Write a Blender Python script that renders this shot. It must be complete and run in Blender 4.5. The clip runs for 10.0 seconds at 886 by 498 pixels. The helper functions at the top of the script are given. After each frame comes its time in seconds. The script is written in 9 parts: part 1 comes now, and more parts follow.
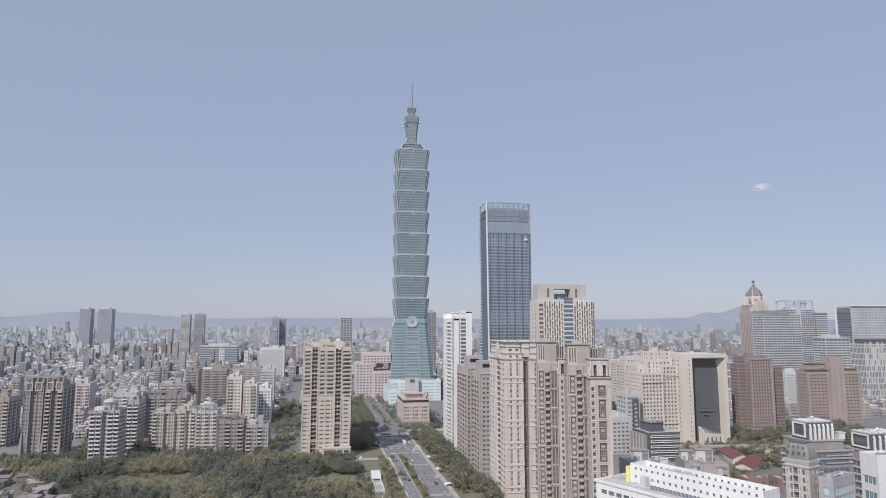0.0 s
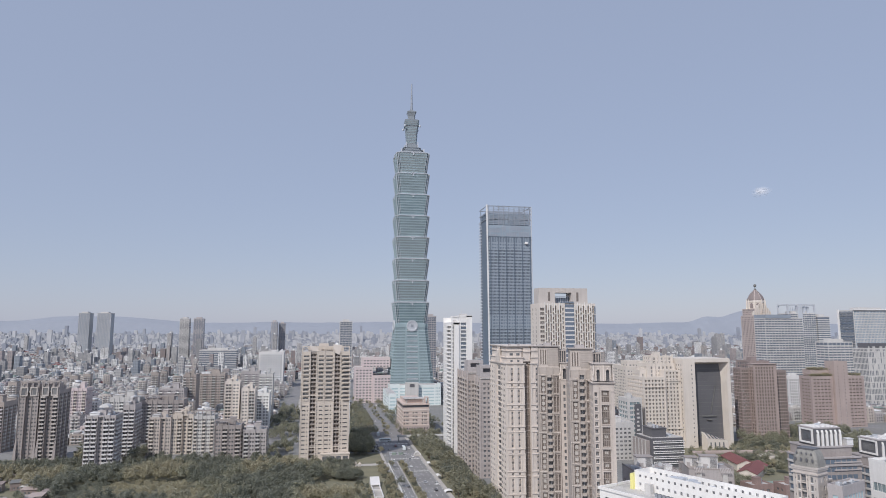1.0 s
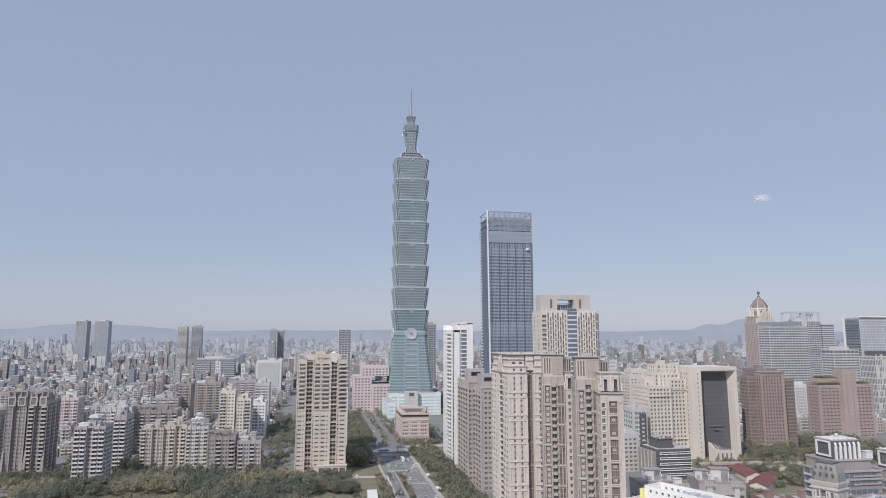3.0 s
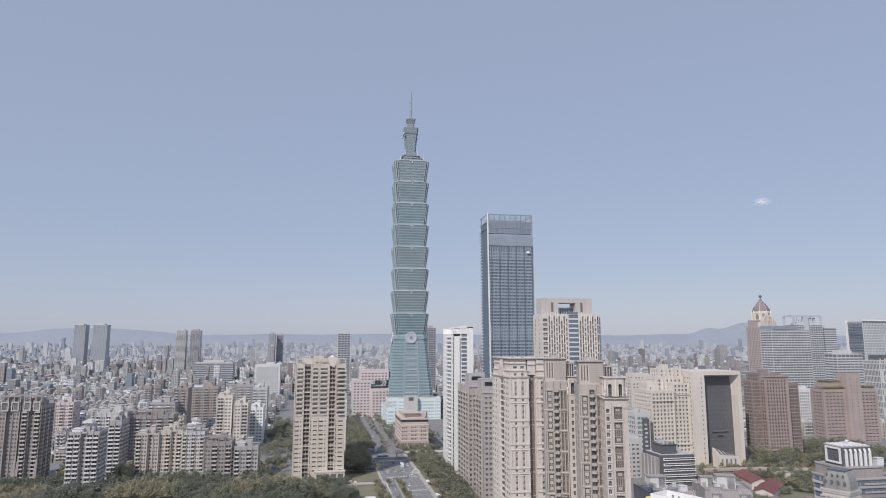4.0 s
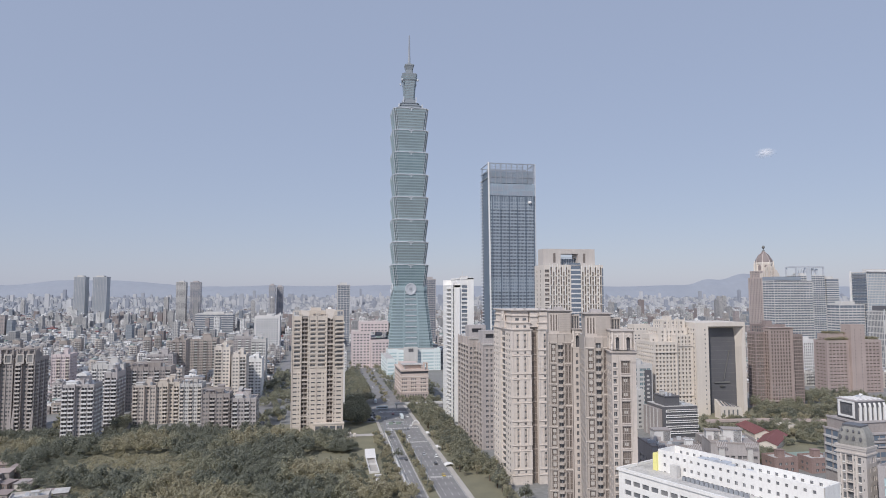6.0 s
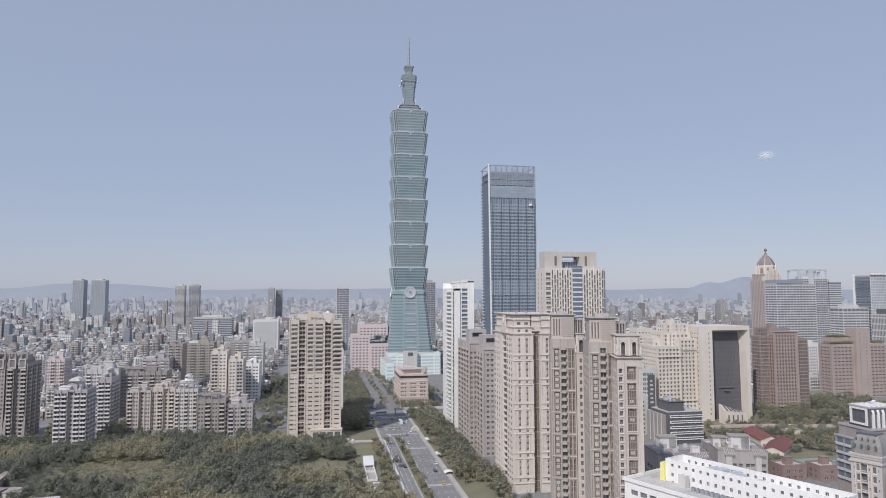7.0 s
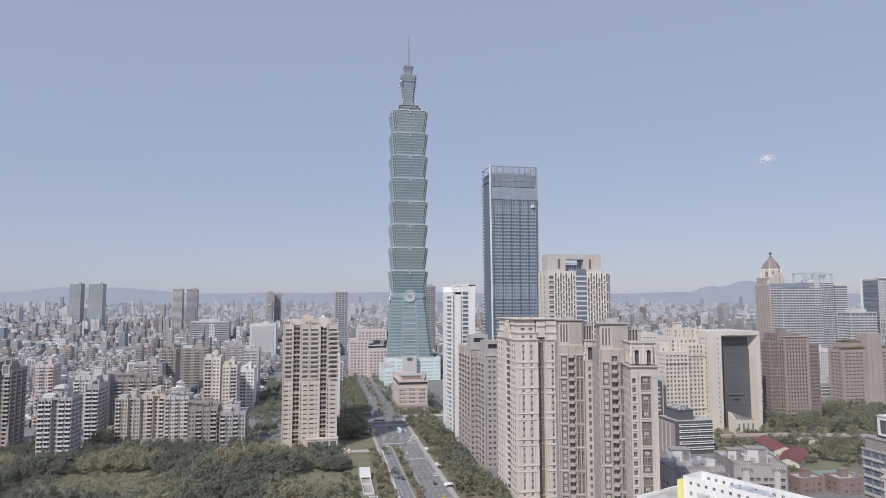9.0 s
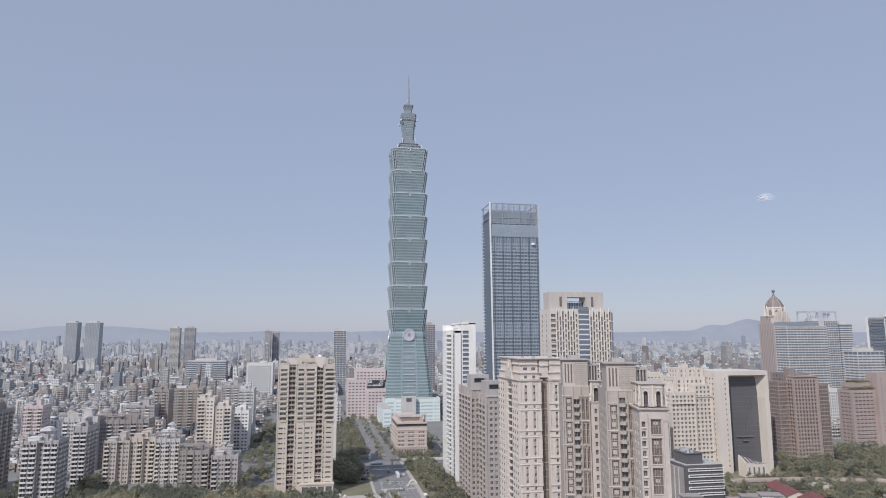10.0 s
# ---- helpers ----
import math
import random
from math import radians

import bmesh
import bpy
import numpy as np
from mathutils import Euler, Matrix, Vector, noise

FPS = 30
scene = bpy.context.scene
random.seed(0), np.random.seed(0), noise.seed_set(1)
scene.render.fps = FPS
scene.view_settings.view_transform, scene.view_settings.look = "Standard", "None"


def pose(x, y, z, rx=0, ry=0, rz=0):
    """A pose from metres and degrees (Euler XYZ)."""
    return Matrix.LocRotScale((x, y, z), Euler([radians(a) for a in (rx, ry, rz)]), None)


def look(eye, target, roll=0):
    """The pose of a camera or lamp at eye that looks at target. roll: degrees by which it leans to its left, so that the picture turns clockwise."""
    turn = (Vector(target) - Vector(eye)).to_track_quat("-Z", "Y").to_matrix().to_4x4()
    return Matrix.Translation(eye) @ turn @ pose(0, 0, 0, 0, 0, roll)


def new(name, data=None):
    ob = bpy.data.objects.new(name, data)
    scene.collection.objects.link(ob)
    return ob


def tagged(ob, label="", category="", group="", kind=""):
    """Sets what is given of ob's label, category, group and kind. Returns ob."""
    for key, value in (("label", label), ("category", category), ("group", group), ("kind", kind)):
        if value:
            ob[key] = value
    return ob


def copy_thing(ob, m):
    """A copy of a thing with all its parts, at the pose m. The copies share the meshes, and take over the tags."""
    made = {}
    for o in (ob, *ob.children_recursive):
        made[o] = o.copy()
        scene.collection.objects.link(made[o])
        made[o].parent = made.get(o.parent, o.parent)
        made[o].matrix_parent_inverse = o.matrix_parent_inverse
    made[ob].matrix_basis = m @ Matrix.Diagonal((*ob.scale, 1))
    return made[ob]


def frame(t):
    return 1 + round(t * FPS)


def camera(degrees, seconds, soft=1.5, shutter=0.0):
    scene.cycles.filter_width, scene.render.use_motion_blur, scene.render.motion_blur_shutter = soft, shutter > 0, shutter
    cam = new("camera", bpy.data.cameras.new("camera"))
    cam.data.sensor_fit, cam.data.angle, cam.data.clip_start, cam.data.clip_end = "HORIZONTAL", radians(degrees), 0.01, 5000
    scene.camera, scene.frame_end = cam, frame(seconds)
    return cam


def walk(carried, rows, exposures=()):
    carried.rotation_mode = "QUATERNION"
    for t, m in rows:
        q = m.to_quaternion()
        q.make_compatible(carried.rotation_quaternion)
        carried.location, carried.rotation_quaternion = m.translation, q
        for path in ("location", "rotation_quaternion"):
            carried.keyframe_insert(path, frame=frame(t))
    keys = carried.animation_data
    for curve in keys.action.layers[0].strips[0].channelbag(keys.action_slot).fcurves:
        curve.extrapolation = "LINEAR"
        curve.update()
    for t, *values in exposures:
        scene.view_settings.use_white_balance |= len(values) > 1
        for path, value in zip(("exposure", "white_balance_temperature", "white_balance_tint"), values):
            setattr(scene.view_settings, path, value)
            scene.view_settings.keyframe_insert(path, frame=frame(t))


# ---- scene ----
cam = camera(69.0, 10.0, soft=0.97)
# seconds, x, y, z, degrees up, degrees left, lean
PATH = [
    (0, 0.00, -0.00, 107.74, 6.879, -10.387, 0.077),
    (0.5, 0.55, 2.87, 107.67, 7.056, -10.380, 0.075),
    (1, 1.12, 5.80, 107.59, 7.253, -10.379, 0.070),
    (1.5, 1.70, 8.87, 107.54, 7.418, -10.379, 0.071),
    (2, 2.31, 12.10, 107.50, 7.606, -10.382, 0.068),
    (2.5, 2.96, 15.52, 107.46, 7.783, -10.385, 0.042),
    (3.8, 4.69, 25.01, 107.39, 8.240, -10.399, 0.027),
    (4, 4.96, 26.47, 107.38, 8.295, -10.401, 0.025),
    (4.5, 5.67, 30.27, 107.40, 7.480, -10.405, -0.002),
    (5, 6.43, 34.23, 107.46, 5.762, -10.408, -0.034),
    (5.5, 7.22, 38.30, 107.54, 4.342, -10.404, -0.043),
    (5.7, 7.54, 39.96, 107.57, 3.980, -10.406, -0.047),
    (7, 9.63, 50.76, 107.74, 4.302, -10.416, -0.071),
    (7.5, 10.42, 55.13, 107.83, 4.399, -10.403, -0.054),
    (8, 11.20, 59.61, 107.91, 4.499, -10.415, -0.054),
    (8.5, 12.02, 64.02, 107.94, 4.574, -10.413, -0.036),
    (9, 12.87, 68.38, 107.92, 4.635, -10.411, -0.050),
    (9.5, 13.76, 72.71, 107.89, 6.104, -10.415, -0.056),
    (10, 14.68, 77.01, 107.82, 8.051, -10.417, -0.073),
]
walk(cam, [(t, pose(x, y, z, 90 + up, 0, left) @ pose(0, 0, 0, 0, 0, lean)) for t, x, y, z, up, left, lean in PATH])

# ---- light ----
world = bpy.data.worlds.new("sky")
scene.world = world
world.use_nodes = True
wn, wl = world.node_tree.nodes, world.node_tree.links
sky = wn.new("ShaderNodeTexSky")
sky.sky_type, sky.sun_disc = "NISHITA", False
SUN_EL, SUN_AZ = radians(43), radians(221)   # azimuth clockwise from +y
sky.sun_elevation, sky.sun_rotation = SUN_EL, SUN_AZ
sky.altitude, sky.air_density, sky.dust_density, sky.ozone_density = 100, 1.0, 0.7, 1.5
thin = wn.new("ShaderNodeVectorMath")
thin.operation, thin.inputs[1].default_value = "MULTIPLY_ADD", (0.31, 0.27, 0.25)
thin.inputs[2].default_value = (2.53, 2.98, 4.12)      # even veil of dry haze over the whole sky
wl.new(sky.outputs[0], thin.inputs[0]), wl.new(thin.outputs[0], wn["Background"].inputs[0])
wn["Background"].inputs[1].default_value = 0.11
sun = new("sun", bpy.data.lights.new("sun", "SUN"))
sun.data.energy, sun.data.angle, sun.data.color = 2.8, radians(0.6), (1, 0.945, 0.89)
sun_from = Vector((math.sin(SUN_AZ) * math.cos(SUN_EL), math.cos(SUN_AZ) * math.cos(SUN_EL), math.sin(SUN_EL)))
sun.matrix_world = look(sun_from * 300, (0, 0, 0))
scene.view_settings.exposure = 0.0


# ---- materials ----
def material(name, color, rough=0.8, metal=0.0, scale=0.05, vary=0.25, fine=1.5, bump=0.15, spec=0.5, island=0.0, other=None, streak=0.0, own=0.12):
    """A procedural surface: broad stains and fine grain on a base colour, with relief."""
    color = tuple(min(0.84, c * 1.16) for c in color)
    m = bpy.data.materials.new(name)
    m.use_nodes = True
    n, l = m.node_tree.nodes, m.node_tree.links
    b = n["Principled BSDF"]
    b.inputs["Roughness"].default_value, b.inputs["Metallic"].default_value = rough, metal
    b.inputs["Specular IOR Level"].default_value = spec
    tc = n.new("ShaderNodeTexCoord")
    big, small = n.new("ShaderNodeTexNoise"), n.new("ShaderNodeTexNoise")
    for tex, s in ((big, scale), (small, fine)):
        tex.inputs["Scale"].default_value, tex.inputs["Detail"].default_value = s, 5
        l.new(tc.outputs["Object"], tex.inputs["Vector"])
    add = n.new("ShaderNodeMath")
    add.operation = "ADD"
    l.new(big.outputs["Fac"], add.inputs[0]), l.new(small.outputs["Fac"], add.inputs[1])
    last = add.outputs[0]
    if streak:
        long_, mp = n.new("ShaderNodeTexNoise"), n.new("ShaderNodeMapping")
        mp.inputs["Scale"].default_value = (0.7, 0.7, 0.03)
        long_.inputs["Scale"].default_value, long_.inputs["Detail"].default_value = 1.0, 4
        l.new(tc.outputs["Object"], mp.inputs[0]), l.new(mp.outputs[0], long_.inputs["Vector"])
        rain = n.new("ShaderNodeMath")
        rain.operation, rain.inputs[1].default_value = "MULTIPLY_ADD", streak
        l.new(long_.outputs["Fac"], rain.inputs[0]), l.new(last, rain.inputs[2])
        low = n.new("ShaderNodeMath")
        low.operation, low.inputs[1].default_value = "SUBTRACT", streak * 0.5
        l.new(rain.outputs[0], low.inputs[0])
        last = low.outputs[0]
    if own:
        info, tint = n.new("ShaderNodeObjectInfo"), n.new("ShaderNodeMath")
        tint.operation, tint.inputs[1].default_value = "MULTIPLY_ADD", own
        l.new(info.outputs["Random"], tint.inputs[0]), l.new(last, tint.inputs[2])
        last = tint.outputs[0]
    if island:
        geo = n.new("ShaderNodeNewGeometry")
        rnd = n.new("ShaderNodeMath")
        rnd.operation, rnd.inputs[1].default_value = "MULTIPLY_ADD", island
        l.new(geo.outputs["Random Per Island"], rnd.inputs[0]), l.new(last, rnd.inputs[2])
        last = rnd.outputs[0]
    ramp = n.new("ShaderNodeMapRange")
    ramp.inputs["From Min"].default_value, ramp.inputs["From Max"].default_value = 0.6, 1.4 + island
    l.new(last, ramp.inputs["Value"])
    mix = n.new("ShaderNodeMix")
    mix.data_type = "RGBA"
    dark = tuple(c * (1 - vary) for c in color)
    lite = other or tuple(min(0.9, c * (1 + vary)) for c in color)
    mix.inputs["A"].default_value, mix.inputs["B"].default_value = (*dark, 1), (*lite, 1)
    l.new(ramp.outputs["Result"], mix.inputs["Factor"])
    l.new(mix.outputs["Result"], b.inputs["Base Color"])
    if bump:
        bp = n.new("ShaderNodeBump")
        bp.inputs["Strength"].default_value, bp.inputs["Distance"].default_value = bump, 0.2
        l.new(small.outputs["Fac"], bp.inputs["Height"]), l.new(bp.outputs[0], b.inputs["Normal"])
    return m


M = {}
M["tan"] = material("tan_tile", (0.475, 0.425, 0.39), 0.75, vary=0.12, fine=0.6, streak=0.8)
M["tan_lite"] = material("cream_trim", (0.61, 0.555, 0.51), 0.7, vary=0.1)
M["tan_pale"] = material("pale_tan_tile", (0.575, 0.52, 0.475), 0.75, vary=0.12, fine=0.6, streak=0.8)
M["blind"] = material("window_blind", (0.42, 0.395, 0.37), 0.8, vary=0.15)
M["mauve"] = material("mauve_taupe_tile", (0.40, 0.36, 0.345), 0.8, vary=0.14, streak=0.8)
M["sand"] = material("sand_tile", (0.53, 0.475, 0.42), 0.75, vary=0.12, streak=0.8)
M["cream"] = material("cream_stone", (0.60, 0.55, 0.50), 0.7, vary=0.1, streak=0.8)
M["cream_grey"] = material("cream_grey_stone", (0.50, 0.46, 0.43), 0.7, vary=0.1, streak=0.8)
M["white"] = material("white_paint", (0.715, 0.70, 0.685), 0.6, vary=0.1, streak=0.8)
M["grey"] = material("grey_tile", (0.39, 0.365, 0.365), 0.8, vary=0.16, streak=0.8)
M["grey_lite"] = material("light_grey_tile", (0.50, 0.49, 0.48), 0.8, vary=0.14, streak=0.8)
M["taupe"] = material("taupe_tile", (0.34, 0.30, 0.275), 0.8, vary=0.15, streak=0.8)
M["pink"] = material("pink_tile", (0.55, 0.475, 0.475), 0.75, vary=0.1, streak=0.8)
M["pink_sand"] = material("sandy_pink_stone", (0.52, 0.435, 0.395), 0.75, vary=0.1, streak=0.8)
M["brick_red"] = material("red_brick", (0.25, 0.182, 0.168), 0.85, vary=0.2, streak=0.8)
M["brown"] = material("brown_tile", (0.255, 0.21, 0.20), 0.75, vary=0.15, streak=0.8)
M["rosy"] = material("rosy_granite", (0.37, 0.305, 0.285), 0.7, vary=0.12, streak=0.8)
M["greige"] = material("greige_tile", (0.46, 0.425, 0.40), 0.8, vary=0.15, streak=0.8)
M["umber"] = material("umber_tile", (0.31, 0.28, 0.27), 0.8, vary=0.16, streak=0.8)
M["dome_brown"] = material("brown_dome_tile", (0.225, 0.19, 0.185), 0.7, vary=0.25)
M["pane_pale"] = material("curtained_glass", (0.19, 0.175, 0.165), 0.25, vary=0.35, spec=0.6, bump=0.03, scale=0.3)
M["pale_tile"] = material("pale_grey_tile", (0.61, 0.60, 0.595), 0.75, vary=0.1, streak=0.8)
M["tan_grey"] = material("grey_tan_tile", (0.39, 0.352, 0.325), 0.75, vary=0.12, fine=0.6, streak=0.8)
M["slate_pale"] = material("pale_slate_panel", (0.28, 0.325, 0.375), 0.45, vary=0.1)
M["slate_dark"] = material("dark_slate_panel", (0.125, 0.16, 0.205), 0.5, vary=0.12)
M["pinnacle"] = material("grey_green_metal", (0.25, 0.275, 0.295), 0.45, metal=0.2, vary=0.15)
M["dark"] = material("dark_panel", (0.11, 0.11, 0.12), 0.4, vary=0.2)
M["pane"] = material("window_glass", (0.125, 0.13, 0.14), 0.12, vary=0.4, spec=0.7, bump=0.03, scale=0.3)
M["pane_blue"] = material("blue_glass", (0.13, 0.16, 0.205), 0.10, vary=0.25, spec=0.8, bump=0.03)
M["pane_green"] = material("green_glass", (0.17, 0.24, 0.262), 0.12, vary=0.2, spec=0.8, bump=0.03)
M["spandrel_green"] = material("green_spandrel", (0.275, 0.352, 0.38), 0.35, vary=0.12)
M["slate_glass"] = material("slate_glass", (0.155, 0.18, 0.22), 0.14, vary=0.2, spec=0.8, bump=0.03)
M["steel"] = material("grey_steel", (0.35, 0.37, 0.40), 0.4, metal=0.5, vary=0.12)
M["metal_pale"] = material("pale_metal", (0.55, 0.57, 0.60), 0.4, metal=0.3, vary=0.1)
M["pane_brown"] = material("bronze_glass", (0.16, 0.135, 0.12), 0.35, vary=0.3, spec=0.6, bump=0.03, scale=0.3)
M["court"] = material("court_green", (0.22, 0.27, 0.24), 0.9, vary=0.2)
M["sky_glass"] = material("pale_sky_glass", (0.29, 0.35, 0.41), 0.2, vary=0.12, bump=0.02)
M["zinc"] = material("weathered_zinc", (0.25, 0.245, 0.23), 0.55, vary=0.25, streak=0.9)
M["lead"] = material("lead_sheet", (0.165, 0.165, 0.16), 0.55, vary=0.2)
M["rose_grey"] = material("rose_grey_stone", (0.42, 0.355, 0.335), 0.75, vary=0.1)
M["slate_panel"] = material("slate_panel", (0.265, 0.30, 0.35), 0.45, vary=0.1)
M["mall_glass"] = material("pale_turquoise_glass", (0.45, 0.57, 0.60), 0.2, vary=0.1, bump=0.02)
M["mall_wall"] = material("pale_turquoise_panel", (0.66, 0.72, 0.74), 0.4, vary=0.06)
M["roof"] = material("roof_concrete", (0.42, 0.41, 0.40), 0.9, vary=0.3, scale=0.15, streak=0.8)
M["sheet"] = material("sheet_roof", (0.64, 0.64, 0.64), 0.5, vary=0.25, scale=0.2)
M["red_roof"] = material("red_roof_tile", (0.22, 0.092, 0.09), 0.75, vary=0.2)
M["green_roof"] = material("green_sheet_roof", (0.23, 0.29, 0.265), 0.6, vary=0.2)
M["yellow"] = material("yellow_panel", (0.75, 0.68, 0.27), 0.6, vary=0.08)
M["asphalt"] = material("asphalt", (0.215, 0.212, 0.215), 0.9, vary=0.25, scale=0.08, fine=2)
M["paint"] = material("road_paint", (0.65, 0.65, 0.63), 0.8, vary=0.15)
M["paving"] = material("paving_stone", (0.39, 0.37, 0.35), 0.9, vary=0.2, scale=0.1)
M["soil"] = material("city_ground", (0.2, 0.2, 0.195), 0.95, vary=0.3, scale=0.02, fine=0.3)
M["lawn"] = material("lawn", (0.20, 0.195, 0.14), 0.95, vary=0.35, scale=0.06, fine=1.2, other=(0.27, 0.255, 0.175))
M["leaf"] = material("leaf", (0.152, 0.150, 0.111), 0.8, vary=0.4, scale=0.15, fine=0.9, island=0.7, bump=0)
M["leaf_dark"] = material("dark_leaf", (0.108, 0.113, 0.090), 0.8, vary=0.4, scale=0.15, fine=0.9, island=0.7, bump=0)
M["leaf_olive"] = material("olive_leaf", (0.186, 0.172, 0.122), 0.8, vary=0.4, scale=0.15, fine=0.9, island=0.7, bump=0)
for key in ("leaf", "leaf_dark", "leaf_olive"):
    nt = M[key].node_tree
    b = nt.nodes["Principled BSDF"]
    through_ = nt.nodes.new("ShaderNodeBsdfTranslucent")
    nt.links.new(b.inputs["Base Color"].links[0].from_socket, through_.inputs["Color"])
    both = nt.nodes.new("ShaderNodeAddShader")
    nt.links.new(b.outputs[0], both.inputs[0]), nt.links.new(through_.outputs[0], both.inputs[1])
    nt.links.new(both.outputs[0], nt.nodes["Material Output"].inputs["Surface"])
for key in ("pane", "pane_blue", "pane_green", "pane_pale"):
    nt = M[key].node_tree
    b = nt.nodes["Principled BSDF"]
    info, geo = nt.nodes.new("ShaderNodeObjectInfo"), nt.nodes.new("ShaderNodeNewGeometry")
    both = nt.nodes.new("ShaderNodeMath")
    nt.links.new(info.outputs["Random"], both.inputs[0]), nt.links.new(geo.outputs["Random Per Island"], both.inputs[1])
    part_of = nt.nodes.new("ShaderNodeMath")
    part_of.operation = "FRACT"
    nt.links.new(both.outputs[0], part_of.inputs[0])
    pick = nt.nodes.new("ShaderNodeMapRange")
    pick.inputs["From Min"].default_value, pick.inputs["From Max"].default_value, pick.inputs["To Max"].default_value = 0.45, 1.0, 0.55
    nt.links.new(part_of.outputs[0], pick.inputs["Value"])
    mix = nt.nodes.new("ShaderNodeMix")
    mix.data_type = "RGBA"
    mix.inputs["B"].default_value = (0.36, 0.35, 0.34, 1)
    nt.links.new(b.inputs["Base Color"].links[0].from_socket, mix.inputs["A"])
    nt.links.new(pick.outputs["Result"], mix.inputs["Factor"]), nt.links.new(mix.outputs["Result"], b.inputs["Base Color"])
M["bark"] = material("bark", (0.10, 0.075, 0.055), 0.9, vary=0.3, fine=4)
M["rubber"] = material("rubber", (0.02, 0.02, 0.02), 0.8)


# ---- mesh helpers ----
class MB:
    """Gathers faces, with a slot for each material, for one mesh."""

    def __init__(self):
        self.v, self.f, self.m, self.starts = [], [], [], []

    def face(self, pts, m=0):
        k = len(self.v)
        self.v.extend(pts)
        self.f.append(tuple(range(k, k + len(pts))))
        self.m.append(m)

    def box(self, x0, x1, y0, y1, z0, z1, m=0, bottom=True):
        k = len(self.v)
        self.starts.append((k, len(self.f)))
        self.v.extend([(x0, y0, z0), (x1, y0, z0), (x1, y1, z0), (x0, y1, z0), (x0, y0, z1), (x1, y0, z1), (x1, y1, z1), (x0, y1, z1)])
        some = [(4, 5, 6, 7), (0, 1, 5, 4), (1, 2, 6, 5), (2, 3, 7, 6), (3, 0, 4, 7)] + ([(3, 2, 1, 0)] if bottom else [])
        self.f.extend(tuple(k + i for i in q) for q in some)
        self.m.extend([m] * len(some))

    def loft(self, rings, m=0, caps=True):
        """Joins rings of points, each given from below to above, anticlockwise from above."""
        k, n = len(self.v), len(rings[0])
        self.starts.append((k, len(self.f)))
        for r in rings:
            self.v.extend(r)
        for a in range(len(rings) - 1):
            for i in range(n):
                j = (i + 1) % n
                self.f.append((k + a * n + i, k + a * n + j, k + (a + 1) * n + j, k + (a + 1) * n + i))
                self.m.append(m)
        if caps:
            self.f.append(tuple(k + (len(rings) - 1) * n + i for i in range(n)))
            self.f.append(tuple(k + n - 1 - i for i in range(n)))
            self.m.extend([m, m])

    def cyl(self, x, y, z0, z1, r0, r1=None, n=10, m=0):
        r1 = r0 if r1 is None else r1
        ring = lambda r, z: [(x + r * math.cos(math.tau * i / n), y + r * math.sin(math.tau * i / n), z) for i in range(n)]
        self.loft([ring(r0, z0), ring(r1, z1)], m)

    def turn(self, profile, x=0, y=0, n=16, m=0):
        """A body turned about a vertical line, from (radius, height) pairs going up."""
        self.loft([[(x + r * math.cos(math.tau * i / n), y + r * math.sin(math.tau * i / n), z) for i in range(n)] for r, z in profile], m)

    def mesh(self, name, mats):
        me = bpy.data.meshes.new(name)
        me.from_pydata(self.v, [], self.f)
        for mt in mats:
            me.materials.append(M[mt] if isinstance(mt, str) else mt)
        if any(self.m):
            me.polygons.foreach_set("material_index", self.m)
        me.update()
        return me


def thing(name, label, category, x=0, y=0, z=0, turn=0, group="", kind=""):
    ob = new(name)
    ob.matrix_world = pose(x, y, z, 0, 0, turn)
    ob.empty_display_size = 1
    return tagged(ob, label, category, group, kind)


def part(name, mb, mats, parent, label="", kind=""):
    ob = new(name, mb if isinstance(mb, bpy.types.Mesh) else mb.mesh(name, mats))
    ob.parent = parent
    return tagged(ob, label, kind=kind)


def pieces(name, mb, mats, parent, label=""):
    """Each body that mb gathered as a part of its own."""
    ends = mb.starts[1:] + [(len(mb.v), len(mb.f))]
    for (v0, f0), (v1, f1) in zip(mb.starts, ends):
        one = MB()
        one.v, one.f, one.m = mb.v[v0:v1], [tuple(i - v0 for i in f) for f in mb.f[f0:f1]], mb.m[f0:f1]
        part(name, one, mats, parent, label)


def single(name, mb, mats, label, category, x=0, y=0, z=0, turn=0, group="", kind=""):
    ob = new(name, mb if isinstance(mb, bpy.types.Mesh) else mb.mesh(name, mats))
    ob.matrix_world = pose(x, y, z, 0, 0, turn)
    return tagged(ob, label, category, group, kind)


SIDES = {"F": ((1, 0), (0, -1)), "R": ((0, 1), (1, 0)), "B": ((-1, 0), (0, 1)), "L": ((0, -1), (-1, 0))}


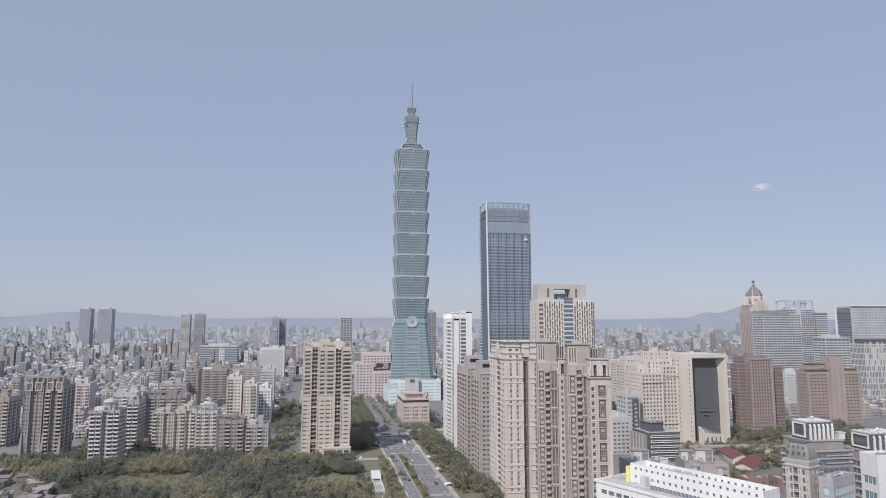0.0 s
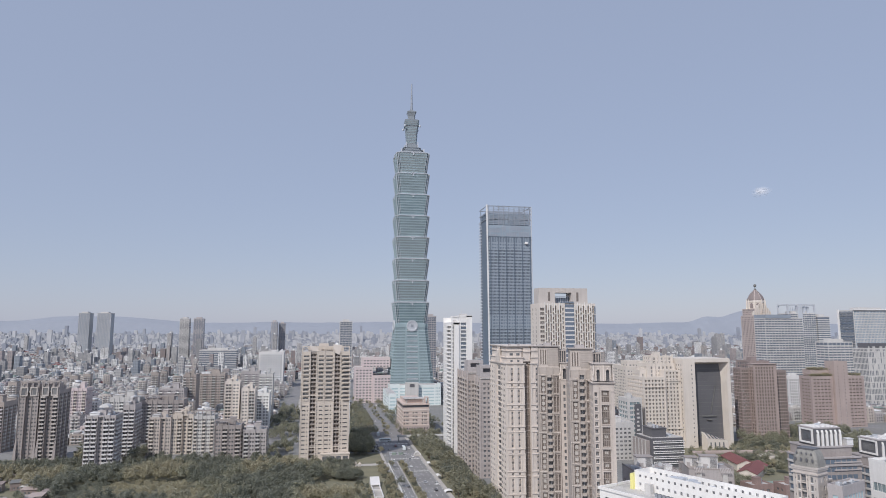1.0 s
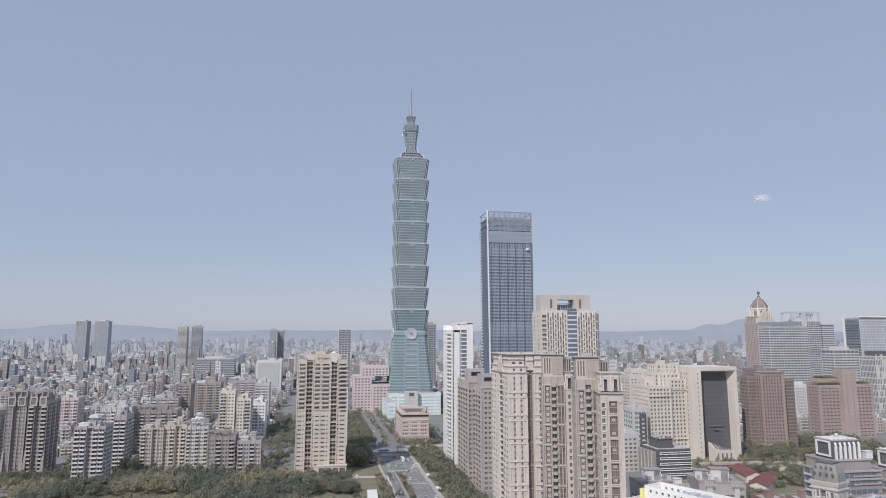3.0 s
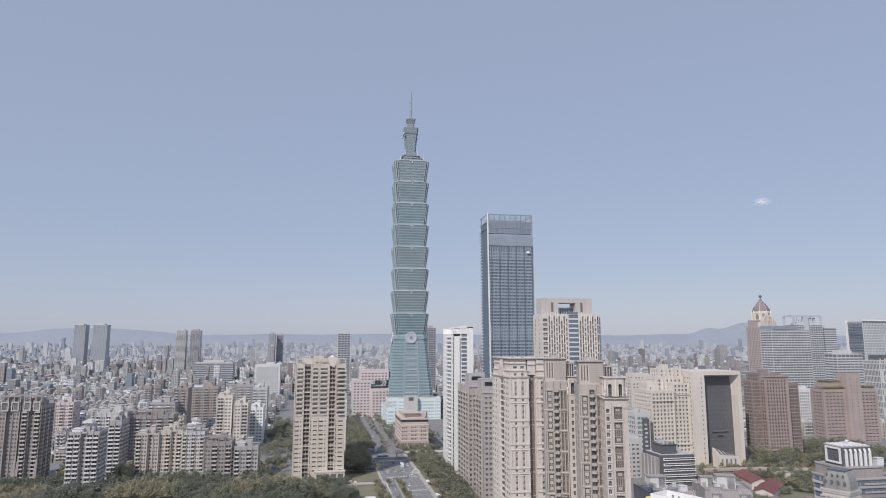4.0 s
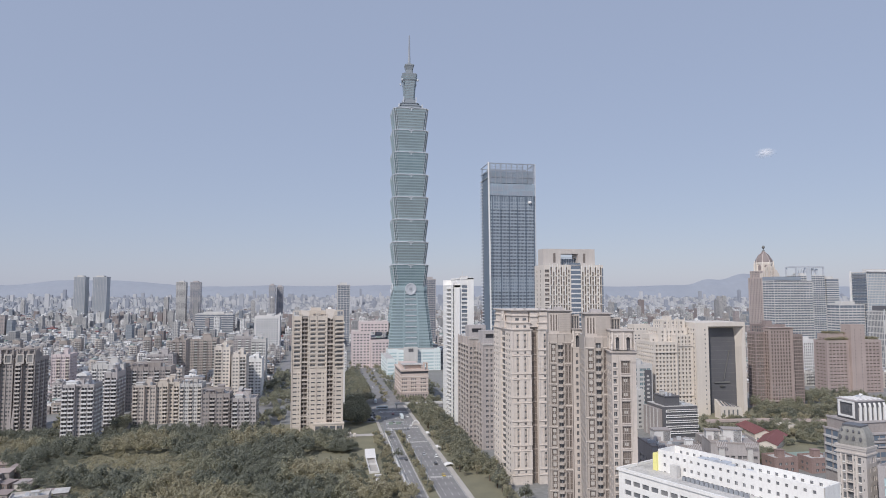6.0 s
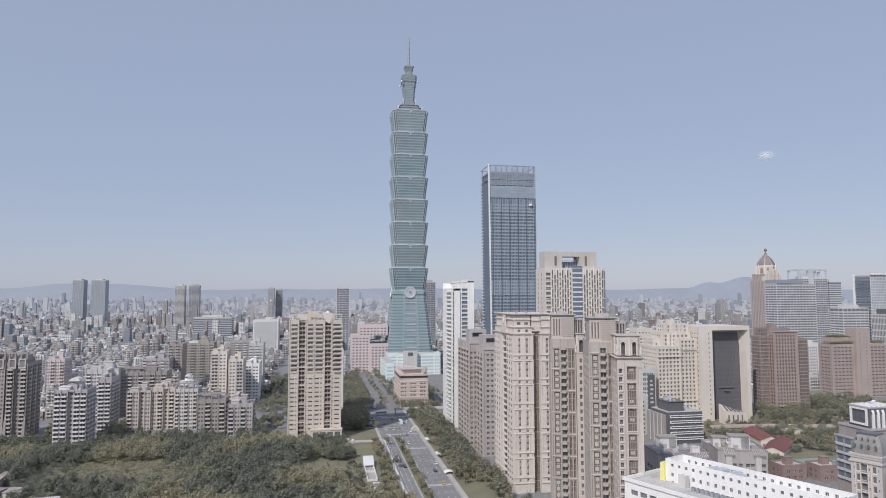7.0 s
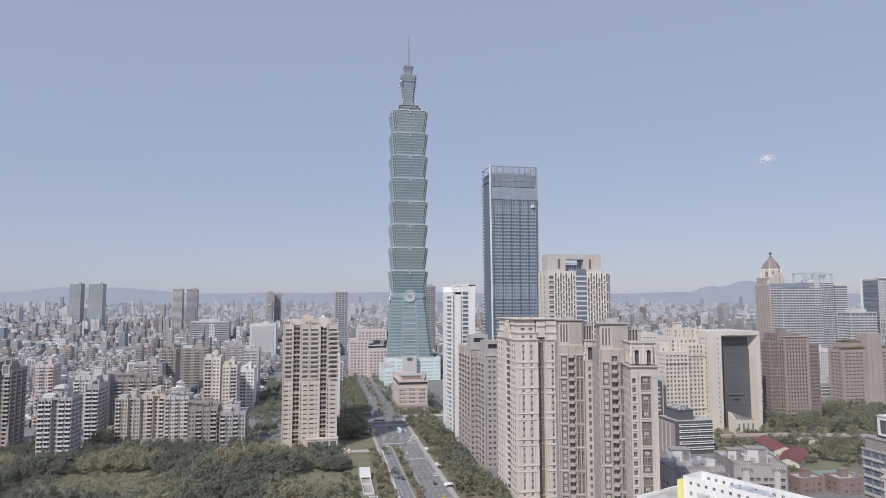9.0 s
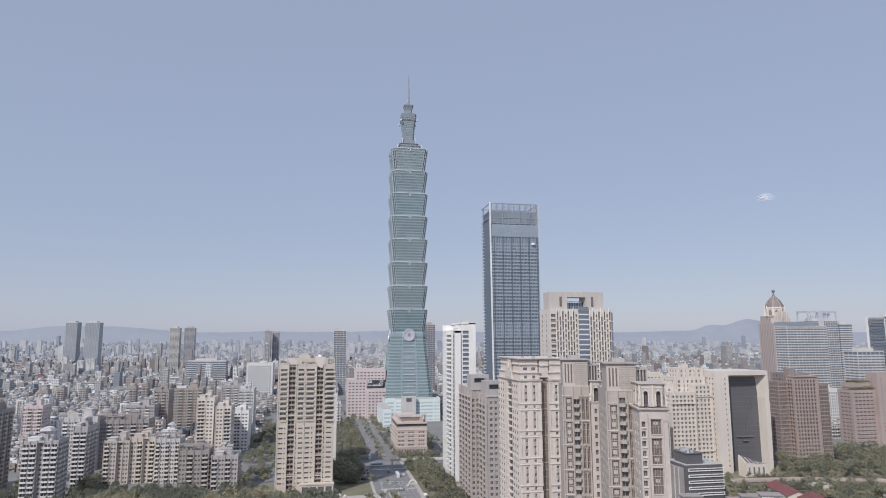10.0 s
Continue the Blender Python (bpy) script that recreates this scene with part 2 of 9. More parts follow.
class Walls:
    """The walls of a building with real openings; it keeps a list of the openings for the panes."""

    def __init__(self):
        self.mb, self.panes = MB(), []

    def wall(self, ox, oy, side, length, z0, z1, cols=(), rows=(), depth=0.35, m=0, skip=None, pane=0):
        (ux, uy), (nx, ny) = SIDES[side]
        at = lambda u, z, d=0.0: (ox + ux * u - nx * d, oy + uy * u - ny * d, z)
        quad = lambda a, b, za, zb: self.mb.face([at(a, za), at(b, za), at(b, zb), at(a, zb)], m)
        low = z0
        for za, zb in rows if cols else ():
            if za > low:
                quad(0, length, low, za)
            left = 0.0
            for a, b in cols:
                if skip and skip(a, za):
                    continue
                if a > left:
                    quad(left, a, za, zb)
                for p, q in (((a, za), (a, zb)), ((a, zb), (b, zb)), ((b, zb), (b, za)), ((b, za), (a, za))):
                    self.mb.face([at(*p), at(*q), at(*q, depth), at(*p, depth)], m)
                self.panes.append((at((a + b) / 2, za, depth - 0.02), side, b - a, zb - za, pane))
                left = b
            if left < length:
                quad(left, length, za, zb)
            low = zb
        if z1 > low:
            quad(0, length, low, z1)


def grid(length, bay, width, edge=None):
    """Columns of openings, evenly spread."""
    n = max(1, int((length - 2 * (edge if edge is not None else 0.6)) / bay))
    first = (length - n * bay) / 2 + (bay - width) / 2
    return [(first + i * bay, first + i * bay + width) for i in range(n)]


def floors(z0, z1, height, opening, sill=0.9):
    n = int((z1 - z0) / height)
    return [(z0 + i * height + sill, z0 + i * height + sill + opening) for i in range(n) if z0 + i * height + sill + opening < z1 - 0.3]


PANE = {}


def pane_mesh(w, h, side, mat):
    """A window: glass in a frame with a mullion, its outer face at the origin's plane."""
    key = (round(w, 2), round(h, 2), side, mat)
    if key not in PANE:
        mb = MB()
        (ux, uy), (nx, ny) = SIDES[side]
        def slab(a, b, za, zb, d0, d1, m):
            xs = sorted((ux * a - nx * d0, ux * b - nx * d1)) if ux else sorted((-nx * d0, -nx * d1))
            ys = sorted((uy * a - ny * d0, uy * b - ny * d1)) if uy else sorted((-ny * d0, -ny * d1))
            mb.box(*xs, *ys, za, zb, m)
        slab(-w / 2, w / 2, 0, h, 0.0, 0.08, 0)
        slab(-0.05, 0.05, 0, h, -0.06, -0.01, 1)
        PANE[key] = mb.mesh("window", [mat, "metal_pale"])
    return PANE[key]


def put_panes(walls, parent, mats=("pane",), limit=300, name="window"):
    """Each opening's window as a part of its own; past the limit they are joined."""
    rest, limit = MB(), int(limit * 0.29)
    for i, (at, side, w, h, k) in enumerate(walls.panes):
        if i < limit:
            ob = part(name, pane_mesh(w, h, side, mats[k]), None, parent)
            ob.location = at
        else:
            (ux, uy), (nx, ny) = SIDES[side]
            a, b = (at[0] - ux * w / 2, at[1] - uy * w / 2), (at[0] + ux * w / 2, at[1] + uy * w / 2)
            rest.face([(*a, at[2]), (*b, at[2]), (*b, at[2] + h), (*a, at[2] + h)], k)
    if rest.f:
        part(name + "_glazing", rest, list(mats), parent, kind="stuff")


def roof_parts(parent, x0, x1, y0, y1, z, wall="grey", parapet=1.1, hut=True, seed=0, mats=("roof",)):
    rnd = random.Random(seed)
    mb = MB()
    mb.box(x0 + 0.3, x1 - 0.3, y0 + 0.3, y1 - 0.3, z - 0.3, z + 0.05)
    part("roof", mb, ["roof"], parent)
    mb = MB()
    for a in ((x0 - .05, x1 + .05, y0 - .05, y0 + .3), (x0 - .05, x1 + .05, y1 - .3, y1 + .05), (x0 - .05, x0 + .3, y0 + .3, y1 - .3), (x1 - .3, x1 + .05, y0 + .3, y1 - .3)):
        mb.box(*a, z - 0.1, z + parapet)
    part("parapet", mb, [wall], parent)
    if hut:
        w, d = (x1 - x0), (y1 - y0)
        hx, hy = x0 + w * rnd.uniform(0.25, 0.5), y0 + d * rnd.uniform(0.3, 0.5)
        mb = MB()
        mb.box(hx, hx + w * 0.28, hy, hy + d * 0.3, z, z + 4.2)
        mb.box(hx - .2, hx + w * 0.28 + .2, hy - .2, hy + d * 0.3 + .2, z + 4.2, z + 4.5)
        part("stair_hut", mb, [wall], parent)
        mb = MB()
        tx, ty = x0 + w * rnd.uniform(0.62, 0.8), y0 + d * rnd.uniform(0.3, 0.7)
        mb.cyl(tx, ty, z, z + 2.6, 1.2, n=12)
        mb.cyl(tx, ty, z + 2.6, z + 3.0, 1.2, 0.4, n=12)
        part("water_tank", mb, ["steel"], parent)


def clutter(parent, x0, x1, y0, y1, z, n, seed=0):
    """Small plant on a roof: cabinets, fans, ducts and tanks."""
    rnd = random.Random(seed)
    for i in range(n):
        x, y, k = rnd.uniform(x0, x1), rnd.uniform(y0, y1), rnd.random()
        mb = MB()
        if k < .45:
            w, d, h = rnd.uniform(1, 2.4), rnd.uniform(.8, 1.8), rnd.uniform(.8, 1.9)
            mb.box(x, x + w, y, y + d, z, z + h)
            mb.cyl(x + w / 2, y + d / 2, z + h, z + h + .15, min(w, d) * .35, n=8)
            part("air_conditioner", mb, ["metal_pale"], parent)
        elif k < .7:
            mb.box(x, x + rnd.uniform(3, 6), y, y + .6, z + .4, z + 1.0)
            mb.box(x, x + .5, y, y + .6, z, z + .4)
            part("duct", mb, ["steel"], parent)
        elif k < .85:
            mb.cyl(x, y, z, z + 2.2, .9, n=10)
            mb.cyl(x, y, z + 2.2, z + 2.5, .9, .3, n=10)
            part("water_tank", mb, ["metal_pale"], parent)
        else:
            w, d, h = rnd.uniform(2, 4.5), rnd.uniform(2, 3.5), rnd.uniform(2.2, 3.2)
            mb.box(x, x + w, y, y + d, z, z + h)
            mb.box(x - .3, x + w + .3, y - .3, y + d + .3, z + h, z + h + .2)
            part("roof_shed", mb, [rnd.choice(["sheet", "grey", "grey_lite"])], parent)


def balcony_mesh(w, d=1.2, side="F", mat="white"):
    """A slab with a parapet on three sides."""
    mb = MB()
    if side == "F":
        mb.box(-w / 2, w / 2, -d, 0, -0.15, 0.05)
        mb.box(-w / 2, w / 2, -d, -d + 0.15, 0.05, 1.1)
        mb.box(-w / 2, -w / 2 + 0.15, -d + .15, 0, 0.05, 1.1)
        mb.box(w / 2 - 0.15, w / 2, -d + .15, 0, 0.05, 1.1)
    else:
        s = -1 if side == "L" else 1
        xs = lambda a, b: sorted((s * a, s * b))
        mb.box(*xs(0, d), -w / 2, w / 2, -0.15, 0.05)
        mb.box(*xs(d - .15, d), -w / 2, w / 2, 0.05, 1.1)
        mb.box(*xs(0, d - .15), -w / 2, -w / 2 + .15, 0.05, 1.1)
        mb.box(*xs(0, d - .15), w / 2 - .15, w / 2, 0.05, 1.1)
    return mb.mesh("balcony", [mat])


def block(root, x0, x1, y0, y1, z0, z1, wall="grey", fh=3.3, bay=3.6, ww=1.8, wh=1.6, sill=0.9, faces="FLR", pane="pane", limit=150, parapet=1.1, hut=True, edge=None, seed=0, depth=0.35, bands=None, side_bay=None):
    """An upright block with openings on the named sides, a roof, a parapet and what stands on the roof."""
    w = Walls()
    for side, ox, oy, ln in (("F", x0, y0, x1 - x0), ("R", x1, y0, y1 - y0), ("B", x1, y1, x1 - x0), ("L", x0, y1, y1 - y0)):
        if side in faces:
            bb = bay if side in "FB" or not side_bay else side_bay
            w.wall(ox, oy, side, ln, z0, z1, grid(ln, bb, ww if bb == bay else min(ww, bb * 0.6), edge), floors(z0, z1, fh, wh, sill), depth)
        else:
            w.wall(ox, oy, side, ln, z0, z1)
    part("wall", w.mb, [wall], root)
    put_panes(w, root, (pane,), limit)
    roof_parts(root, x0, x1, y0, y1, z1, wall, parapet, hut, seed)
    if bands:
        mb = MB()
        for za, _ in floors(z0, z1, bands[0], 0.5, 0):
            mb.box(x0 - .25, x1 + .25, y0 - .25, y0 - .004, za, za + bands[1])
            if "L" in faces:
                mb.box(x0 - .25, x0 - .004, y0 - .004, y1, za, za + bands[1])
            if "R" in faces:
                mb.box(x1 + .004, x1 + .25, y0 - .004, y1, za, za + bands[1])
        pieces("string_course", mb, [wall if len(bands) < 3 else bands[2]], root)
    return w


# ---- ground, road, hills ----
mb = MB()
mb.face([(-6000, -1500, 0), (6500, -1500, 0), (6500, 6500, 0), (-6000, 6500, 0)])
single("ground", mb, ["soil"], "grey city ground reaching to the hills", "ground", z=-0.02, kind="structure")
mb = MB()
mb.box(57, 84.5, 120, 1500, 0, 0.03)
mb.box(-600, 700, 648, 672, 0, 0.028)
mb.box(-52, -36, 672, 1500, 0, 0.026)
single("road", mb, ["asphalt"], "grey asphalt avenue with a planted median", "road", kind="structure")

def hill_ridge():
    """Far wooded hills closing the plain."""
    mb = MB()
    n, y0 = 240, 4500
    prof = []
    for i in range(n + 1):
        x = -3800 + 8600 * i / n
        u = (x - 834) / 4585                      # along the ridge, about the middle of the view
        h = 164 + 5 * noise.noise((x * 0.003, 9, 0)) + 3 * noise.noise((x * 0.012, 5, 0))
        for at, wide, rise in ((-.515, .085, 47), (-.605, .05, 30), (-.70, .05, 12), (-.26, .05, 9), (-.06, .12, 10), (.424, .020, 44), (.480, .036, 80), (.53, .045, 42), (.37, .04, 9)):
            h += rise * math.exp(-((u - at) / wide) ** 2)
        prof.append((x, h))
    rows = [(0, 0.0), (60, 0.45), (140, 0.8), (220, 1.0), (330, 0.6)]
    for (xa, ha), (xb, hb) in zip(prof, prof[1:]):
        for (da, fa), (db, fb) in zip(rows, rows[1:]):
            ya, yb = y0 + 0.18 * (860 - xa), y0 + 0.18 * (860 - xb)
            mb.face([(xa, ya + da, ha * fa), (xb, yb + da, hb * fa), (xb, yb + db, hb * fb), (xa, ya + db, ha * fb)])
    return mb


# Distance haze is put into the colour: a blue-grey tone that glows by itself.
def haze_glow(name, color, strength, vary=0.2):
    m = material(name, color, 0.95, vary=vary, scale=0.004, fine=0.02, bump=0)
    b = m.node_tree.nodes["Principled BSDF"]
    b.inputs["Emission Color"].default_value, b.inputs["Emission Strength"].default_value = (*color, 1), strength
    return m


M["hill"] = haze_glow("far_hills", (0.190, 0.208, 0.248), 0.42, .06)
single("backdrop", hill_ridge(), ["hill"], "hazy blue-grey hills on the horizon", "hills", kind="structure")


# ---- the tall tapered tower ----
def notched(h, n, z, cx=0, cy=0):
    """A square of half width h with stepped corners."""
    q = [(h, h - 2 * n), (h - n, h - 2 * n), (h - n, h - n), (h - 2 * n, h - n), (h - 2 * n, h)]
    out = []
    for k in range(4):
        c, s = (1, 0, -1, 0)[k], (0, 1, 0, -1)[k]
        out += [(cx + x * c - y * s, cy + x * s + y * c, z) for x, y in q]
    return out


def tall_tower():
    t = thing("skyscraper", "very tall green glass tower of stacked flared tiers with a spire", "skyscraper", 135, 1027, -1.95)
    t.scale = (1, 1, 1.017)
    def tier(z0, z1, h0, h1, nf, name):
        mb = MB()
        mb.loft([notched(h0, 2.4, z0), notched(h1, 2.4, z1 - 2)])
        body = part(name, mb, ["pane_green"], t)
        mb = MB()
        for i in range(nf):
            a = i / nf
            h, h2 = h0 + (h1 - h0) * a, h0 + (h1 - h0) * (a + 0.42 / nf)
            za, zb = z0 + (z1 - 2 - z0) * a, z0 + (z1 - 2 - z0) * (a + 0.42 / nf)
            mb.loft([notched(h + 0.25, 2.4, za), notched(h2 + 0.25, 2.4, zb)], caps=False)
        pieces("spandrel", mb, ["spandrel_green"], body)
        mb = MB()
        for k in range(4):
            c, sn = (1, 0, -1, 0)[k], (0, 1, 0, -1)[k]
            for j in range(13):
                u = -1 + j / 6
                ring_ = lambda h, z: [(x * c - y * sn, x * sn + y * c, z) for x, y in ((u * (h - 5) - .12, -h - .3), (u * (h - 5) + .12, -h - .3), (u * (h - 5) + .12, -h + .2), (u * (h - 5) - .12, -h + .2))]
                mb.loft([ring_(h0, z0), ring_(h1, z1 - 2)])
        part("mullion_grid", mb, ["spandrel_green"], body, kind="stuff")
        return body
    # sloping base
    base = tier(0, 114, 36.5, 24.6, 26, "base")
    mb = MB()
    for s in (-1, 1):
        for k in (-1, 1):
            mb.loft([[(s * 12 - 1, -k * 36.4 - .6, 0), (s * 12 + 1, -k * 36.4 - .6, 0), (s * 12 + 1, -k * 36.4 + .6, 0), (s * 12 - 1, -k * 36.4 + .6, 0)],
                     [(s * 9 - 1, -k * 24.6 - .6, 113), (s * 9 + 1, -k * 24.6 - .6, 113), (s * 9 + 1, -k * 24.6 + .6, 113), (s * 9 - 1, -k * 24.6 + .6, 113)]])
    pieces("mullion", mb, ["spandrel_green"], base)
    mb = MB()
    mb.loft([notched(24.4, 2.4, 112), notched(25.2, 2.4, 113), notched(25.2, 2.4, 118), notched(24, 2.4, 119)])
    part("belt", mb, ["spandrel_green"], t)
    mb = MB()                                   # pale bands up the middle of the base
    for i in range(13):
        z = 12 + 8 * i
        h = 36.5 - 11.9 * z / 112
        mb.box(-8.6, 8.6, -h - .75, -h - .25, z, z + 1.3)
    pieces("band", mb, ["metal_pale"], base)
    # coin medallions
    disc = MB()
    ring = lambda r, d: [(r * math.cos(math.tau * i / 28), -d, r * math.sin(math.tau * i / 28)) for i in range(28)]
    disc.loft([ring(8.6, 0)[::-1], ring(8.6, 2.2)[::-1], ring(6.6, 2.2)[::-1], ring(6.4, 1.3)[::-1]], 0)
    disc.box(-2, 2, -1.9, -1.2, -2, 2, 1)
    dm = disc.mesh("medallion", ["metal_pale", "steel"])
    for k in range(4):
        ob = part("medallion", dm, None, t, "round pale metal medallion")
        ob.matrix_local = pose(0, 0, 0, 0, 0, 90 * k) @ pose(0, -24.6, 115.5)
    # eight flared tiers
    for k in range(8):
        z0 = 119 + 33.6 * k
        body = tier(z0, z0 + 33.6, 22.9, 26.9, 8, "tier")
        mb = MB()
        mb.loft([notched(26.4, 2.4, z0 + 31.2), notched(27.4, 2.4, z0 + 31.7), notched(27.4, 2.4, z0 + 32.5), notched(24, 2.4, z0 + 33.4)])
        part("ledge", mb, ["metal_pale"], body)
        mb = MB()
        for s in range(4):
            c, sn = (1, 0, -1, 0)[s], (0, 1, 0, -1)[s]
            for px, w, za, zb in ((0, .8, 27.6, 33.6), (0, 3.6, 32.0, 33.1), (-2.6, .7, 30.6, 32.6), (2.6, .7, 30.6, 32.6)):
                pts = [(px - w, -27.6), (px + w, -27.6), (px + w, -26), (px - w, -26)]
                rot = [(x * c - y * sn, x * sn + y * c) for x, y in pts]
                mb.loft([[(x, y, z0 + za) for x, y in rot], [(x, y, z0 + zb) for x, y in rot]])
        pieces("emblem", mb, ["metal_pale"], body)
        mb = MB()
        for sx in (-1, 1):
            for sy in (-1, 1):
                for o in ((2.4, 0), (0, 2.4), (4.8, 0), (0, 4.8)):
                    a0, b0 = 22.9 - o[0], 22.9 - o[1]
                    a1, b1 = 26.9 - o[0], 26.9 - o[1]
                    r = 0.28
                    mb.loft([[(sx * a0 - r, sy * b0 - r, z0), (sx * a0 + r, sy * b0 - r, z0), (sx * a0 + r, sy * b0 + r, z0), (sx * a0 - r, sy * b0 + r, z0)],
                             [(sx * a1 - r, sy * b1 - r, z0 + 31.6), (sx * a1 + r, sy * b1 - r, z0 + 31.6), (sx * a1 + r, sy * b1 + r, z0 + 31.6), (sx * a1 - r, sy * b1 + r, z0 + 31.6)]])
        part("corner_trim", mb, ["metal_pale"], body, kind="stuff")
    # crown and spire
    mb = MB()
    for h0, h1, za, zb in ((22, 21.4, 387.6, 389.2), (17.6, 17.4, 389.2, 392.6), (18.2, 18.2, 392.6, 393.3), (14.2, 13.8, 393.3, 397.2), (14.8, 14.8, 397.2, 397.9), (10.6, 10.2, 397.9, 404)):
        mb.loft([notched(h0, 1.5, za), notched(h1, 1.5, zb)])
    part("crown", mb, ["pinnacle"], t)
    mb = MB()
    for sx in (-1, 1):
        for sy in (-1, 1):
            mb.box(sx * 9.6 - .7, sx * 9.6 + .7, sy * 9.6 - .7, sy * 9.6 + .7, 397.9, 408)
            mb.box(sx * 18 - 1, sx * 18 + 1, sy * 18 - 1, sy * 18 + 1, 389.2, 394.5)
            mb.turn([(.2, 432), (1.5, 433), (1.5, 435), (.2, 436)], sx * 12.2, sy * 12.2, n=8)
    pieces("corner_post", mb, ["metal_pale"], t)
    mb = MB()
    mb.loft([notched(8.2, 1.2, 404), notched(8.2, 1.2, 409), notched(8.9, 1.2, 420), notched(10.2, 1.2, 432), notched(10.4, 1.2, 434), notched(11.0, 1.2, 434.5), notched(11.6, 1.2, 444), notched(11.6, 1.2, 445)])
    up = part("upper_shaft", mb, ["pinnacle"], t)
    mb = MB()
    for i in range(11):
        z = 406.5 + i * 2.5
        h = 8.2 + .7 * max(0, min(1, (z - 409) / 11)) + 1.3 * max(0, (z - 420) / 12)
        mb.loft([notched(h + .1, 1.2, z), notched(h + .18, 1.2, z + 1.0)])
    for z in (435.5, 438.5, 441.5):
        mb.loft([notched(11.4, 1.2, z), notched(11.7, 1.2, z + 1.0)])
    pieces("spandrel", mb, ["spandrel_green"], up)
    mb = MB()
    mb.loft([notched(5.6, .8, 445), notched(5.4, .8, 452), notched(6.6, .8, 457), notched(7.4, .8, 459), notched(7.4, .8, 460.5)])
    mb.loft([notched(3.4, .5, 460.5), notched(2.6, .5, 464)])
    part("collar", mb, ["pinnacle"], t)
    mb = MB()
    mb.turn([(2.1, 464), (1.9, 474), (2.1, 474.5), (1.8, 475), (1.5, 488), (1.7, 488.5), (1.3, 489), (1.2, 500), (1.0, 508)], n=10)
    part("spire", mb, ["steel"], t, "pale metal spire")


tall_tower()


# ---- the slate glass tower ----
def slate_tower():
    x0, x1, y0, y1 = 208, 269, 817, 858
    t = thing("office_tower", "slate-blue glass office tower with fins and an open crown frame", "office tower", x0, y0)
    W, D, H = x1 - x0, y1 - y0, 272
    mb = MB()
    mb.loft([[(3.5, .6, 0), (W - 1.5, .6, 0), (W - 1.5, D, 0), (3.5, D, 0)], [(1.5, .6, 246), (W - .6, .6, 246), (W - .6, D, 246), (1.5, D, 246)]])
    body = part("body", mb, ["slate_glass"], t)
    mb = MB()
    for i in range(58):                       # floor bands
        z = 4 + i * 4.1
        if z > 225:
            break
        e = 3.5 - 2 * z / 246
        mb.box(e, W - .8, -0.2, 0.6, z, z + 1.9)
    pieces("floor_band", mb, ["slate_pale"], body)
    mb = MB()
    for i in range(31):
        x = 5 + (W - 7) * i / 30
        if i % 6:
            mb.box(x - .2, x + .2, -0.3, 0.1, 0, 231)
    pieces("fin", mb, ["slate_pale"], body)
    mb = MB()
    for i in range(6):
        x = 5 + (W - 7) * i / 5
        mb.box(x - .55, x + .55, -0.75, 0.1, 0, 231)
    pieces("fin", mb, ["slate_dark"], body, "broad dark fin")
    for za, zb in ((215, 229.5), (110.5, 128)):    # plant storeys behind close upright blades
        mb = MB()
        mb.box(3, W - 1, -.05, .55, za, zb)
        screen = part("plant_storey", mb, ["slate_dark"], body, "dark louvred plant storey")
        mb = MB()
        for i in range(26):
            x = 4 + (W - 6) * i / 25
            mb.box(x - .36, x + .36, -.4, -.06, za, zb)
        part("louvre_screen", mb, ["slate_pale"], screen, kind="stuff")
    mb = MB()
    mb.box(2, W - .6, -.2, .5, 231, 246)
    band = part("sky_lobby", mb, ["sky_glass"], t, "pale blue glass band")
    mb = MB()
    for i in range(19):
        mb.box(2 + 3.2 * i, 2.2 + 3.2 * i, -.35, -.2, 231, 246)
    for z in (232, 237, 241.5):
        mb.box(2, W - .6, -.34, -.2, z, z + .2)
    pieces("mullion", mb, ["steel"], band)
    mb = MB()                                   # darker glass patches, uneven as blinds
    for x0, x1, z0, z1 in ((2.4, 18, 236, 241), (20, 26, 238, 245.5), (32, 47, 239.5, 245), (26, 40, 231.4, 236), (44, 58, 231.4, 237), (4, 14, 231.4, 234)):
        mb.box(x0, x1, -.3, -.21, z0, z1)
    pieces("tinted_pane", mb, ["slate_panel"], band)
    mb = MB()                                   # open crown
    for i in range(9):
        x = 2 + (W - 4) * i / 8
        mb.box(x - .5, x + .5, 0, 1, 246, H)
        mb.box(x - .5, x + .5, D - 1, D, 246, H)
    for z in (254, 262, 271):
        for y in (0.1, D - .9):
            mb.box(0, W, y, y + .8, z, z + .9)
        for x in (0, W - .8):
            mb.box(x, x + .8, .9, D - .9, z, z + .9)
    for i in range(41):
        x = 1.5 + (W - 3) * i / 40
        mb.box(x - .18, x + .18, .2, .45, 247, H + .6)
    for z in (249.5, 252, 257, 259.5, 264.5, 267):
        mb.box(1, W - 1, .46, .7, z, z + .25)
    part("crown_frame", mb, ["steel"], t, "open steel crown frame")
    mb = MB()
    mb.box(3, W - 3, 2.5, D - 4, 246, 261)
    room = part("plant_room", mb, ["slate_dark"], t)
    mb = MB()
    for i in range(24):
        mb.box(4 + 2.3 * i, 4.5 + 2.3 * i, 2.1, 2.49, 247, 260)
    part("louvre_screen", mb, ["slate_pale"], room, kind="stuff")
    mb = MB()                                   # glazed screens standing in the crown
    for i in range(8):
        x = 2.7 + (W - 4) * i / 8
        for z in (247, 255.2, 263.2):
            if (i * 3 + int(z)) % 3 != 2:
                mb.box(x, x + (W - 4) / 8 - 1.2, .75, .85, z, z + 6.4)
    pieces("screen_pane", mb, ["sky_glass"], t)
    mb = MB()                                   # edge fins
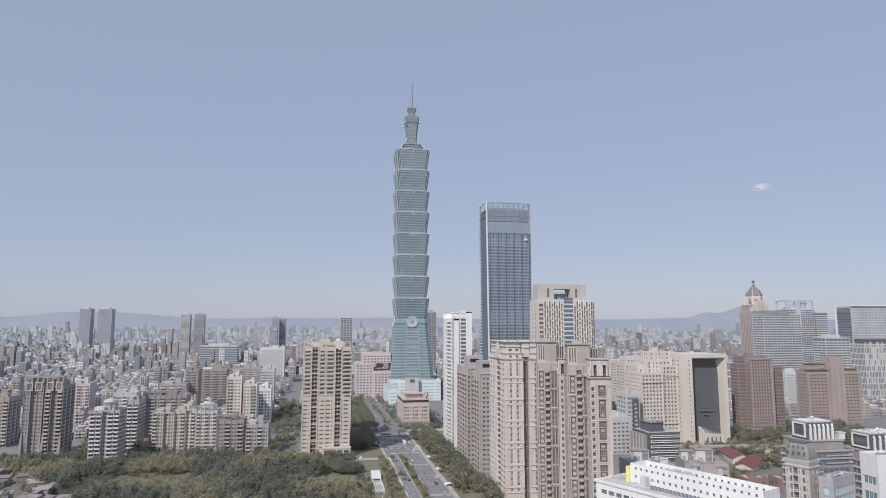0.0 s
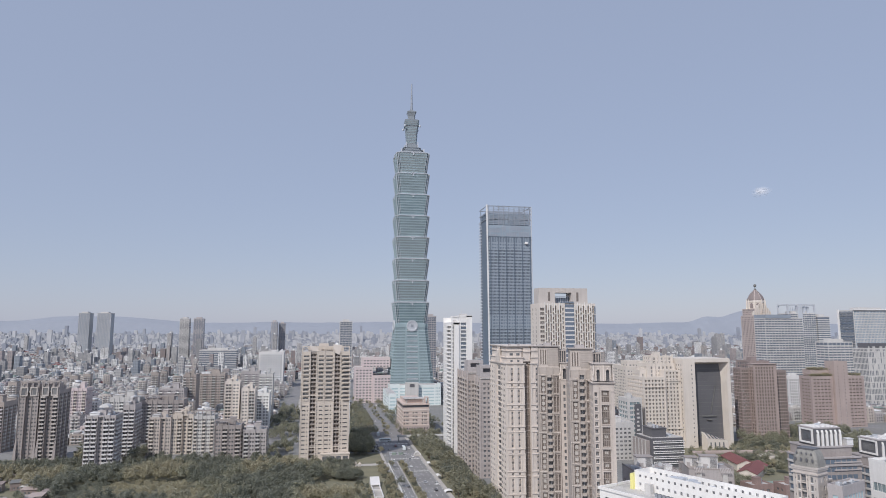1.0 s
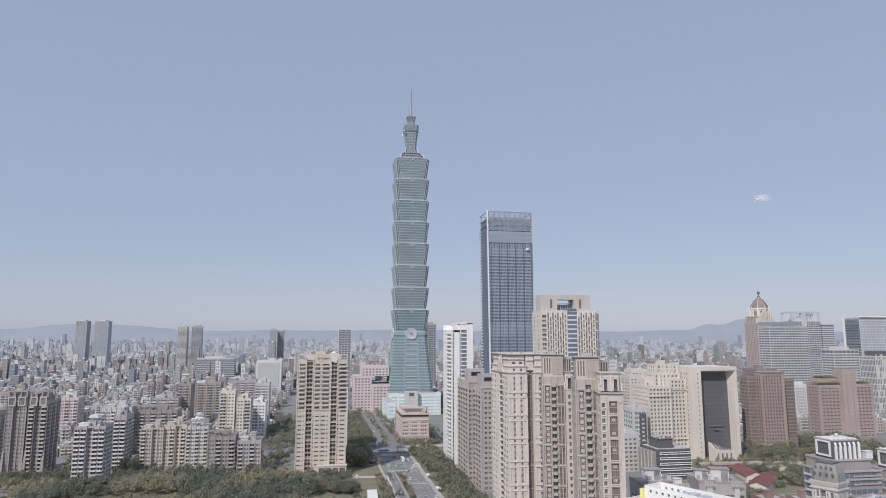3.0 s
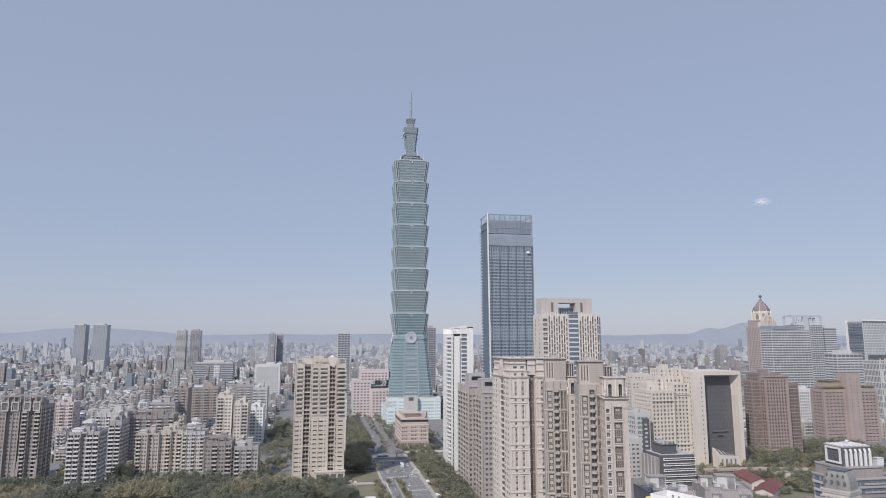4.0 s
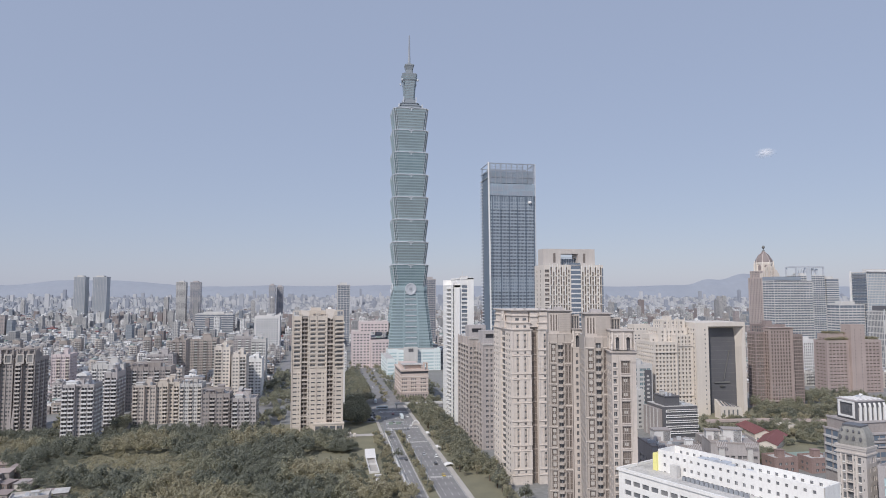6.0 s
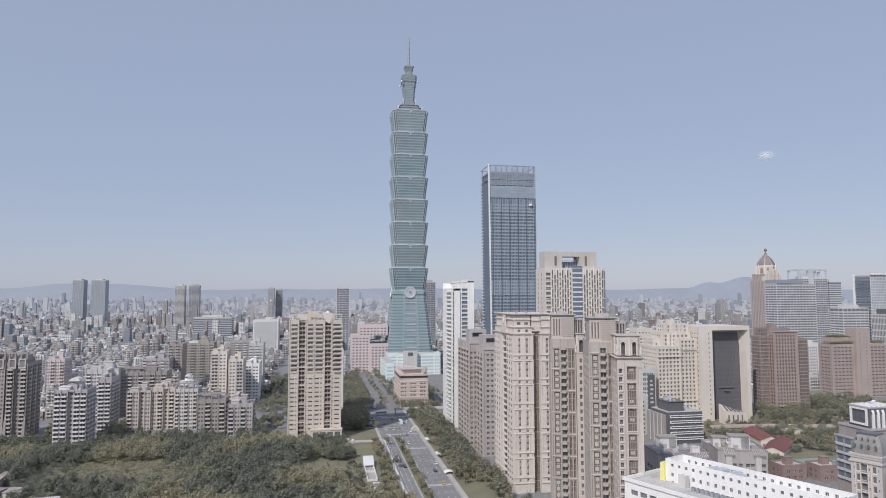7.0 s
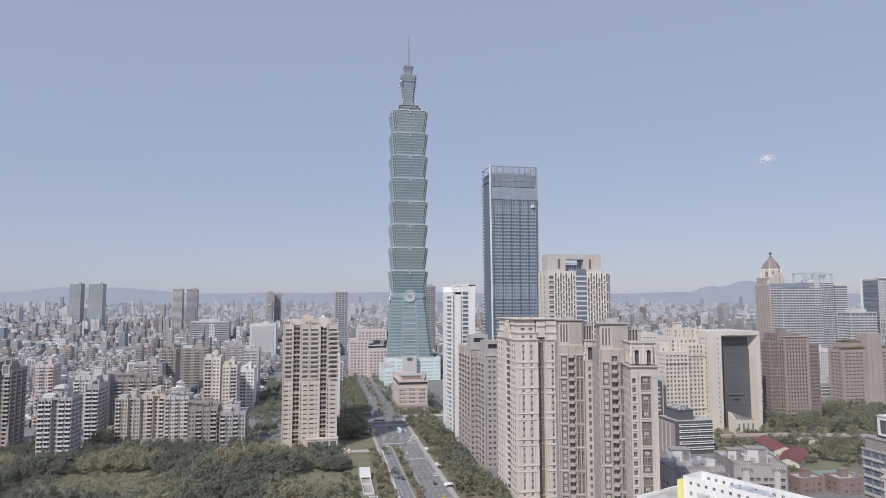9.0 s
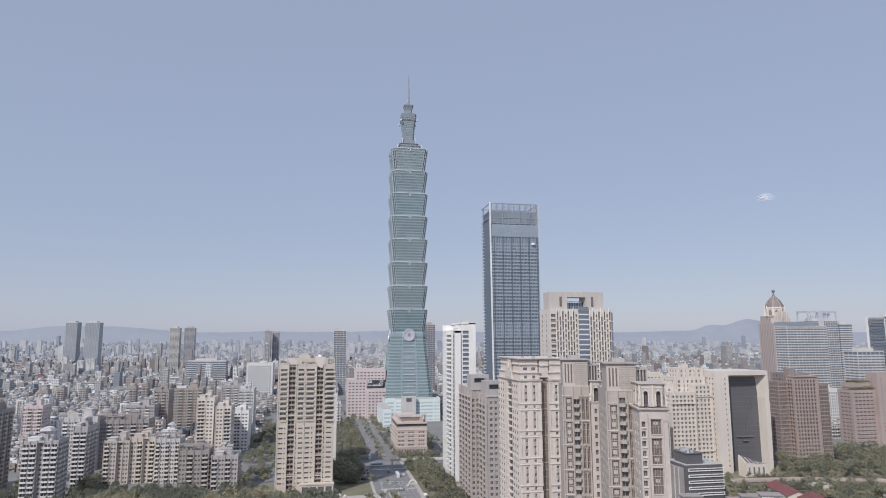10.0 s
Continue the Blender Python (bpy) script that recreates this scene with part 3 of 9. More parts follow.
    mb.loft([[(2.4, -.8, 0), (4, -.8, 0), (4, 1, 0), (2.4, 1, 0)], [(-.6, -.8, H + 1), (1, -.8, H + 1), (1, 1, H + 1), (-.6, 1, H + 1)]])
    part("edge_fin", mb, ["white"], t, "white edge fin")
    mb = MB()
    mb.loft([[(3.1, 1.2, 0), (3.45, 1.2, 0), (3.45, D - 7.2, 0), (3.1, D - 7.2, 0)], [(1.1, 1.2, 262), (1.45, 1.2, 262), (1.45, D - 7.2, 262), (1.1, D - 7.2, 262)]])
    part("side_cladding", mb, ["slate_dark"], t, "dark side cladding")
    mb = MB()
    mb.box(W - .6, W + .5, -.6, .8, 0, H)
    part("edge_fin", mb, ["metal_pale"], t)
    mb = MB()
    for i in range(62):
        z = 3 + i * 4.1
        mb.box(-.6 + 2.4 * (1 - z / 260), 2.5 + 2 * (1 - z / 260), D - 7, D + .6, z, z + 1.3)
    pieces("sunshade", mb, ["metal_pale"], t)
    mb = MB()
    mb.turn([(.1, 0), (1.6, 0), (2.4, .6), (2.4, 2.4), (1.6, 3.2), (.1, 3.2)], n=12)
    ob = part("sign", mb, ["white"], t, "small round white sign")
    ob.location = (W - 7.5, -1, 221)


slate_tower()


# ---- the pale portal tower with white piers ----
PIER_X = 224.6


def pier_tower():
    """Cream tower: staggered two-storey slots between slim piers, a glass strip and a portal crown."""
    t = thing("office_tower", "cream stone tower with staggered slots, slim piers and a portal crown", "office tower", PIER_X, 660)
    t.scale = (1.095, 1, 1)
    W, D = 57.5, 30
    even = [(9.5 * i + 3.2, 9.5 * i + 11.2) for i in range(14) if 9.5 * i + 11.2 < 136]
    odd = [(z0 + 4.75, z1 + 4.75) for z0, z1 in even if z1 + 4.75 < 135]
    small = floors(0, 137, 4.75, 2.9, 1.0)
    strips = [(0, 5.6, (.7, 5.0), small)]
    for k in range(8):
        a = 5.6 + 2.45 * k
        strips.append((a, a + 2.45, (a + .5, a + 1.98), (even, odd, even, small)[k % 4]))
    for k in range(8):
        a = 36.3 + 2.5 * k
        strips.append((a, a + 2.5, (a + .5, a + 2.03), (odd, even, small, even)[k % 4]))
    w = Walls()
    for a, b, (p, q), rows in strips:
        w.wall(a, 0, "F", b - a, 0, 137, [(p - a, q - a)], rows, .9)
    w.wall(25.2, 0, "F", .7, 0, 137), w.wall(35.5, 0, "F", .8, 0, 137), w.wall(56.3, 0, "F", 1.2, 0, 137)
    w.wall(0, D, "L", D, 0, 137, [(6, 8.4), (17, 19.4)], small, .3)
    w.wall(W, 0, "R", D, 0, 137), w.wall(W, D, "B", W, 0, 137)
    part("wall", w.mb, ["cream"], t)
    put_panes(w, t, ("pane_brown",), 260)
    mb = MB()
    mb.box(25.9, 35.5, .5, 1.0, 2, 139)
    g = part("glass_strip", mb, ["pane_blue"], t, "blue-green glass strip")
    mb = MB()
    mb.box(56, 57.54, -.06, 6, 3, 134)
    part("corner_glazing", mb, ["pane_blue"], t, "dark glazed corner strip")
    mb = MB()
    for i in range(29):
        mb.box(25.9, 35.5, .3, .49, 4.75 * i + 3, 4.75 * i + 4.4)
    pieces("mullion", mb, ["pale_tile"], g)
    mb = MB()
    for k, (a, b, _, rows) in enumerate(strips[1:]):
        for i, (z0, z1) in enumerate(even):
            if (k + i) % 2:
                mb.box(a - .28, a + .28, -.45, -.01, z0 - 1, z1 + .2)
        mb.box(a - .2, a + .2, -.3, -.01, 129, 138.2 - (k % 3) * .8)
    pieces("pier", mb, ["white"], t)
    mb = MB()
    for i in range(14):
        mb.box(0, 25.2, -.2, -.01, 9.5 * i + 1.7, 9.5 * i + 2.4), mb.box(36.3, W, -.2, -.01, 9.5 * i + 1.7, 9.5 * i + 2.4)
    pieces("floor_band", mb, ["cream_grey"], t)
    mb = MB()
    mb.box(.3, W - .3, .3, D - .3, 136.5, 137.2)
    part("roof", mb, ["roof"], t)
    mb = MB()                                   # portal crown
    mb.box(.6, 17.4, 4, 20, 137.2, 148.6), mb.box(34.4, 51, 4, 20, 137.2, 148.6), mb.box(.6, 51, 4, 20, 148.6, 153.5)
    part("crown", mb, ["cream_grey"], t)
    mb = MB()
    mb.box(17.4, 34.4, 11, 18, 137.2, 143.6)
    part("sky_lounge", mb, ["pane_blue"], t, "blue glass lounge in the crown")
    mb = MB()
    for x in (10.2, 39.4):
        mb.box(x, x + 2.2, 3.9, 3.99, 139.4, 149)
    pieces("slot_window", mb, ["pane_brown"], t)
    mb = MB()
    for k in range(7):
        mb.box(18 + 2.4 * k, 18.3 + 2.4 * k, 10.7, 10.99, 137.2, 144.6)
    mb.box(17.4, 34.4, 10.7, 10.99, 144.6, 145)
    part("lounge_rail", mb, ["metal_pale"], t, kind="stuff")


pier_tower()


# ---- slim white tower ----
def white_tower():
    t = thing("apartment_tower", "slim white apartment tower with stacked curved balconies", "apartment tower", 111.7, 565)
    D, FL = 42, 3.4
    rows = floors(0, 113, FL, 2.2, .7)
    w = Walls()
    w.wall(0, 0, "F", .5, 0, 115.4)
    w.wall(.5, 1.6, "F", 1.2, 0, 115.4, [(.1, 1.1)], rows, .4)
    w.wall(.5, 1.6, "L", 1.6, 0, 115.4), w.wall(1.7, 0, "R", 1.6, 0, 115.4)
    w.wall(1.7, 0, "F", 5.2, 0, 113.3)
    w.wall(6.9, 0, "F", 11.1, 0, 120, [(1.1, 5.9)], floors(0, 118, FL, 2.3, .5), .8)
    w.wall(0, D, "L", 19, 0, 115.4, [(2, 3.2), (5.4, 6.4), (9, 10), (12.4, 13.4), (16, 17)], floors(0, 113, FL, 1.7, .9), .4)
    w.wall(0, D - 19, "L", 17.8, 0, 115.4, [(1.2, 7.8), (10, 16.6)], rows, 1.4)
    w.wall(0, D - 36.8, "L", 5.2, 0, 115.4)
    w.wall(18, 0, "R", D, 0, 120), w.wall(18, D, "B", 18, 0, 120)
    part("wall", w.mb, ["white"], t)
    put_panes(w, t, ("pane_blue",), 200)
    mb = MB()
    mb.box(1.7, 6.2, -1.4, -.01, 4, 113.3)
    mb.box(12.9, 18.1, -.35, -.01, 4, 121)
    pieces("fin_wall", mb, ["white"], t)
    mb = MB()
    mb.box(.1, 6.8, .2, D - .2, 115, 115.4)
    mb.box(6.9, 17.9, .2, D - .2, 119.6, 120)
    mb.box(6.9, 18, -.35, .3, 120, 121.4)
    mb.box(6.9, 7.3, .3, D, 115.4, 121.4)
    mb.box(17.6, 18, .3, D, 120, 121.4)
    part("roof", mb, ["white"], t)
    mb = MB()
    mb.box(9, 15, 6, 12, 120, 123), mb.box(10.2, 10.4, 7, 7.2, 123, 127), mb.box(2, 5, 3, 7, 115.4, 117.4)
    pieces("roof_plant", mb, ["grey_lite"], t)
    bow = MB()                                  # rounded balcony on the long side
    pts = [(-1.7 * math.sin(math.pi * k / 10), -4 + 8 * k / 10) for k in range(11)]
    bow.loft([[(x, y, -.15) for x, y in pts[::-1]], [(x, y, .05) for x, y in pts[::-1]]])
    for (xa, ya), (xb, yb) in zip(pts, pts[1:]):
        q = [(xa, ya), (xa * .88, ya * .96), (xb * .88, yb * .96), (xb, yb)]
        bow.loft([[(x, y, .05) for x, y in q][::-1], [(x, y, 1.15) for x, y in q][::-1]])
    bow = bow.mesh("balcony", ["white"])
    for i in range(1, 34):
        for y in (9.6, 18.4):
            ob = part("balcony", bow, None, t)
            ob.location = (-.01, y, FL * i)
    mb = MB()
    for i in range(1, 35):
        mb.box(8.0, 12.8, -.14, -.01, FL * i + .1, FL * i + .42)
    pieces("sill", mb, ["white"], t)


white_tower()


# ---- taupe pair of towers beside it ----
def taupe_tower():
    t = thing("apartment_tower", "taupe pair of linked apartment towers with zigzag balcony bays", "apartment tower", 111.8, 485)
    FL = 3.5
    rows = floors(0, 72, FL, 1.7, .9)
    deep = floors(0, 72, FL, 2.2, .5)
    led = MB()
    led.loft([[(0, -1.5, -.15), (-1.5, -1.2, -.15), (-1.1, 1.5, -.15), (0, 1.5, -.15)][::-1], [(0, -1.5, .05), (-1.5, -1.2, .05), (-1.1, 1.5, .05), (0, 1.5, .05)][::-1]])
    led.loft([[(-1.36, -1.2, .05), (-1.5, -1.2, .05), (-1.1, 1.5, .05), (-.96, 1.5, .05)][::-1], [(-1.36, -1.2, .95), (-1.5, -1.2, .95), (-1.1, 1.5, .95), (-.96, 1.5, .95)][::-1]])
    led.box(-1.36, 0, -1.5, -1.36, .05, .95)
    led = led.mesh("balcony", ["greige"])
    for x0, y0, D, H, wins, bays in ((0, 19, 39, 76, ((.9, 2.5), (3.9, 5.1)), (5, 14, 23, 32)), (5.4, 0, 23, 73, ((2.6, 4.4), (5.9, 7.4), (9, 10.6), (13, 14.6)), (5, 13.6, 20))):
        W = 26 - x0
        w = Walls()
        w.wall(x0, y0, "F", W, 0, H, list(wins), rows, .5)
        cols = sorted([(D - y - 1.5, D - y + 1.5) for y in bays] + [(D - y - 4.2, D - y - 2.9) for y in bays])
        w.wall(x0, y0 + D, "L", D, 0, H, cols, deep, .3)
        w.wall(x0 + W, y0, "R", D, 0, H), w.wall(x0 + W, y0 + D, "B", W, 0, H)
        part("wall", w.mb, ["mauve"], t)
        put_panes(w, t, ("pane",), 150)
        for y in bays:
            for i in range(1, int(H / FL)):
                ob = part("balcony", led, None, t)
                ob.location = (x0, y0 + y, FL * i)
        mb = MB()
        for y in bays:
            mb.box(x0 - .7, x0 - .01, y0 + y + 1.9, y0 + y + 2.6, 0, H + .8)
        mb.box(x0 - .5, x0 + .7, y0 - .5, y0 - .01, 0, H + 1)
        for a, b in wins:
            mb.box(x0 + b + .5, x0 + b + .9, y0 - .25, y0 - .01, 0, H)
        pieces("pier", mb, ["mauve"], t)
        mb = MB()
        mb.box(x0 - .4, x0 + W, y0 - .6, y0 - .02, H - 1.2, H - .4)
        mb.box(x0 + .2, x0 + W - .2, y0 + .2, y0 + D - .2, H - .3, H)
        part("roof", mb, ["roof"], t)
        fr = MB()                               # pale framed roof house with a deep opening
        xa, xb, ya, yb, z = x0 + .6, x0 + 13, y0 + 1.2, y0 + 14, H
        fr.box(xa, xb, ya, yb, z, z + 3.6)
        fr.box(xa, xa + 2.2, ya, ya + 1.4, z + 3.6, z + 6.6)
        fr.box(xb - 2.2, xb, ya, ya + 1.4, z + 3.6, z + 6.6)
        fr.box(xa, xb, ya, ya + 1.4, z + 6.6, z + 9)
        fr.box(xa, xb, ya + 1.41, yb, z + 8.1, z + 8.8)
        fr.box(xa, xa + .8, ya + 1.41, yb, z + 3.6, z + 8.1)
        part("roof_house", fr, ["grey"], t, "grey framed roof house")
        mb = MB()
        mb.box(xa + 2.6, xb - 2.6, ya + 2.4, ya + 2.8, z + 3.6, z + 8.1)
        part("recess", mb, ["dark"], t)


taupe_tower()


# ---- tan tower by the avenue ----
def sand_tower():
    t = thing("apartment_tower", "sand-coloured apartment tower with recessed brown balcony strips", "apartment tower", -16.6, 561)
    FL, W, D, H = 3.42, 40.0, 26, 90.5
    up, low = floors(50.3, 89, FL, 1.75, 1.0), floors(6.2, 50, FL, 1.05, 1.3)
    w = Walls()
    def strip(x0, x1, top, small):
        w.wall(x0, 0, "F", x1 - x0, 50.3, H, [(a - x0, b - x0) for a, b in top], up, .7)
        w.wall(x0, 0, "F", x1 - x0, 0, 50.3, [(a - x0, b - x0) for a, b in small], low, .5)
    strip(0, 7.2, [(1.9, 6.4)], [(1.5, 4.3), (5.4, 6.2)])
    strip(12.4, 19, [(14.3, 18.2)], [(12.9, 13.7), (15.2, 18.1)])
    strip(19, 26.9, [(20.2, 25.6)], [(20, 23), (24.2, 25)])
    strip(32.0, W, [(33.4, 39.2)], [(32.6, 33.4), (34.8, 38.4)])
    for xa, xb in ((7.2, 12.4), (26.9, 32.0)):
        w.wall(xa, 2.0, "F", xb - xa, 0, H, [(.5, 2.3), (2.9, xb - xa - .5)], floors(0, 89, FL, 2.3, .5), .4, pane=1)
        w.wall(xa, 2, "R", .01, 0, H)
        w.mb.box(xa - .3, xa, .01, 2.0, 0, H), w.mb.box(xb, xb + .3, .01, 2.0, 0, H)
    w.wall(0, D, "L", D, 0, H, grid(D, 5, 2), floors(4, 89, FL, 1.5, 1), .5)
    w.wall(W, 0, "R", D, 0, H, grid(D, 5, 2.6), floors(4, 89, FL, 1.8, .8), .5)
    w.wall(W, D, "B", W, 0, H)
    part("wall", w.mb, ["sand"], t)
    put_panes(w, t, ("pane", "pane_brown"), 260)
    inner = MB()
    inner.box(-2.55, 2.55, .5, 1.98, -.15, .05), inner.box(-2.55, 2.55, .5, .64, .05, 1.0)
    inner = inner.mesh("balcony", ["taupe"])
    outer = {k: balcony_mesh(k, .6, "F", "sand") for k in (4.9, 4.2, 5.8)}
    wrap = balcony_mesh(6.6, 1.5, "F", "sand")
    for i in range(1, 27):
        for x in (9.8, 29.45):
            ob = part("balcony", inner, None, t)
            ob.location = (x, 0, FL * i)
    for i in range(11):
        for x, k in ((4.15, 4.9), (16.25, 4.2), (22.9, 5.8)):
            ob = part("balcony", outer[k], None, t)
            ob.location = (x, -.01, 50.6 + FL * i)
        ob = part("balcony", wrap, None, t)
        ob.location = (37.4, -.01, 50.6 + FL * i)
    mb = MB()
    for x in (.0, 6.9, 12.3, 18.5, 26.5, 31.9):
        mb.box(x, x + .8, -.45, -.01, 0, 92.5 if x in (6.9, 18.5, 26.5) else 91)
    for z in (12.5, 26.4, 40.3, 54.2, 68):      # cross frames over the recessed strips
        mb.box(7.71, 12.29, .0, .5, z, z + .7), mb.box(27.31, 31.89, .0, .5, z, z + .7)
    pieces("pier", mb, ["sand"], t)
    mb = MB()
    for z in [50.0] + [6 + FL * i for i in range(0, 13, 4)]:
        mb.box(-.1, 6.89, -.2, -.01, z - .25, z + .05), mb.box(19.31, 26.49, -.2, -.01, z - .25, z + .05)
    pieces("string_course", mb, ["tan_lite"], t)
    mb = MB()
    mb.box(.2, W - .2, .2, D - .2, 90.2, 90.6)
    part("roof", mb, ["roof"], t)
    mb = MB()                                   # broken crown: leaning sails and open frames
    mb.loft([[(7.6, 0, 90.6), (13.2, 0, 90.6), (13.2, 5, 90.6), (7.6, 5, 90.6)], [(6.4, 0, 95.6), (13.2, 0, 93.6), (13.2, 3, 93.6), (6.4, 3, 95.6)]])
    mb.loft([[(26.2, -.3, 90.0), (31.0, -.3, 87.6), (31.0, 5, 87.6), (26.2, 5, 90.0)], [(25.8, -.3, 96.4), (33.2, -.3, 95.6), (33.2, 4, 95.6), (25.8, 4, 96.4)]])
    pieces("roof_sail", mb, ["tan_lite"], t)
    mb = MB()
    for xa, xb, z in ((.4, 6.2, 94.2), (14, 18.8, 94.6), (20, 25.2, 94.2), (34, 39.8, 94.4)):
        mb.box(xa, xa + .5, .2, .8, 90.6, z), mb.box(xb - .5, xb, .2, .8, 90.6, z), mb.box(xa, xb, .2, .8, z, z + .6)
        mb.box(xa, xa + .5, 6, 6.6, 90.6, z), mb.box(xb - .5, xb, 6, 6.6, 90.6, z), mb.box(xa, xb, 6, 6.6, z, z + .6)
        for k in range(4):
            mb.box(xa + .4 + k * 1.4, xa + .7 + k * 1.4, .81, 5.99, z + .1, z + .5)
    pieces("roof_frame", mb, ["sand"], t)
    mb = MB()
    mb.box(5, 35, 9, 20, 90.6, 94.6), mb.box(14, 22, 10, 16, 94.6, 97)
    part("lift_house", mb, ["sand"], t)
    mb = MB()
    mb.turn([(.2, 94.6), (1.4, 94.8), (1.8, 95.8), (1.2, 97), (.1, 97.4)], 29, 8, n=12)
    part("dish", mb, ["white"], t)
    mb = MB()
    mb.box(17.5, 40.6, -6, -.46, 0, 7.6)
    mb.box(17.1, 41, -6.4, -.46, 7.6, 8.4)
    part("podium", mb, ["sand"], t)
    mb = MB()
    for x in (19, 24.4, 29.8, 35.2):
        mb.box(x, x + 4.2, -6.1, -6.0, 1.6, 6.4)
    pieces("shop_window", mb, ["pane"], t)
    return t


sand_tower()
t = thing("office_building", "slim white office slab with a blue glass flank", "office building", 16.6, 640)
block(t, 0, 10.6, 0, 30, 0, 60, "pale_tile", 3.8, 3.2, 2.4, 2.2, faces="FR", pane="pane_blue", limit=60, hut=False)


# ---- tan stepped complex: four linked towers ----
FH = 10 / 3


def bow_balcony(w, d=1.15, mat="tan_lite"):
    """A bowed balcony: slab and solid parapet on a half-octagon."""
    mb = MB()
    out = [(-w / 2, 0), (-w / 2, -d * .45), (-w * .28, -d), (w * .28, -d), (w / 2, -d * .45), (w / 2, 0)]
    inn = [(x * .86, y * .8) for x, y in out]
    mb.loft([[(x, y, -.2) for x, y in out], [(x, y, .05) for x, y in out]])
    for i in range(5):
        (xa, ya), (xb, yb), (xc, yc), (xd, yd) = out[i], out[i + 1], inn[i + 1], inn[i]
        mb.loft([[(xa, ya, .05), (xb, yb, .05), (xc, yc, .05), (xd, yd, .05)], [(xa, ya, .95), (xb, yb, .95), (xc, yc, .95), (xd, yd, .95)]])
    return mb.mesh("balcony", [mat])


def cornice(t, x0, x1, y0, y1, z, d=.9, h=1.0, mat="tan_pale"):
    mb = MB()
    mb.box(x0 - d, x1 + d, y0 - d, y1 + d, z, z + h * .35)
    mb.box(x0 - d * .75, x1 + d * .75, y0 - d * .75, y1 + d * .75, z - h * .25, z - .01)
    mb.box(x0 - d * .4, x1 + d * .4, y0 - d * .4, y1 + d * .4, z - h * .55, z - h * .25 - .01)
    part("cornice", mb, [mat], t)


def stack(t, me, x, y, z0, z1, step=FH):
    z = z0
    while z < z1:
        ob = part("balcony", me, None, t)
        ob.location = (x, y, z)
        z += step


def pavilion(t, x0, x1, y0, y1, z, h, n=2, tile="tan"):
    """Arcaded pavilion: narrow round arches with keystones, scrolls at the corners, a cornice and a terrace rail."""
    mb = MB()
    mb.box(x0 + 1.3, x1 - 1.3, y0 + 1.3, y1 - 1.3, z, z + h * .8)
    part("pavilion_core", mb, ["dark"], t)
    mb, trim = MB(), MB()
    bay = (x1 - x0) / n
    for k, ((a, b), ln) in enumerate((((x0, x1), n), ((y0, y1), max(1, round((y1 - y0) / bay))))):
        s = (b - a) / ln
        r = min(.95, s * .22)
        for i in range(ln):
            c = a + (i + .5) * s
            def seg(into, p0, p1, z0, z1, o=0.0):
                if k == 0:
                    into.box(p0, p1, y0 - o, y0 + .8, z0, z1)
                else:
                    into.box(x0 - o, x0 + .8, p0, p1, z0, z1)
                    into.box(x1 - .8, x1 + o, p0, p1, z0, z1)
            seg(mb, a + i * s, c - r, z, z + h)
            seg(mb, c + r, a + (i + 1) * s, z, z + h)
            for j in range(8):
                u, v = -1 + j / 4, -1 + (j + 1) / 4
                arc = math.sqrt(max(0, 1 - ((u + v) / 2) ** 2)) * r
                seg(mb, c + u * r, c + v * r, z + h * .6 + arc, z + h)
            seg(trim, c - r - .45, c - r, z + .3, z + h * .6, .18)
            seg(trim, c + r, c + r + .45, z + .3, z + h * .6, .18)
            seg(trim, c - .3, c + .3, z + h * .6 + r, z + h * .6 + r + .9, .22)
            seg(trim, c - r - .7, c + r + .7, z + h * .6 + r + 1.0, z + h * .6 + r + 1.25, .2)
            seg(trim, a + i * s, a + i * s + .5, z, z + h, .25)
    part("arcade", mb, [tile], t)
    part("arch_trim", trim, ["tan_lite"], t, kind="stuff")
    mb = MB()
    for x in (x0 - .9, x1 - .1):                # leaning scroll brackets
        mb.turn([(.15, z), (.5, z + .3), (.45, z + 1.2), (.25, z + 2.0), (.5, z + 2.7), (.3, z + 3.4), (.05, z + 3.6)], x + .5, y0 - .5, n=8)
    pieces("urn", mb, ["tan_lite"], t)
    cornice(t, x0, x1, y0, y1, z + h + .5, .6, .7, tile)


def shaft(t, W, D, H, segs, left=(), right=(), limit=120, x=0.0, y=0.0, tile="tan", side_rows=None):
    """A tower shaft whose front is made of upright strips: (x0, x1, openings, rows, depth, pane)."""
    w = Walls()
    side = side_rows or floors(0, H - 3, FH, 1.7, .9)
    for a, b, cols, rows, depth, pane in segs:
        w.wall(x + a, y, "F", b - a, 0, H, [(p - a, q - a) for p, q in cols], [r for r in rows if r[1] < H - .3], depth, pane=pane)
    w.wall(x, y + D, "L", D, 0, H, left, side, .6)
    w.wall(x + W, y, "R", D, 0, H, right, side, .6)
    w.wall(x + W, y + D, "B", W, 0, H)
    part("shaft", w.mb, [tile], t)
    put_panes(w, t, ("pane", "pane_brown", "pane_pale"), limit)
    mb = MB()
    mb.box(x + .2, x + W - .2, y + .2, y + D - .2, H - .2, H + .1)
    part("roof", mb, ["roof"], t)


PANEL = [(10 * i + 4.9, 10 * i + 13.5) for i in range(8)]


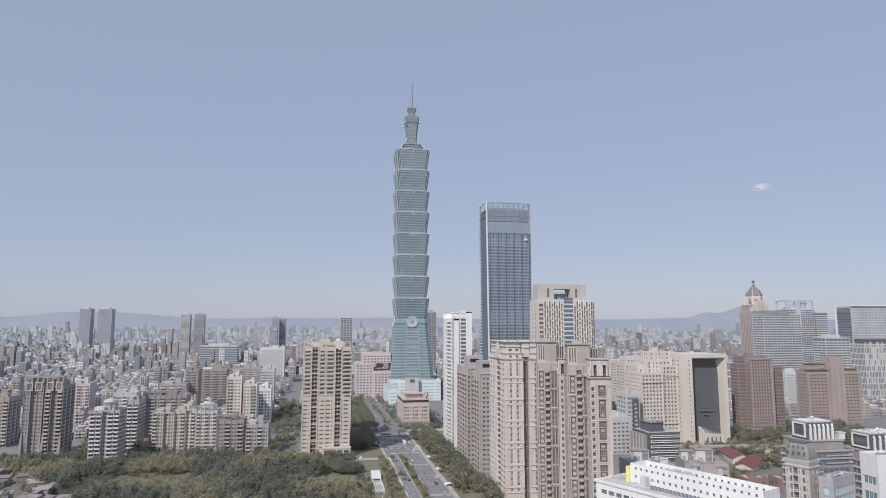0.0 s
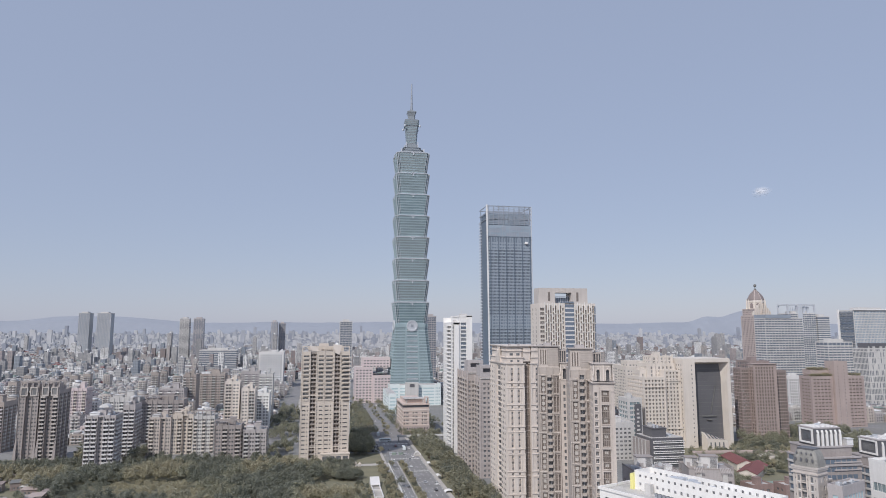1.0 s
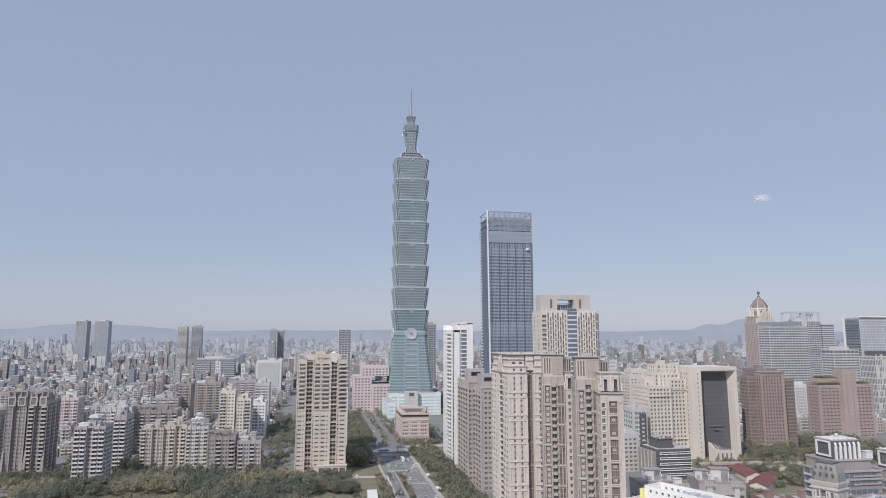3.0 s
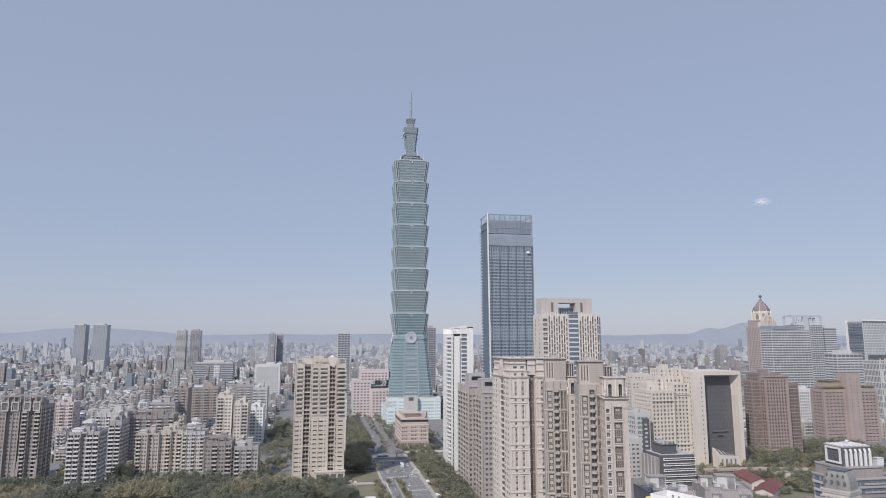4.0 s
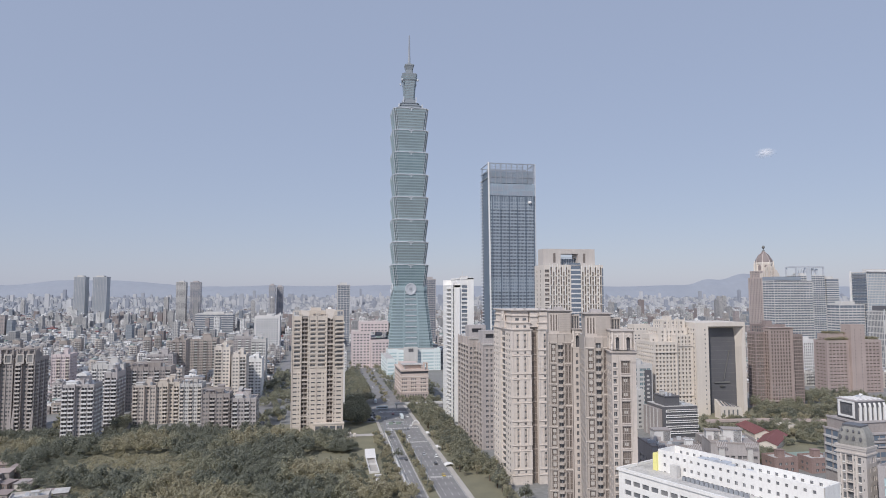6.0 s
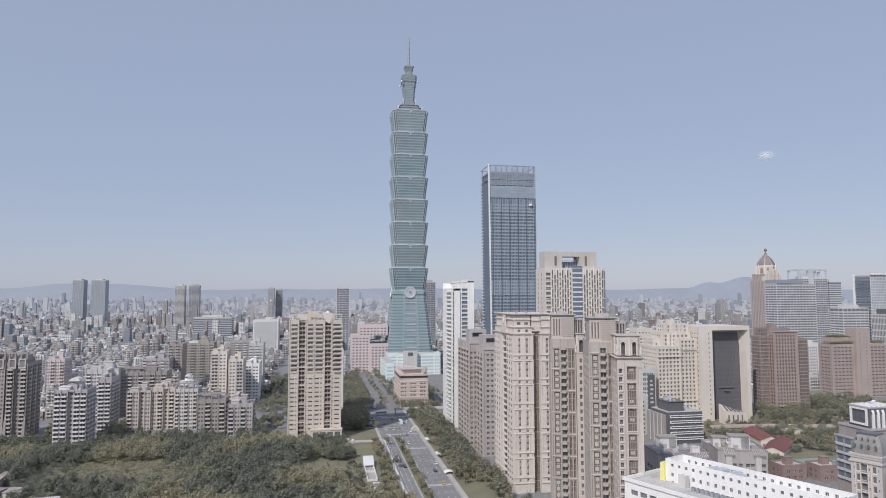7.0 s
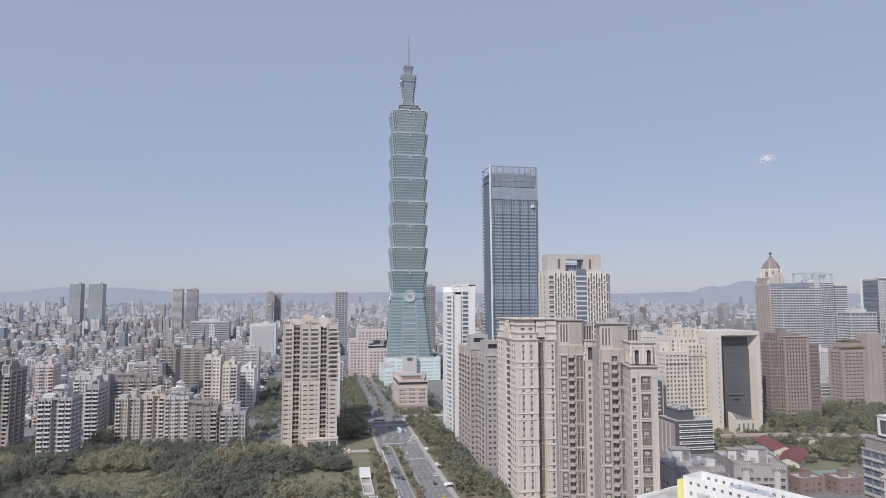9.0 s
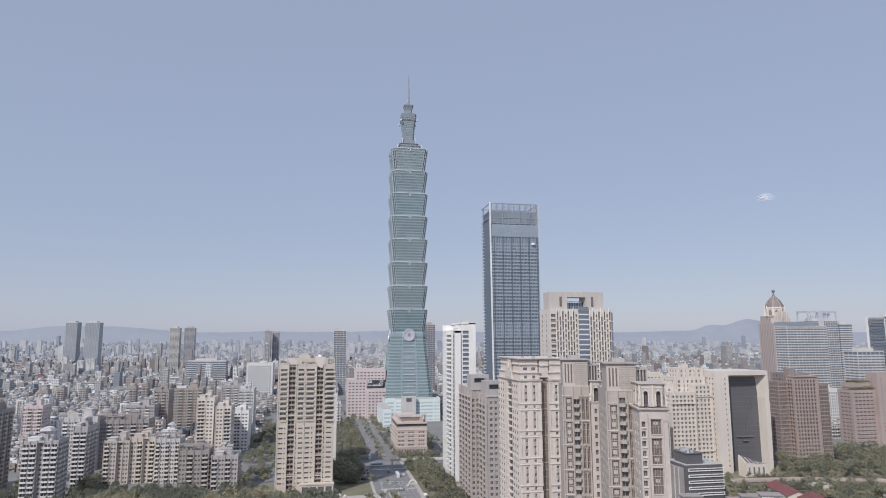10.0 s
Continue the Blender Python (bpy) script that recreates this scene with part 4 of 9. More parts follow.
def panel_frames(t, x0, x1, panels, tile="tan_lite", blinds=True, arched=False):
    """Surrounds, mullions and blinds of the three-storey window panels."""
    w = x1 - x0
    for k, (za, zb) in enumerate(panels):
        mb = MB()
        mb.box(x0 - .3, x0 - .02, -.28, -.01, za - .3, zb + .3)
        mb.box(x1 + .02, x1 + .3, -.28, -.01, za - .3, zb + .3)
        mb.box(x0 - .45, x1 + .45, -.36, -.01, zb + .31, zb + .75)
        mb.box(x0 - .02, x1 + .02, -.28, -.01, za - .3, za - .02)
        if arched:
            mb.box(x0 + w * .1, x1 - w * .1, -.24, -.01, zb - .5, zb - .1)
            mb.box(x0 + w * .38, x1 - w * .38, -.3, -.01, za, zb - .5)
        part("panel_frame", mb, [tile], t)
        mb = MB()
        n = max(1, round((zb - za) / 2.9))
        s = (zb - za) / n
        for i in range(1, n):
            mb.box(x0, x1, .3, .52, za + i * s - .12, za + i * s + .12)
        for a in (.25, .5, .75) if not blinds else (.16, .84):
            mb.box(x0 + w * a - .07, x0 + w * a + .07, .28, .54, za, zb)
        part("window_frame", mb, ["taupe"], t, kind="stuff")
        if arched:
            continue
        mb = MB()
        for i in range(n):
            z = za + i * s
            if blinds:
                mb.box(x0 + w * .2, x1 - w * .2, .42, .53, z + s * .28, z + s * .84)
            elif (i + k) % 2 == 0:
                for a in (.29, .54):
                    mb.box(x0 + w * a, x0 + w * (a + .17), .46, .55, z + s * .3, z + s * .72)
        pieces("blind", mb, ["blind"], t, "pale window blind")


def road_tower():
    """The corner tower: paired window strips in three-storey groups between band storeys."""
    t = thing("apartment_tower", "cream-tan stone apartment tower with paired windows and stacked cornices", "apartment tower", 113.8, 401, group="linked tan towers")
    FL, W, D, H = 3.35, 11.6, 40, 86.6
    rows = [(7 + FL * k - .7, 7 + FL * k + .7) for k in range(24)]
    bands = [7 + 4 * FL * k for k in range(6)]
    lf = [(D - y - 1.7, D - y) for y in (38, 33.6, 29.4, 10.8, 7.2, 3.6)]
    w = Walls()
    w.wall(0, 0, "F", W, 0, H, [(3.1, 4.2), (7.5, 8.6)], rows, .55)
    w.wall(0, D, "L", D - 23, 0, H, [c for c in lf if c[1] < 17], rows, .14)
    w.wall(0, 13.5, "L", 13.5, 0, H, [(a - 26.5, b - 26.5) for a, b in lf if a > 26.5], rows, .14)
    w.wall(.5, 23, "L", 9.5, 0, H, [(.4, 9.1)], [(a - .5, b + .8) for a, b in rows], .4)
    w.mb.box(.01, .5, 22.9, 23.2, 0, H), w.mb.box(.01, .5, 13.3, 13.6, 0, H)
    w.wall(W, 0, "R", 3, 0, H), w.wall(W, D, "B", W, 0, H)
    # narrow shaft beyond the glazed recess
    w.wall(15.7, -.6, "F", 11, 0, H, [(3.4, 4.6), (7.6, 8.8)], rows, .55)
    w.wall(15.7, 3, "L", 3.6, 0, H)
    part("shaft", w.mb, ["tan_pale"], t)
    put_panes(w, t, ("pane", "pane_brown"), 260)
    mb = MB()
    for x0, x1, y in ((-.3, 11.9, 0), (15.4, 26.9, -.6)):
        for z in bands:
            mb.box(x0, x1, y - .45, y - .01, z - 1.75, z - 1.35), mb.box(x0, x1, y - .45, y - .01, z + 1.35, z + 1.75)
    for z in bands:
        mb.box(-.2, -.01, .01, 13.4, z - 1.75, z - 1.35), mb.box(-.2, -.01, .01, 13.4, z + 1.35, z + 1.75)
        mb.box(-.2, -.01, 23.1, D, z - 1.75, z - 1.35), mb.box(-.2, -.01, 23.1, D, z + 1.35, z + 1.75)
    pieces("string_course", mb, ["tan_lite"], t)
    mb = MB()
    for lo, hi in zip([z + 1.76 for z in bands], [z - 1.76 for z in bands[1:]] + [H]):
        for x0, x1, y in ((4.75, 6.95, 0), (-.15, .9, 0), (10.7, 11.75, 0), (15.55, 16.5, -.6), (21, 22.6, -.6)):
            mb.box(x0, x1, y - .3, y - .01, lo, hi)
        for x0, y in ((2.35, 0), (9.0, 0), (18.2, -.6), (20.6, -.6)):
            mb.box(x0, x0 + .28, y - .22, y - .01, lo + .4, hi - .4)
        for y in (1.2, 5.2, 8.8, 12.4, 24, 27.6, 31.8, 36):
            mb.box(-.1, -.01, y, y + .5, lo, hi)
    pieces("pilaster", mb, ["tan_lite"], t)
    mb = MB()
    for z in bands:                             # raised tablets beside the band windows
        for x0, x1 in ((1.2, 2.8), (4.7, 7.0), (8.9, 10.5)):
            mb.box(x0, x1, -.2, -.01, z - .8, z + .8)
    pieces("tablet", mb, ["tan_lite"], t)
    mb = MB()                                   # dark spandrels join the windows of a group
    for za, zb in rows:
        if min(abs((za + zb) / 2 - z) for z in bands) > 2 and min(abs((za + zb) / 2 + FL - z) for z in bands) > 2 and zb + FL < H:
            for x0, x1, y in ((3.1, 4.2, 0), (7.5, 8.6, 0), (19.1, 20.3, -.6)):
                mb.box(x0 + .1, x1 - .1, y - .03, y - .004, zb, zb + FL - 1.4)
    pieces("spandrel", mb, ["taupe"], t)
    bow = MB()
    pts = [(-.9 * math.sin(math.pi * k / 6), -3.6 + 7.2 * k / 6) for k in range(7)]
    bow.loft([[(x, y, -.15) for x, y in pts[::-1]], [(x, y, .75) for x, y in pts[::-1]]])
    stack(t, bow.mesh("balcony", ["tan_lite"]), 0, 18.2, 5.4, H - 2, FL)
    mb = MB()
    mb.box(11.6, 15.7, 2.6, 3, 0, 97)
    g = part("recess_glazing", mb, ["pane_brown"], t, "bronze glass strip between the shafts")
    mb = MB()
    for i in range(26):
        mb.box(11.61, 15.69, 2.42, 2.59, FL * i + 2, FL * i + (2.7 if i % 4 == 1 else 2.2))
    for x in (12.9, 14.3):
        mb.box(x, x + .12, 2.48, 2.59, 0, 88)
    pieces("transom", mb, ["taupe"], g)
    mb = MB()
    mb.box(11.25, 16.15, 1.2, 2.4, 88.6, 97.4)
    mb.box(11.25, 16.15, .6, 1.19, 94.4, 95)
    part("bridge_attic", mb, ["tan_pale"], t)
    cornice(t, 0, W, 0, D, 87.2, .8, 1.2), cornice(t, 15.7, 26.7, -.6, 30, 87.2, .7, 1.2)
    mb = MB()
    mb.box(.4, 11.2, .6, D - .5, 87.7, 90.4), mb.box(16.2, 26.4, .1, 29, 87.7, 90.4)
    mb.box(1.0, 10.6, 1.6, D - 1.5, 90.9, 97.4), mb.box(16.6, 26, .9, 28, 90.9, 97.4)
    part("attic", mb, ["tan_pale"], t)
    mb = MB()
    for x in (2.9, 7.3):
        mb.box(x, x + 1.4, .1 if x > 15 else .5, .59, 88.3, 89.7)
        mb.box(x - .2, x + 1.9, .8 if x > 15 else 1.5, 1.59, 92.4, 93.8)
    pieces("attic_window", mb, ["pane"], t)
    cornice(t, .4, 11.2, .6, D - .5, 91, .6, 1.0), cornice(t, 16.2, 26.4, .1, 29, 91, .6, 1.0)
    cornice(t, .8, 10.8, 1.4, D - 1.4, 95.2, .5, .8), cornice(t, 16.4, 26.2, .7, 28, 95.2, .4, .8)
    cornice(t, .6, 26.4, 1, D - 1, 98.2, 1.0, 1.1)
    mb = MB()                                   # corner gable with an oval tablet over the balconies
    mb.box(-.5, .39, 13, 24, 87.8, 92), mb.box(-.3, .39, 14.5, 22.5, 92, 95.5), mb.box(-.2, .39, 16, 21, 95.5, 97.5)
    part("gable", mb, ["tan_pale"], t)
    mb = MB()
    mb.turn([(.1, 0), (1.3, 0), (1.3, .3), (.9, .35), (.1, .2)], n=14)
    ob = part("oval_tablet", mb, ["tan_lite"], t)
    ob.matrix_local = pose(-.31, 18.5, 94, 0, -90, 0) @ Matrix.Diagonal((1.5, 1, 1, 1))
    mb = MB()
    for x in (3, 9, 18, 24):
        mb.box(x, x + 1.2, 4, 6, 98.6, 99.6)
    pieces("roof_plant", mb, ["grey"], t)


def crowned_tower(x, y, turn, W, H, ztop, label, bal=(5.75, 2.7)):
    t = thing("apartment_tower", label, "apartment tower", x, y, 0, turn, group="linked tan towers")
    rows = floors(0, H - 2, FH, 2.1, .95)
    shaft(t, W, 26, H, [(0, 4.1, [(1.2, 3.7)], PANEL, .55, 1), (4.1, 7.5, [(bal[0] - 1.1, bal[0] + 1.1)], rows, .8, 0), (7.5, W, [(8.0, W - .6)], PANEL, .5, 1)],
          grid(26, 4.4, 1.8), limit=260, tile="tan_grey")
    panel_frames(t, 1.2, 3.7, PANEL, "tan_grey")
    panel_frames(t, 8.0, W - .6, PANEL, "taupe", arched=True)
    stack(t, bow_balcony(bal[1], mat="tan_grey"), bal[0], -.01, FH, H - 3)
    mb = MB()
    for a, b in ((7.35, 7.65), (W - .3, W), (-.3, .2), (4.0, 4.3)):
        mb.box(a, b, -.5, -.01, 0, H)
    pieces("pier", mb, ["tan_grey"], t)
    mb = MB()
    for za, zb in PANEL:
        mb.box(-.2, 3.99, -.55, -.37, zb + .8, zb + 1.05), mb.box(7.66, W - .31, -.55, -.37, zb + .8, zb + 1.05)
    pieces("string_course", mb, ["tan_lite"], t)
    mb = MB()
    mb.box(.2, W - .4, .4, 14, H, ztop - 1.2)
    part("crown", mb, ["tan_grey"], t)
    mb = MB()
    for i in range(4):
        mb.box(.5 + 1.25 * i, 1.1 + 1.25 * i, 0, .39, H + 1.4, ztop - 2)
    mb.box(.1, W - .3, -.1, .39, H - .3, H + .39)
    mb.box(.3, 5.3, .0, .39, H + .4, H + 1.3)
    pieces("pilaster", mb, ["tan"], t)
    mb = MB()
    z = H + .9
    while z < ztop - 1.8:
        mb.box(5.4, W - .3, .3, .39, z, z + .12)
        z += .85
    part("joint_lining", mb, ["taupe"], t, kind="stuff")
    mb = MB()                                   # tall slots between the pilasters
    for i in range(3):
        mb.box(1.12 + 1.25 * i, 1.73 + 1.25 * i, .3, .39, H + 1.6, ztop - 2.4)
    pieces("slot_window", mb, ["pane_brown"], t)
    cornice(t, .2, W - .4, .4, 14, ztop - .6, .9, .8, "tan_grey")
    mb = MB()
    mb.box(3, W - 4, 3, 10, ztop - .3, ztop + 1.3)
    part("roof_plant", mb, ["grey"], t)
    mb = MB()                                   # dark columned loggia behind the crown
    mb.box(W - .2, W + 3.6, 2.4, 9, H + .1, ztop - 3)
    loggia = part("loggia", mb, ["dark"], t, "dark columned loggia")
    mb = MB()
    for k in range(4):
        mb.box(W - .1 + 1.15 * k, W + .35 + 1.15 * k, 1.7, 2.2, H + .1, ztop - 3)
    mb.box(W - .2, W + 3.9, 1.5, 9.2, ztop - 2.99, ztop - 2.2)
    pieces("column", mb, ["tan_grey"], loggia)
    return t


road_tower()
t = crowned_tower(115.0, 342.5, -17, 11.2, 88.5, 100, "tan apartment tower with bowed balconies and a pilastered crown")
slim = floors(0, 80, FH, 1.9, .8)
shaft(t, 4.6, 20, 82, [(0, 4.6, [(1.4, 2.5), (3.3, 4.3)], slim, .6, 0)], limit=60, x=11.4, y=-2)
pavilion(t, 11.6, 15.8, -1.8, 4, 82.2, 8.0, 1)
cornice(t, 11.4, 16, -2, 5, 82, .4, .8)
t = crowned_tower(119.9, 309.6, -17, 11.6, 89, 99.6, "nearer tan apartment tower with bowed balconies and a pilastered crown")
pavilion(t, 11.8, 15.2, 3, 9, 86.4, 6.6, 1)
shaft(t, 3.2, 22, 86, [(0, 3.2, [(.9, 2.3)], slim, .6, 0)], limit=40, x=11.7, y=-1.5)
t = thing("apartment_tower", "tan apartment tower with a double arcade on its roof", "apartment tower", 125.0, 294, 0, -15, group="linked tan towers")
t.scale = (.82, 1, 1)
tall = PANEL[:7] + [(75, 80)]
shaft(t, 8.9, 26, 83, [(0, 8.9, [(1.6, 5.8)], tall, .6, 1)], right=grid(26, 4.4, 1.8), limit=150, x=3.0)
shaft(t, 3, 25, 83, [(0, 3, [(.7, 2.3)], floors(0, 81, FH, 1.9, .8), .9, 0)], grid(25, 4.4, 1.8), limit=80)
panel_frames(t, 4.6, 8.8, tall, "tan", blinds=False)
mb = MB()
for z in floors(0, 80, FH, 1, .4):
    mb.box(.6, 2.5, -.5, -.01, z[0], z[0] + .4)
pieces("window_ledge", mb, ["tan_lite"], t)
mb = MB()
mb.box(9.9, 10.05, -.12, -.01, 0, 80)
mb.box(10.1, 11.8, -.12, -.01, 79.2, 80)
mb.box(3.2, 3.45, -.3, -.01, 0, 82)
pieces("groove_trim", mb, ["tan_grey"], t)
cornice(t, 0, 11.9, 0, 26, 83.6, .9, .9, "tan")
mb = MB()
for k in range(14):
    mb.box(-.7 + .98 * k, -.62 + .98 * k, -.8, -.72, 84.1, 85.1)
mb.box(-.8, 12.7, -.82, -.7, 85.1, 85.2)
part("terrace_rail", mb, ["grey"], t, kind="stuff")
pavilion(t, .6, 11.3, 1.2, 13, 84.4, 7.4, 2)


# ---- portal building and its neighbours ----
def portal():
    x0, x1, y0, y1, H = 335, 384, 572, 612, 82
    t = thing("office_building", "cream office building framing a tall dark glass portal", "office building", 0, 0)
    w = Walls()
    w.wall(x0, y0, "F", 12, 0, H, [(8.4, 9.6)], floors(4, 78, 4.1, 1.5, 1.0), .5)
    w.wall(x0, y1, "L", 40, 0, H, grid(40, 4, 1.8), floors(4, 78, 4.1, 1.6, 1.0), .5)
    w.wall(x1, y1, "B", 49, 0, H)
    part("wall", w.mb, ["cream"], t)
    put_panes(w, t, ("pane",), 250)
    mb = MB()
    mb.box(x0 + .01, x1, y0 + 1, y1 - .01, 78, H - .01)
    mb.loft([[(x0 + 12, y0, 78.5), (x1, y0, 78.5), (x1, y0 + 12, 76), (x0 + 12, y0 + 12, 76)], [(x0 + 12, y0, H), (x1, y0, H), (x1, y0 + 12, H), (x0 + 12, y0 + 12, H)]])
    part("lintel", mb, ["cream"], t)
    mb = MB()
    mb.loft([[(380.5, y0, 0), (x1, y0, 0), (x1, y1 - .02, 0), (379, y0 + 9, 0)], [(380, y0, 60), (x1, y0, 60), (x1, y1 - .02, 60), (378.6, y0 + 9, 60)], [(382.5, y0, 78.4), (x1, y0, 78.4), (x1, y1 - .02, 78.4), (376.5, y0 + 9, 78.4)]])
    part("jamb", mb, ["cream"], t)
    mb = MB()
    mb.box(346.9, 347.3, y0 + .01, y0 + 9, 0, 78.4)
    part("jamb", mb, ["cream"], t)
    mb = MB()
    mb.box(347.3, 381, y0 + 8, y0 + 9, 0, 78)
    g = part("curtain_wall", mb, ["dark"], t, "dark glass curtain wall")
    mb = MB()
    for z in range(4, 78, 4):
        mb.box(347.3, 380, y0 + 7.88, y0 + 8, z, z + .2)
    pieces("mullion", mb, ["lead"], g)
    mb = MB()
    mb.loft([[(366, y0 + 7, 30), (366.4, y0 + 7, 30), (366.4, y0 + 7.6, 30), (366, y0 + 7.6, 30)], [(372, y0 + 7, 56), (372.4, y0 + 7, 56), (372.4, y0 + 7.6, 56), (372, y0 + 7.6, 56)]])
    mb.box(357, 372, y0 + 6.8, y0 + 7.6, 27.2, 28)
    mb.box(362, 367, y0 + 6.4, y0 + 7.6, 24, 24.6)
    pieces("strut", mb, ["lead"], t)
    # wedge-roofed entrance hall in front
    e = thing("entrance_hall", "small cream hall with a sloping glazed roof", "hall", 346, 555)
    mb = MB()
    mb.loft([[(0, 0, 0), (22, 0, 0), (22, 9, 0), (0, 9, 0)], [(0, 0, 11), (20, 0, 9), (20, 9, 9), (0, 9, 16)]])
    part("wall", mb, ["cream"], e)
    mb = MB()
    for i in range(4):
        mb.box(2.8 + 4.2 * i, 4.2 + 4.2 * i, -.1, -.004, 2.5, 7.5)
    pieces("window", mb, ["pane"], e)
    mb = MB()
    for i in range(5):
        x = 2.2 + 3.6 * i
        mb.loft([[(x, .4, 11.35 - .1 * x), (x + 1.4, .4, 11.25 - .1 * x), (x + 1.4, 8.4, 16.1 - .35 * x), (x, 8.4, 16.3 - .35 * x)], [(x, .4, 11.5 - .1 * x), (x + 1.4, .4, 11.4 - .1 * x), (x + 1.4, 8.4, 16.3 - .35 * x), (x, 8.4, 16.5 - .35 * x)]])
    pieces("skylight", mb, ["pane"], e)


portal()

t = thing("office_building", "cream stepped office building with punched windows", "office building")
block(t, 296, 318, 575, 610, 0, 64, "cream", 3.5, 3.4, 1.9, 2.0, pane="pane_pale", faces="FL", limit=140, hut=False, depth=.9)
block(t, 318.1, 335, 577, 610, 0, 70, "cream", 3.5, 3.4, 1.9, 2.0, pane="pane_pale", faces="F", limit=80, hut=False, depth=.9)
block(t, 306, 334, 585, 606, 64, 76, "cream", 3.5, 4, 1.9, 2.2, pane="pane_pale", faces="FL", limit=60, hut=False, depth=.9)
block(t, 299, 305.8, 588, 604, 64, 70, "cream", 3.5, 3, 1.6, 2.2, pane="pane_pale", faces="FL", limit=20, hut=False, depth=.9)
block(t, 311, 334, 588, 604, 76, 83, "cream", 3.5, 4, 1.7, 2, pane="pane_pale", faces="FL", limit=60, hut=True, seed=3)
mb = MB()
for x in (296, 299.3, 306.3, 313.2, 317.4):
    mb.box(x, x + .7, 574.5, 574.99, 0, 66.5)
for x in (318.3, 321.7, 328.5, 334):
    mb.box(x, x + .7, 576.5, 576.99, 0, 72.5)
for x in (306.2, 313, 320, 327, 333):
    mb.box(x, x + .8, 584.3, 584.99, 64, 78.5)
for x in (311.2, 318, 326, 333):
    mb.box(x, x + .9, 587.2, 587.99, 76, 86)
pieces("pier", mb, ["cream"], t)
mb = MB()
mb.box(295.4, 318.2, 574, 574.49, 55.6, 56.3)
mb.box(318.25, 335.4, 576, 576.49, 61, 61.7)
mb.box(295.4, 318.2, 574, 574.49, 17, 17.8)
mb.box(318.25, 335.4, 576, 576.49, 17, 17.8)
pieces("cornice", mb, ["cream"], t)

t = thing("apartment_tower", "brown tiled apartment tower with a pale grid of balconies", "apartment tower")
block(t, 414.4, 424, 600, 612, 0, 70, "brown", 3.3, 2.4, 1.7, 2.2, faces="FL", limit=150, hut=False, bands=(3.3, .5, "rosy"), pane="pane_brown")
block(t, 424.2, 449, 593, 602, 0, 74, "rosy", 3.3, 3.05, 2.35, 2.1, faces="FL", limit=150, pane="pane_brown", depth=.9, bands=(3.3, .8, "rosy"), hut=False, seed=4)
block(t, 427, 449, 602.2, 625, 60, 77, "brown", 3.3, 3.6, 2.2, 2.0, faces="FL", limit=40, seed=4)
block(t, 449.2, 469, 604, 620, 0, 67, "brown", 3.3, 2.6, 1.9, 2.2, faces="FR", limit=100, hut=False, bands=(3.3, .5, "rosy"), pane="pane_brown")
mb = MB()
for i in range(9):
    mb.box(424.4 + 3.05 * i, 425.0 + 3.05 * i, 592.5, 592.74, 0, 75)
pieces("pier", mb, ["rosy"], t)
mb = MB()
mb.box(423.6, 449.6, 591.8, 602.4, 75.1, 75.8)
mb.box(422, 451, 590.5, 599, 6.2, 7.4)
pieces("cornice", mb, ["rosy"], t)

t = thing("apartment_building", "rosy granite building with terraced green roof", "apartment building")
block(t, 545, 572.8, 661, 680, 0, 56, "rosy", 3.7, 4.6, 3.7, 1.3, faces="FL", limit=160, hut=False, bands=(3.7, .35), depth=.9, pane="pane_brown")
block(t, 573, 590.6, 658, 672, 0, 73, "rosy", 3.7, 8, 1.2, 1.2, faces="FL", limit=60, hut=False)
block(t, 590.8, 614, 661, 680, 0, 56, "rosy", 3.7, 4.6, 3.7, 1.3, faces="FR", limit=80, hut=False, bands=(3.7, .35), depth=.9, pane="pane_brown")
block(t, 550, 572.8, 667, 680, 57.2, 63, "rosy", 3.7, 4.6, 3.7, 1.3, faces="FL", limit=20, hut=False, depth=.9, pane="pane_brown")

t = thing("office_building", "white office block with a close grid of dark windows", "office building")
block(t, 594, 622, 760, 780, 0, 49, "pale_tile", 3.6, 2.9, 1.5, 2.2, faces="FL", limit=120, seed=5)

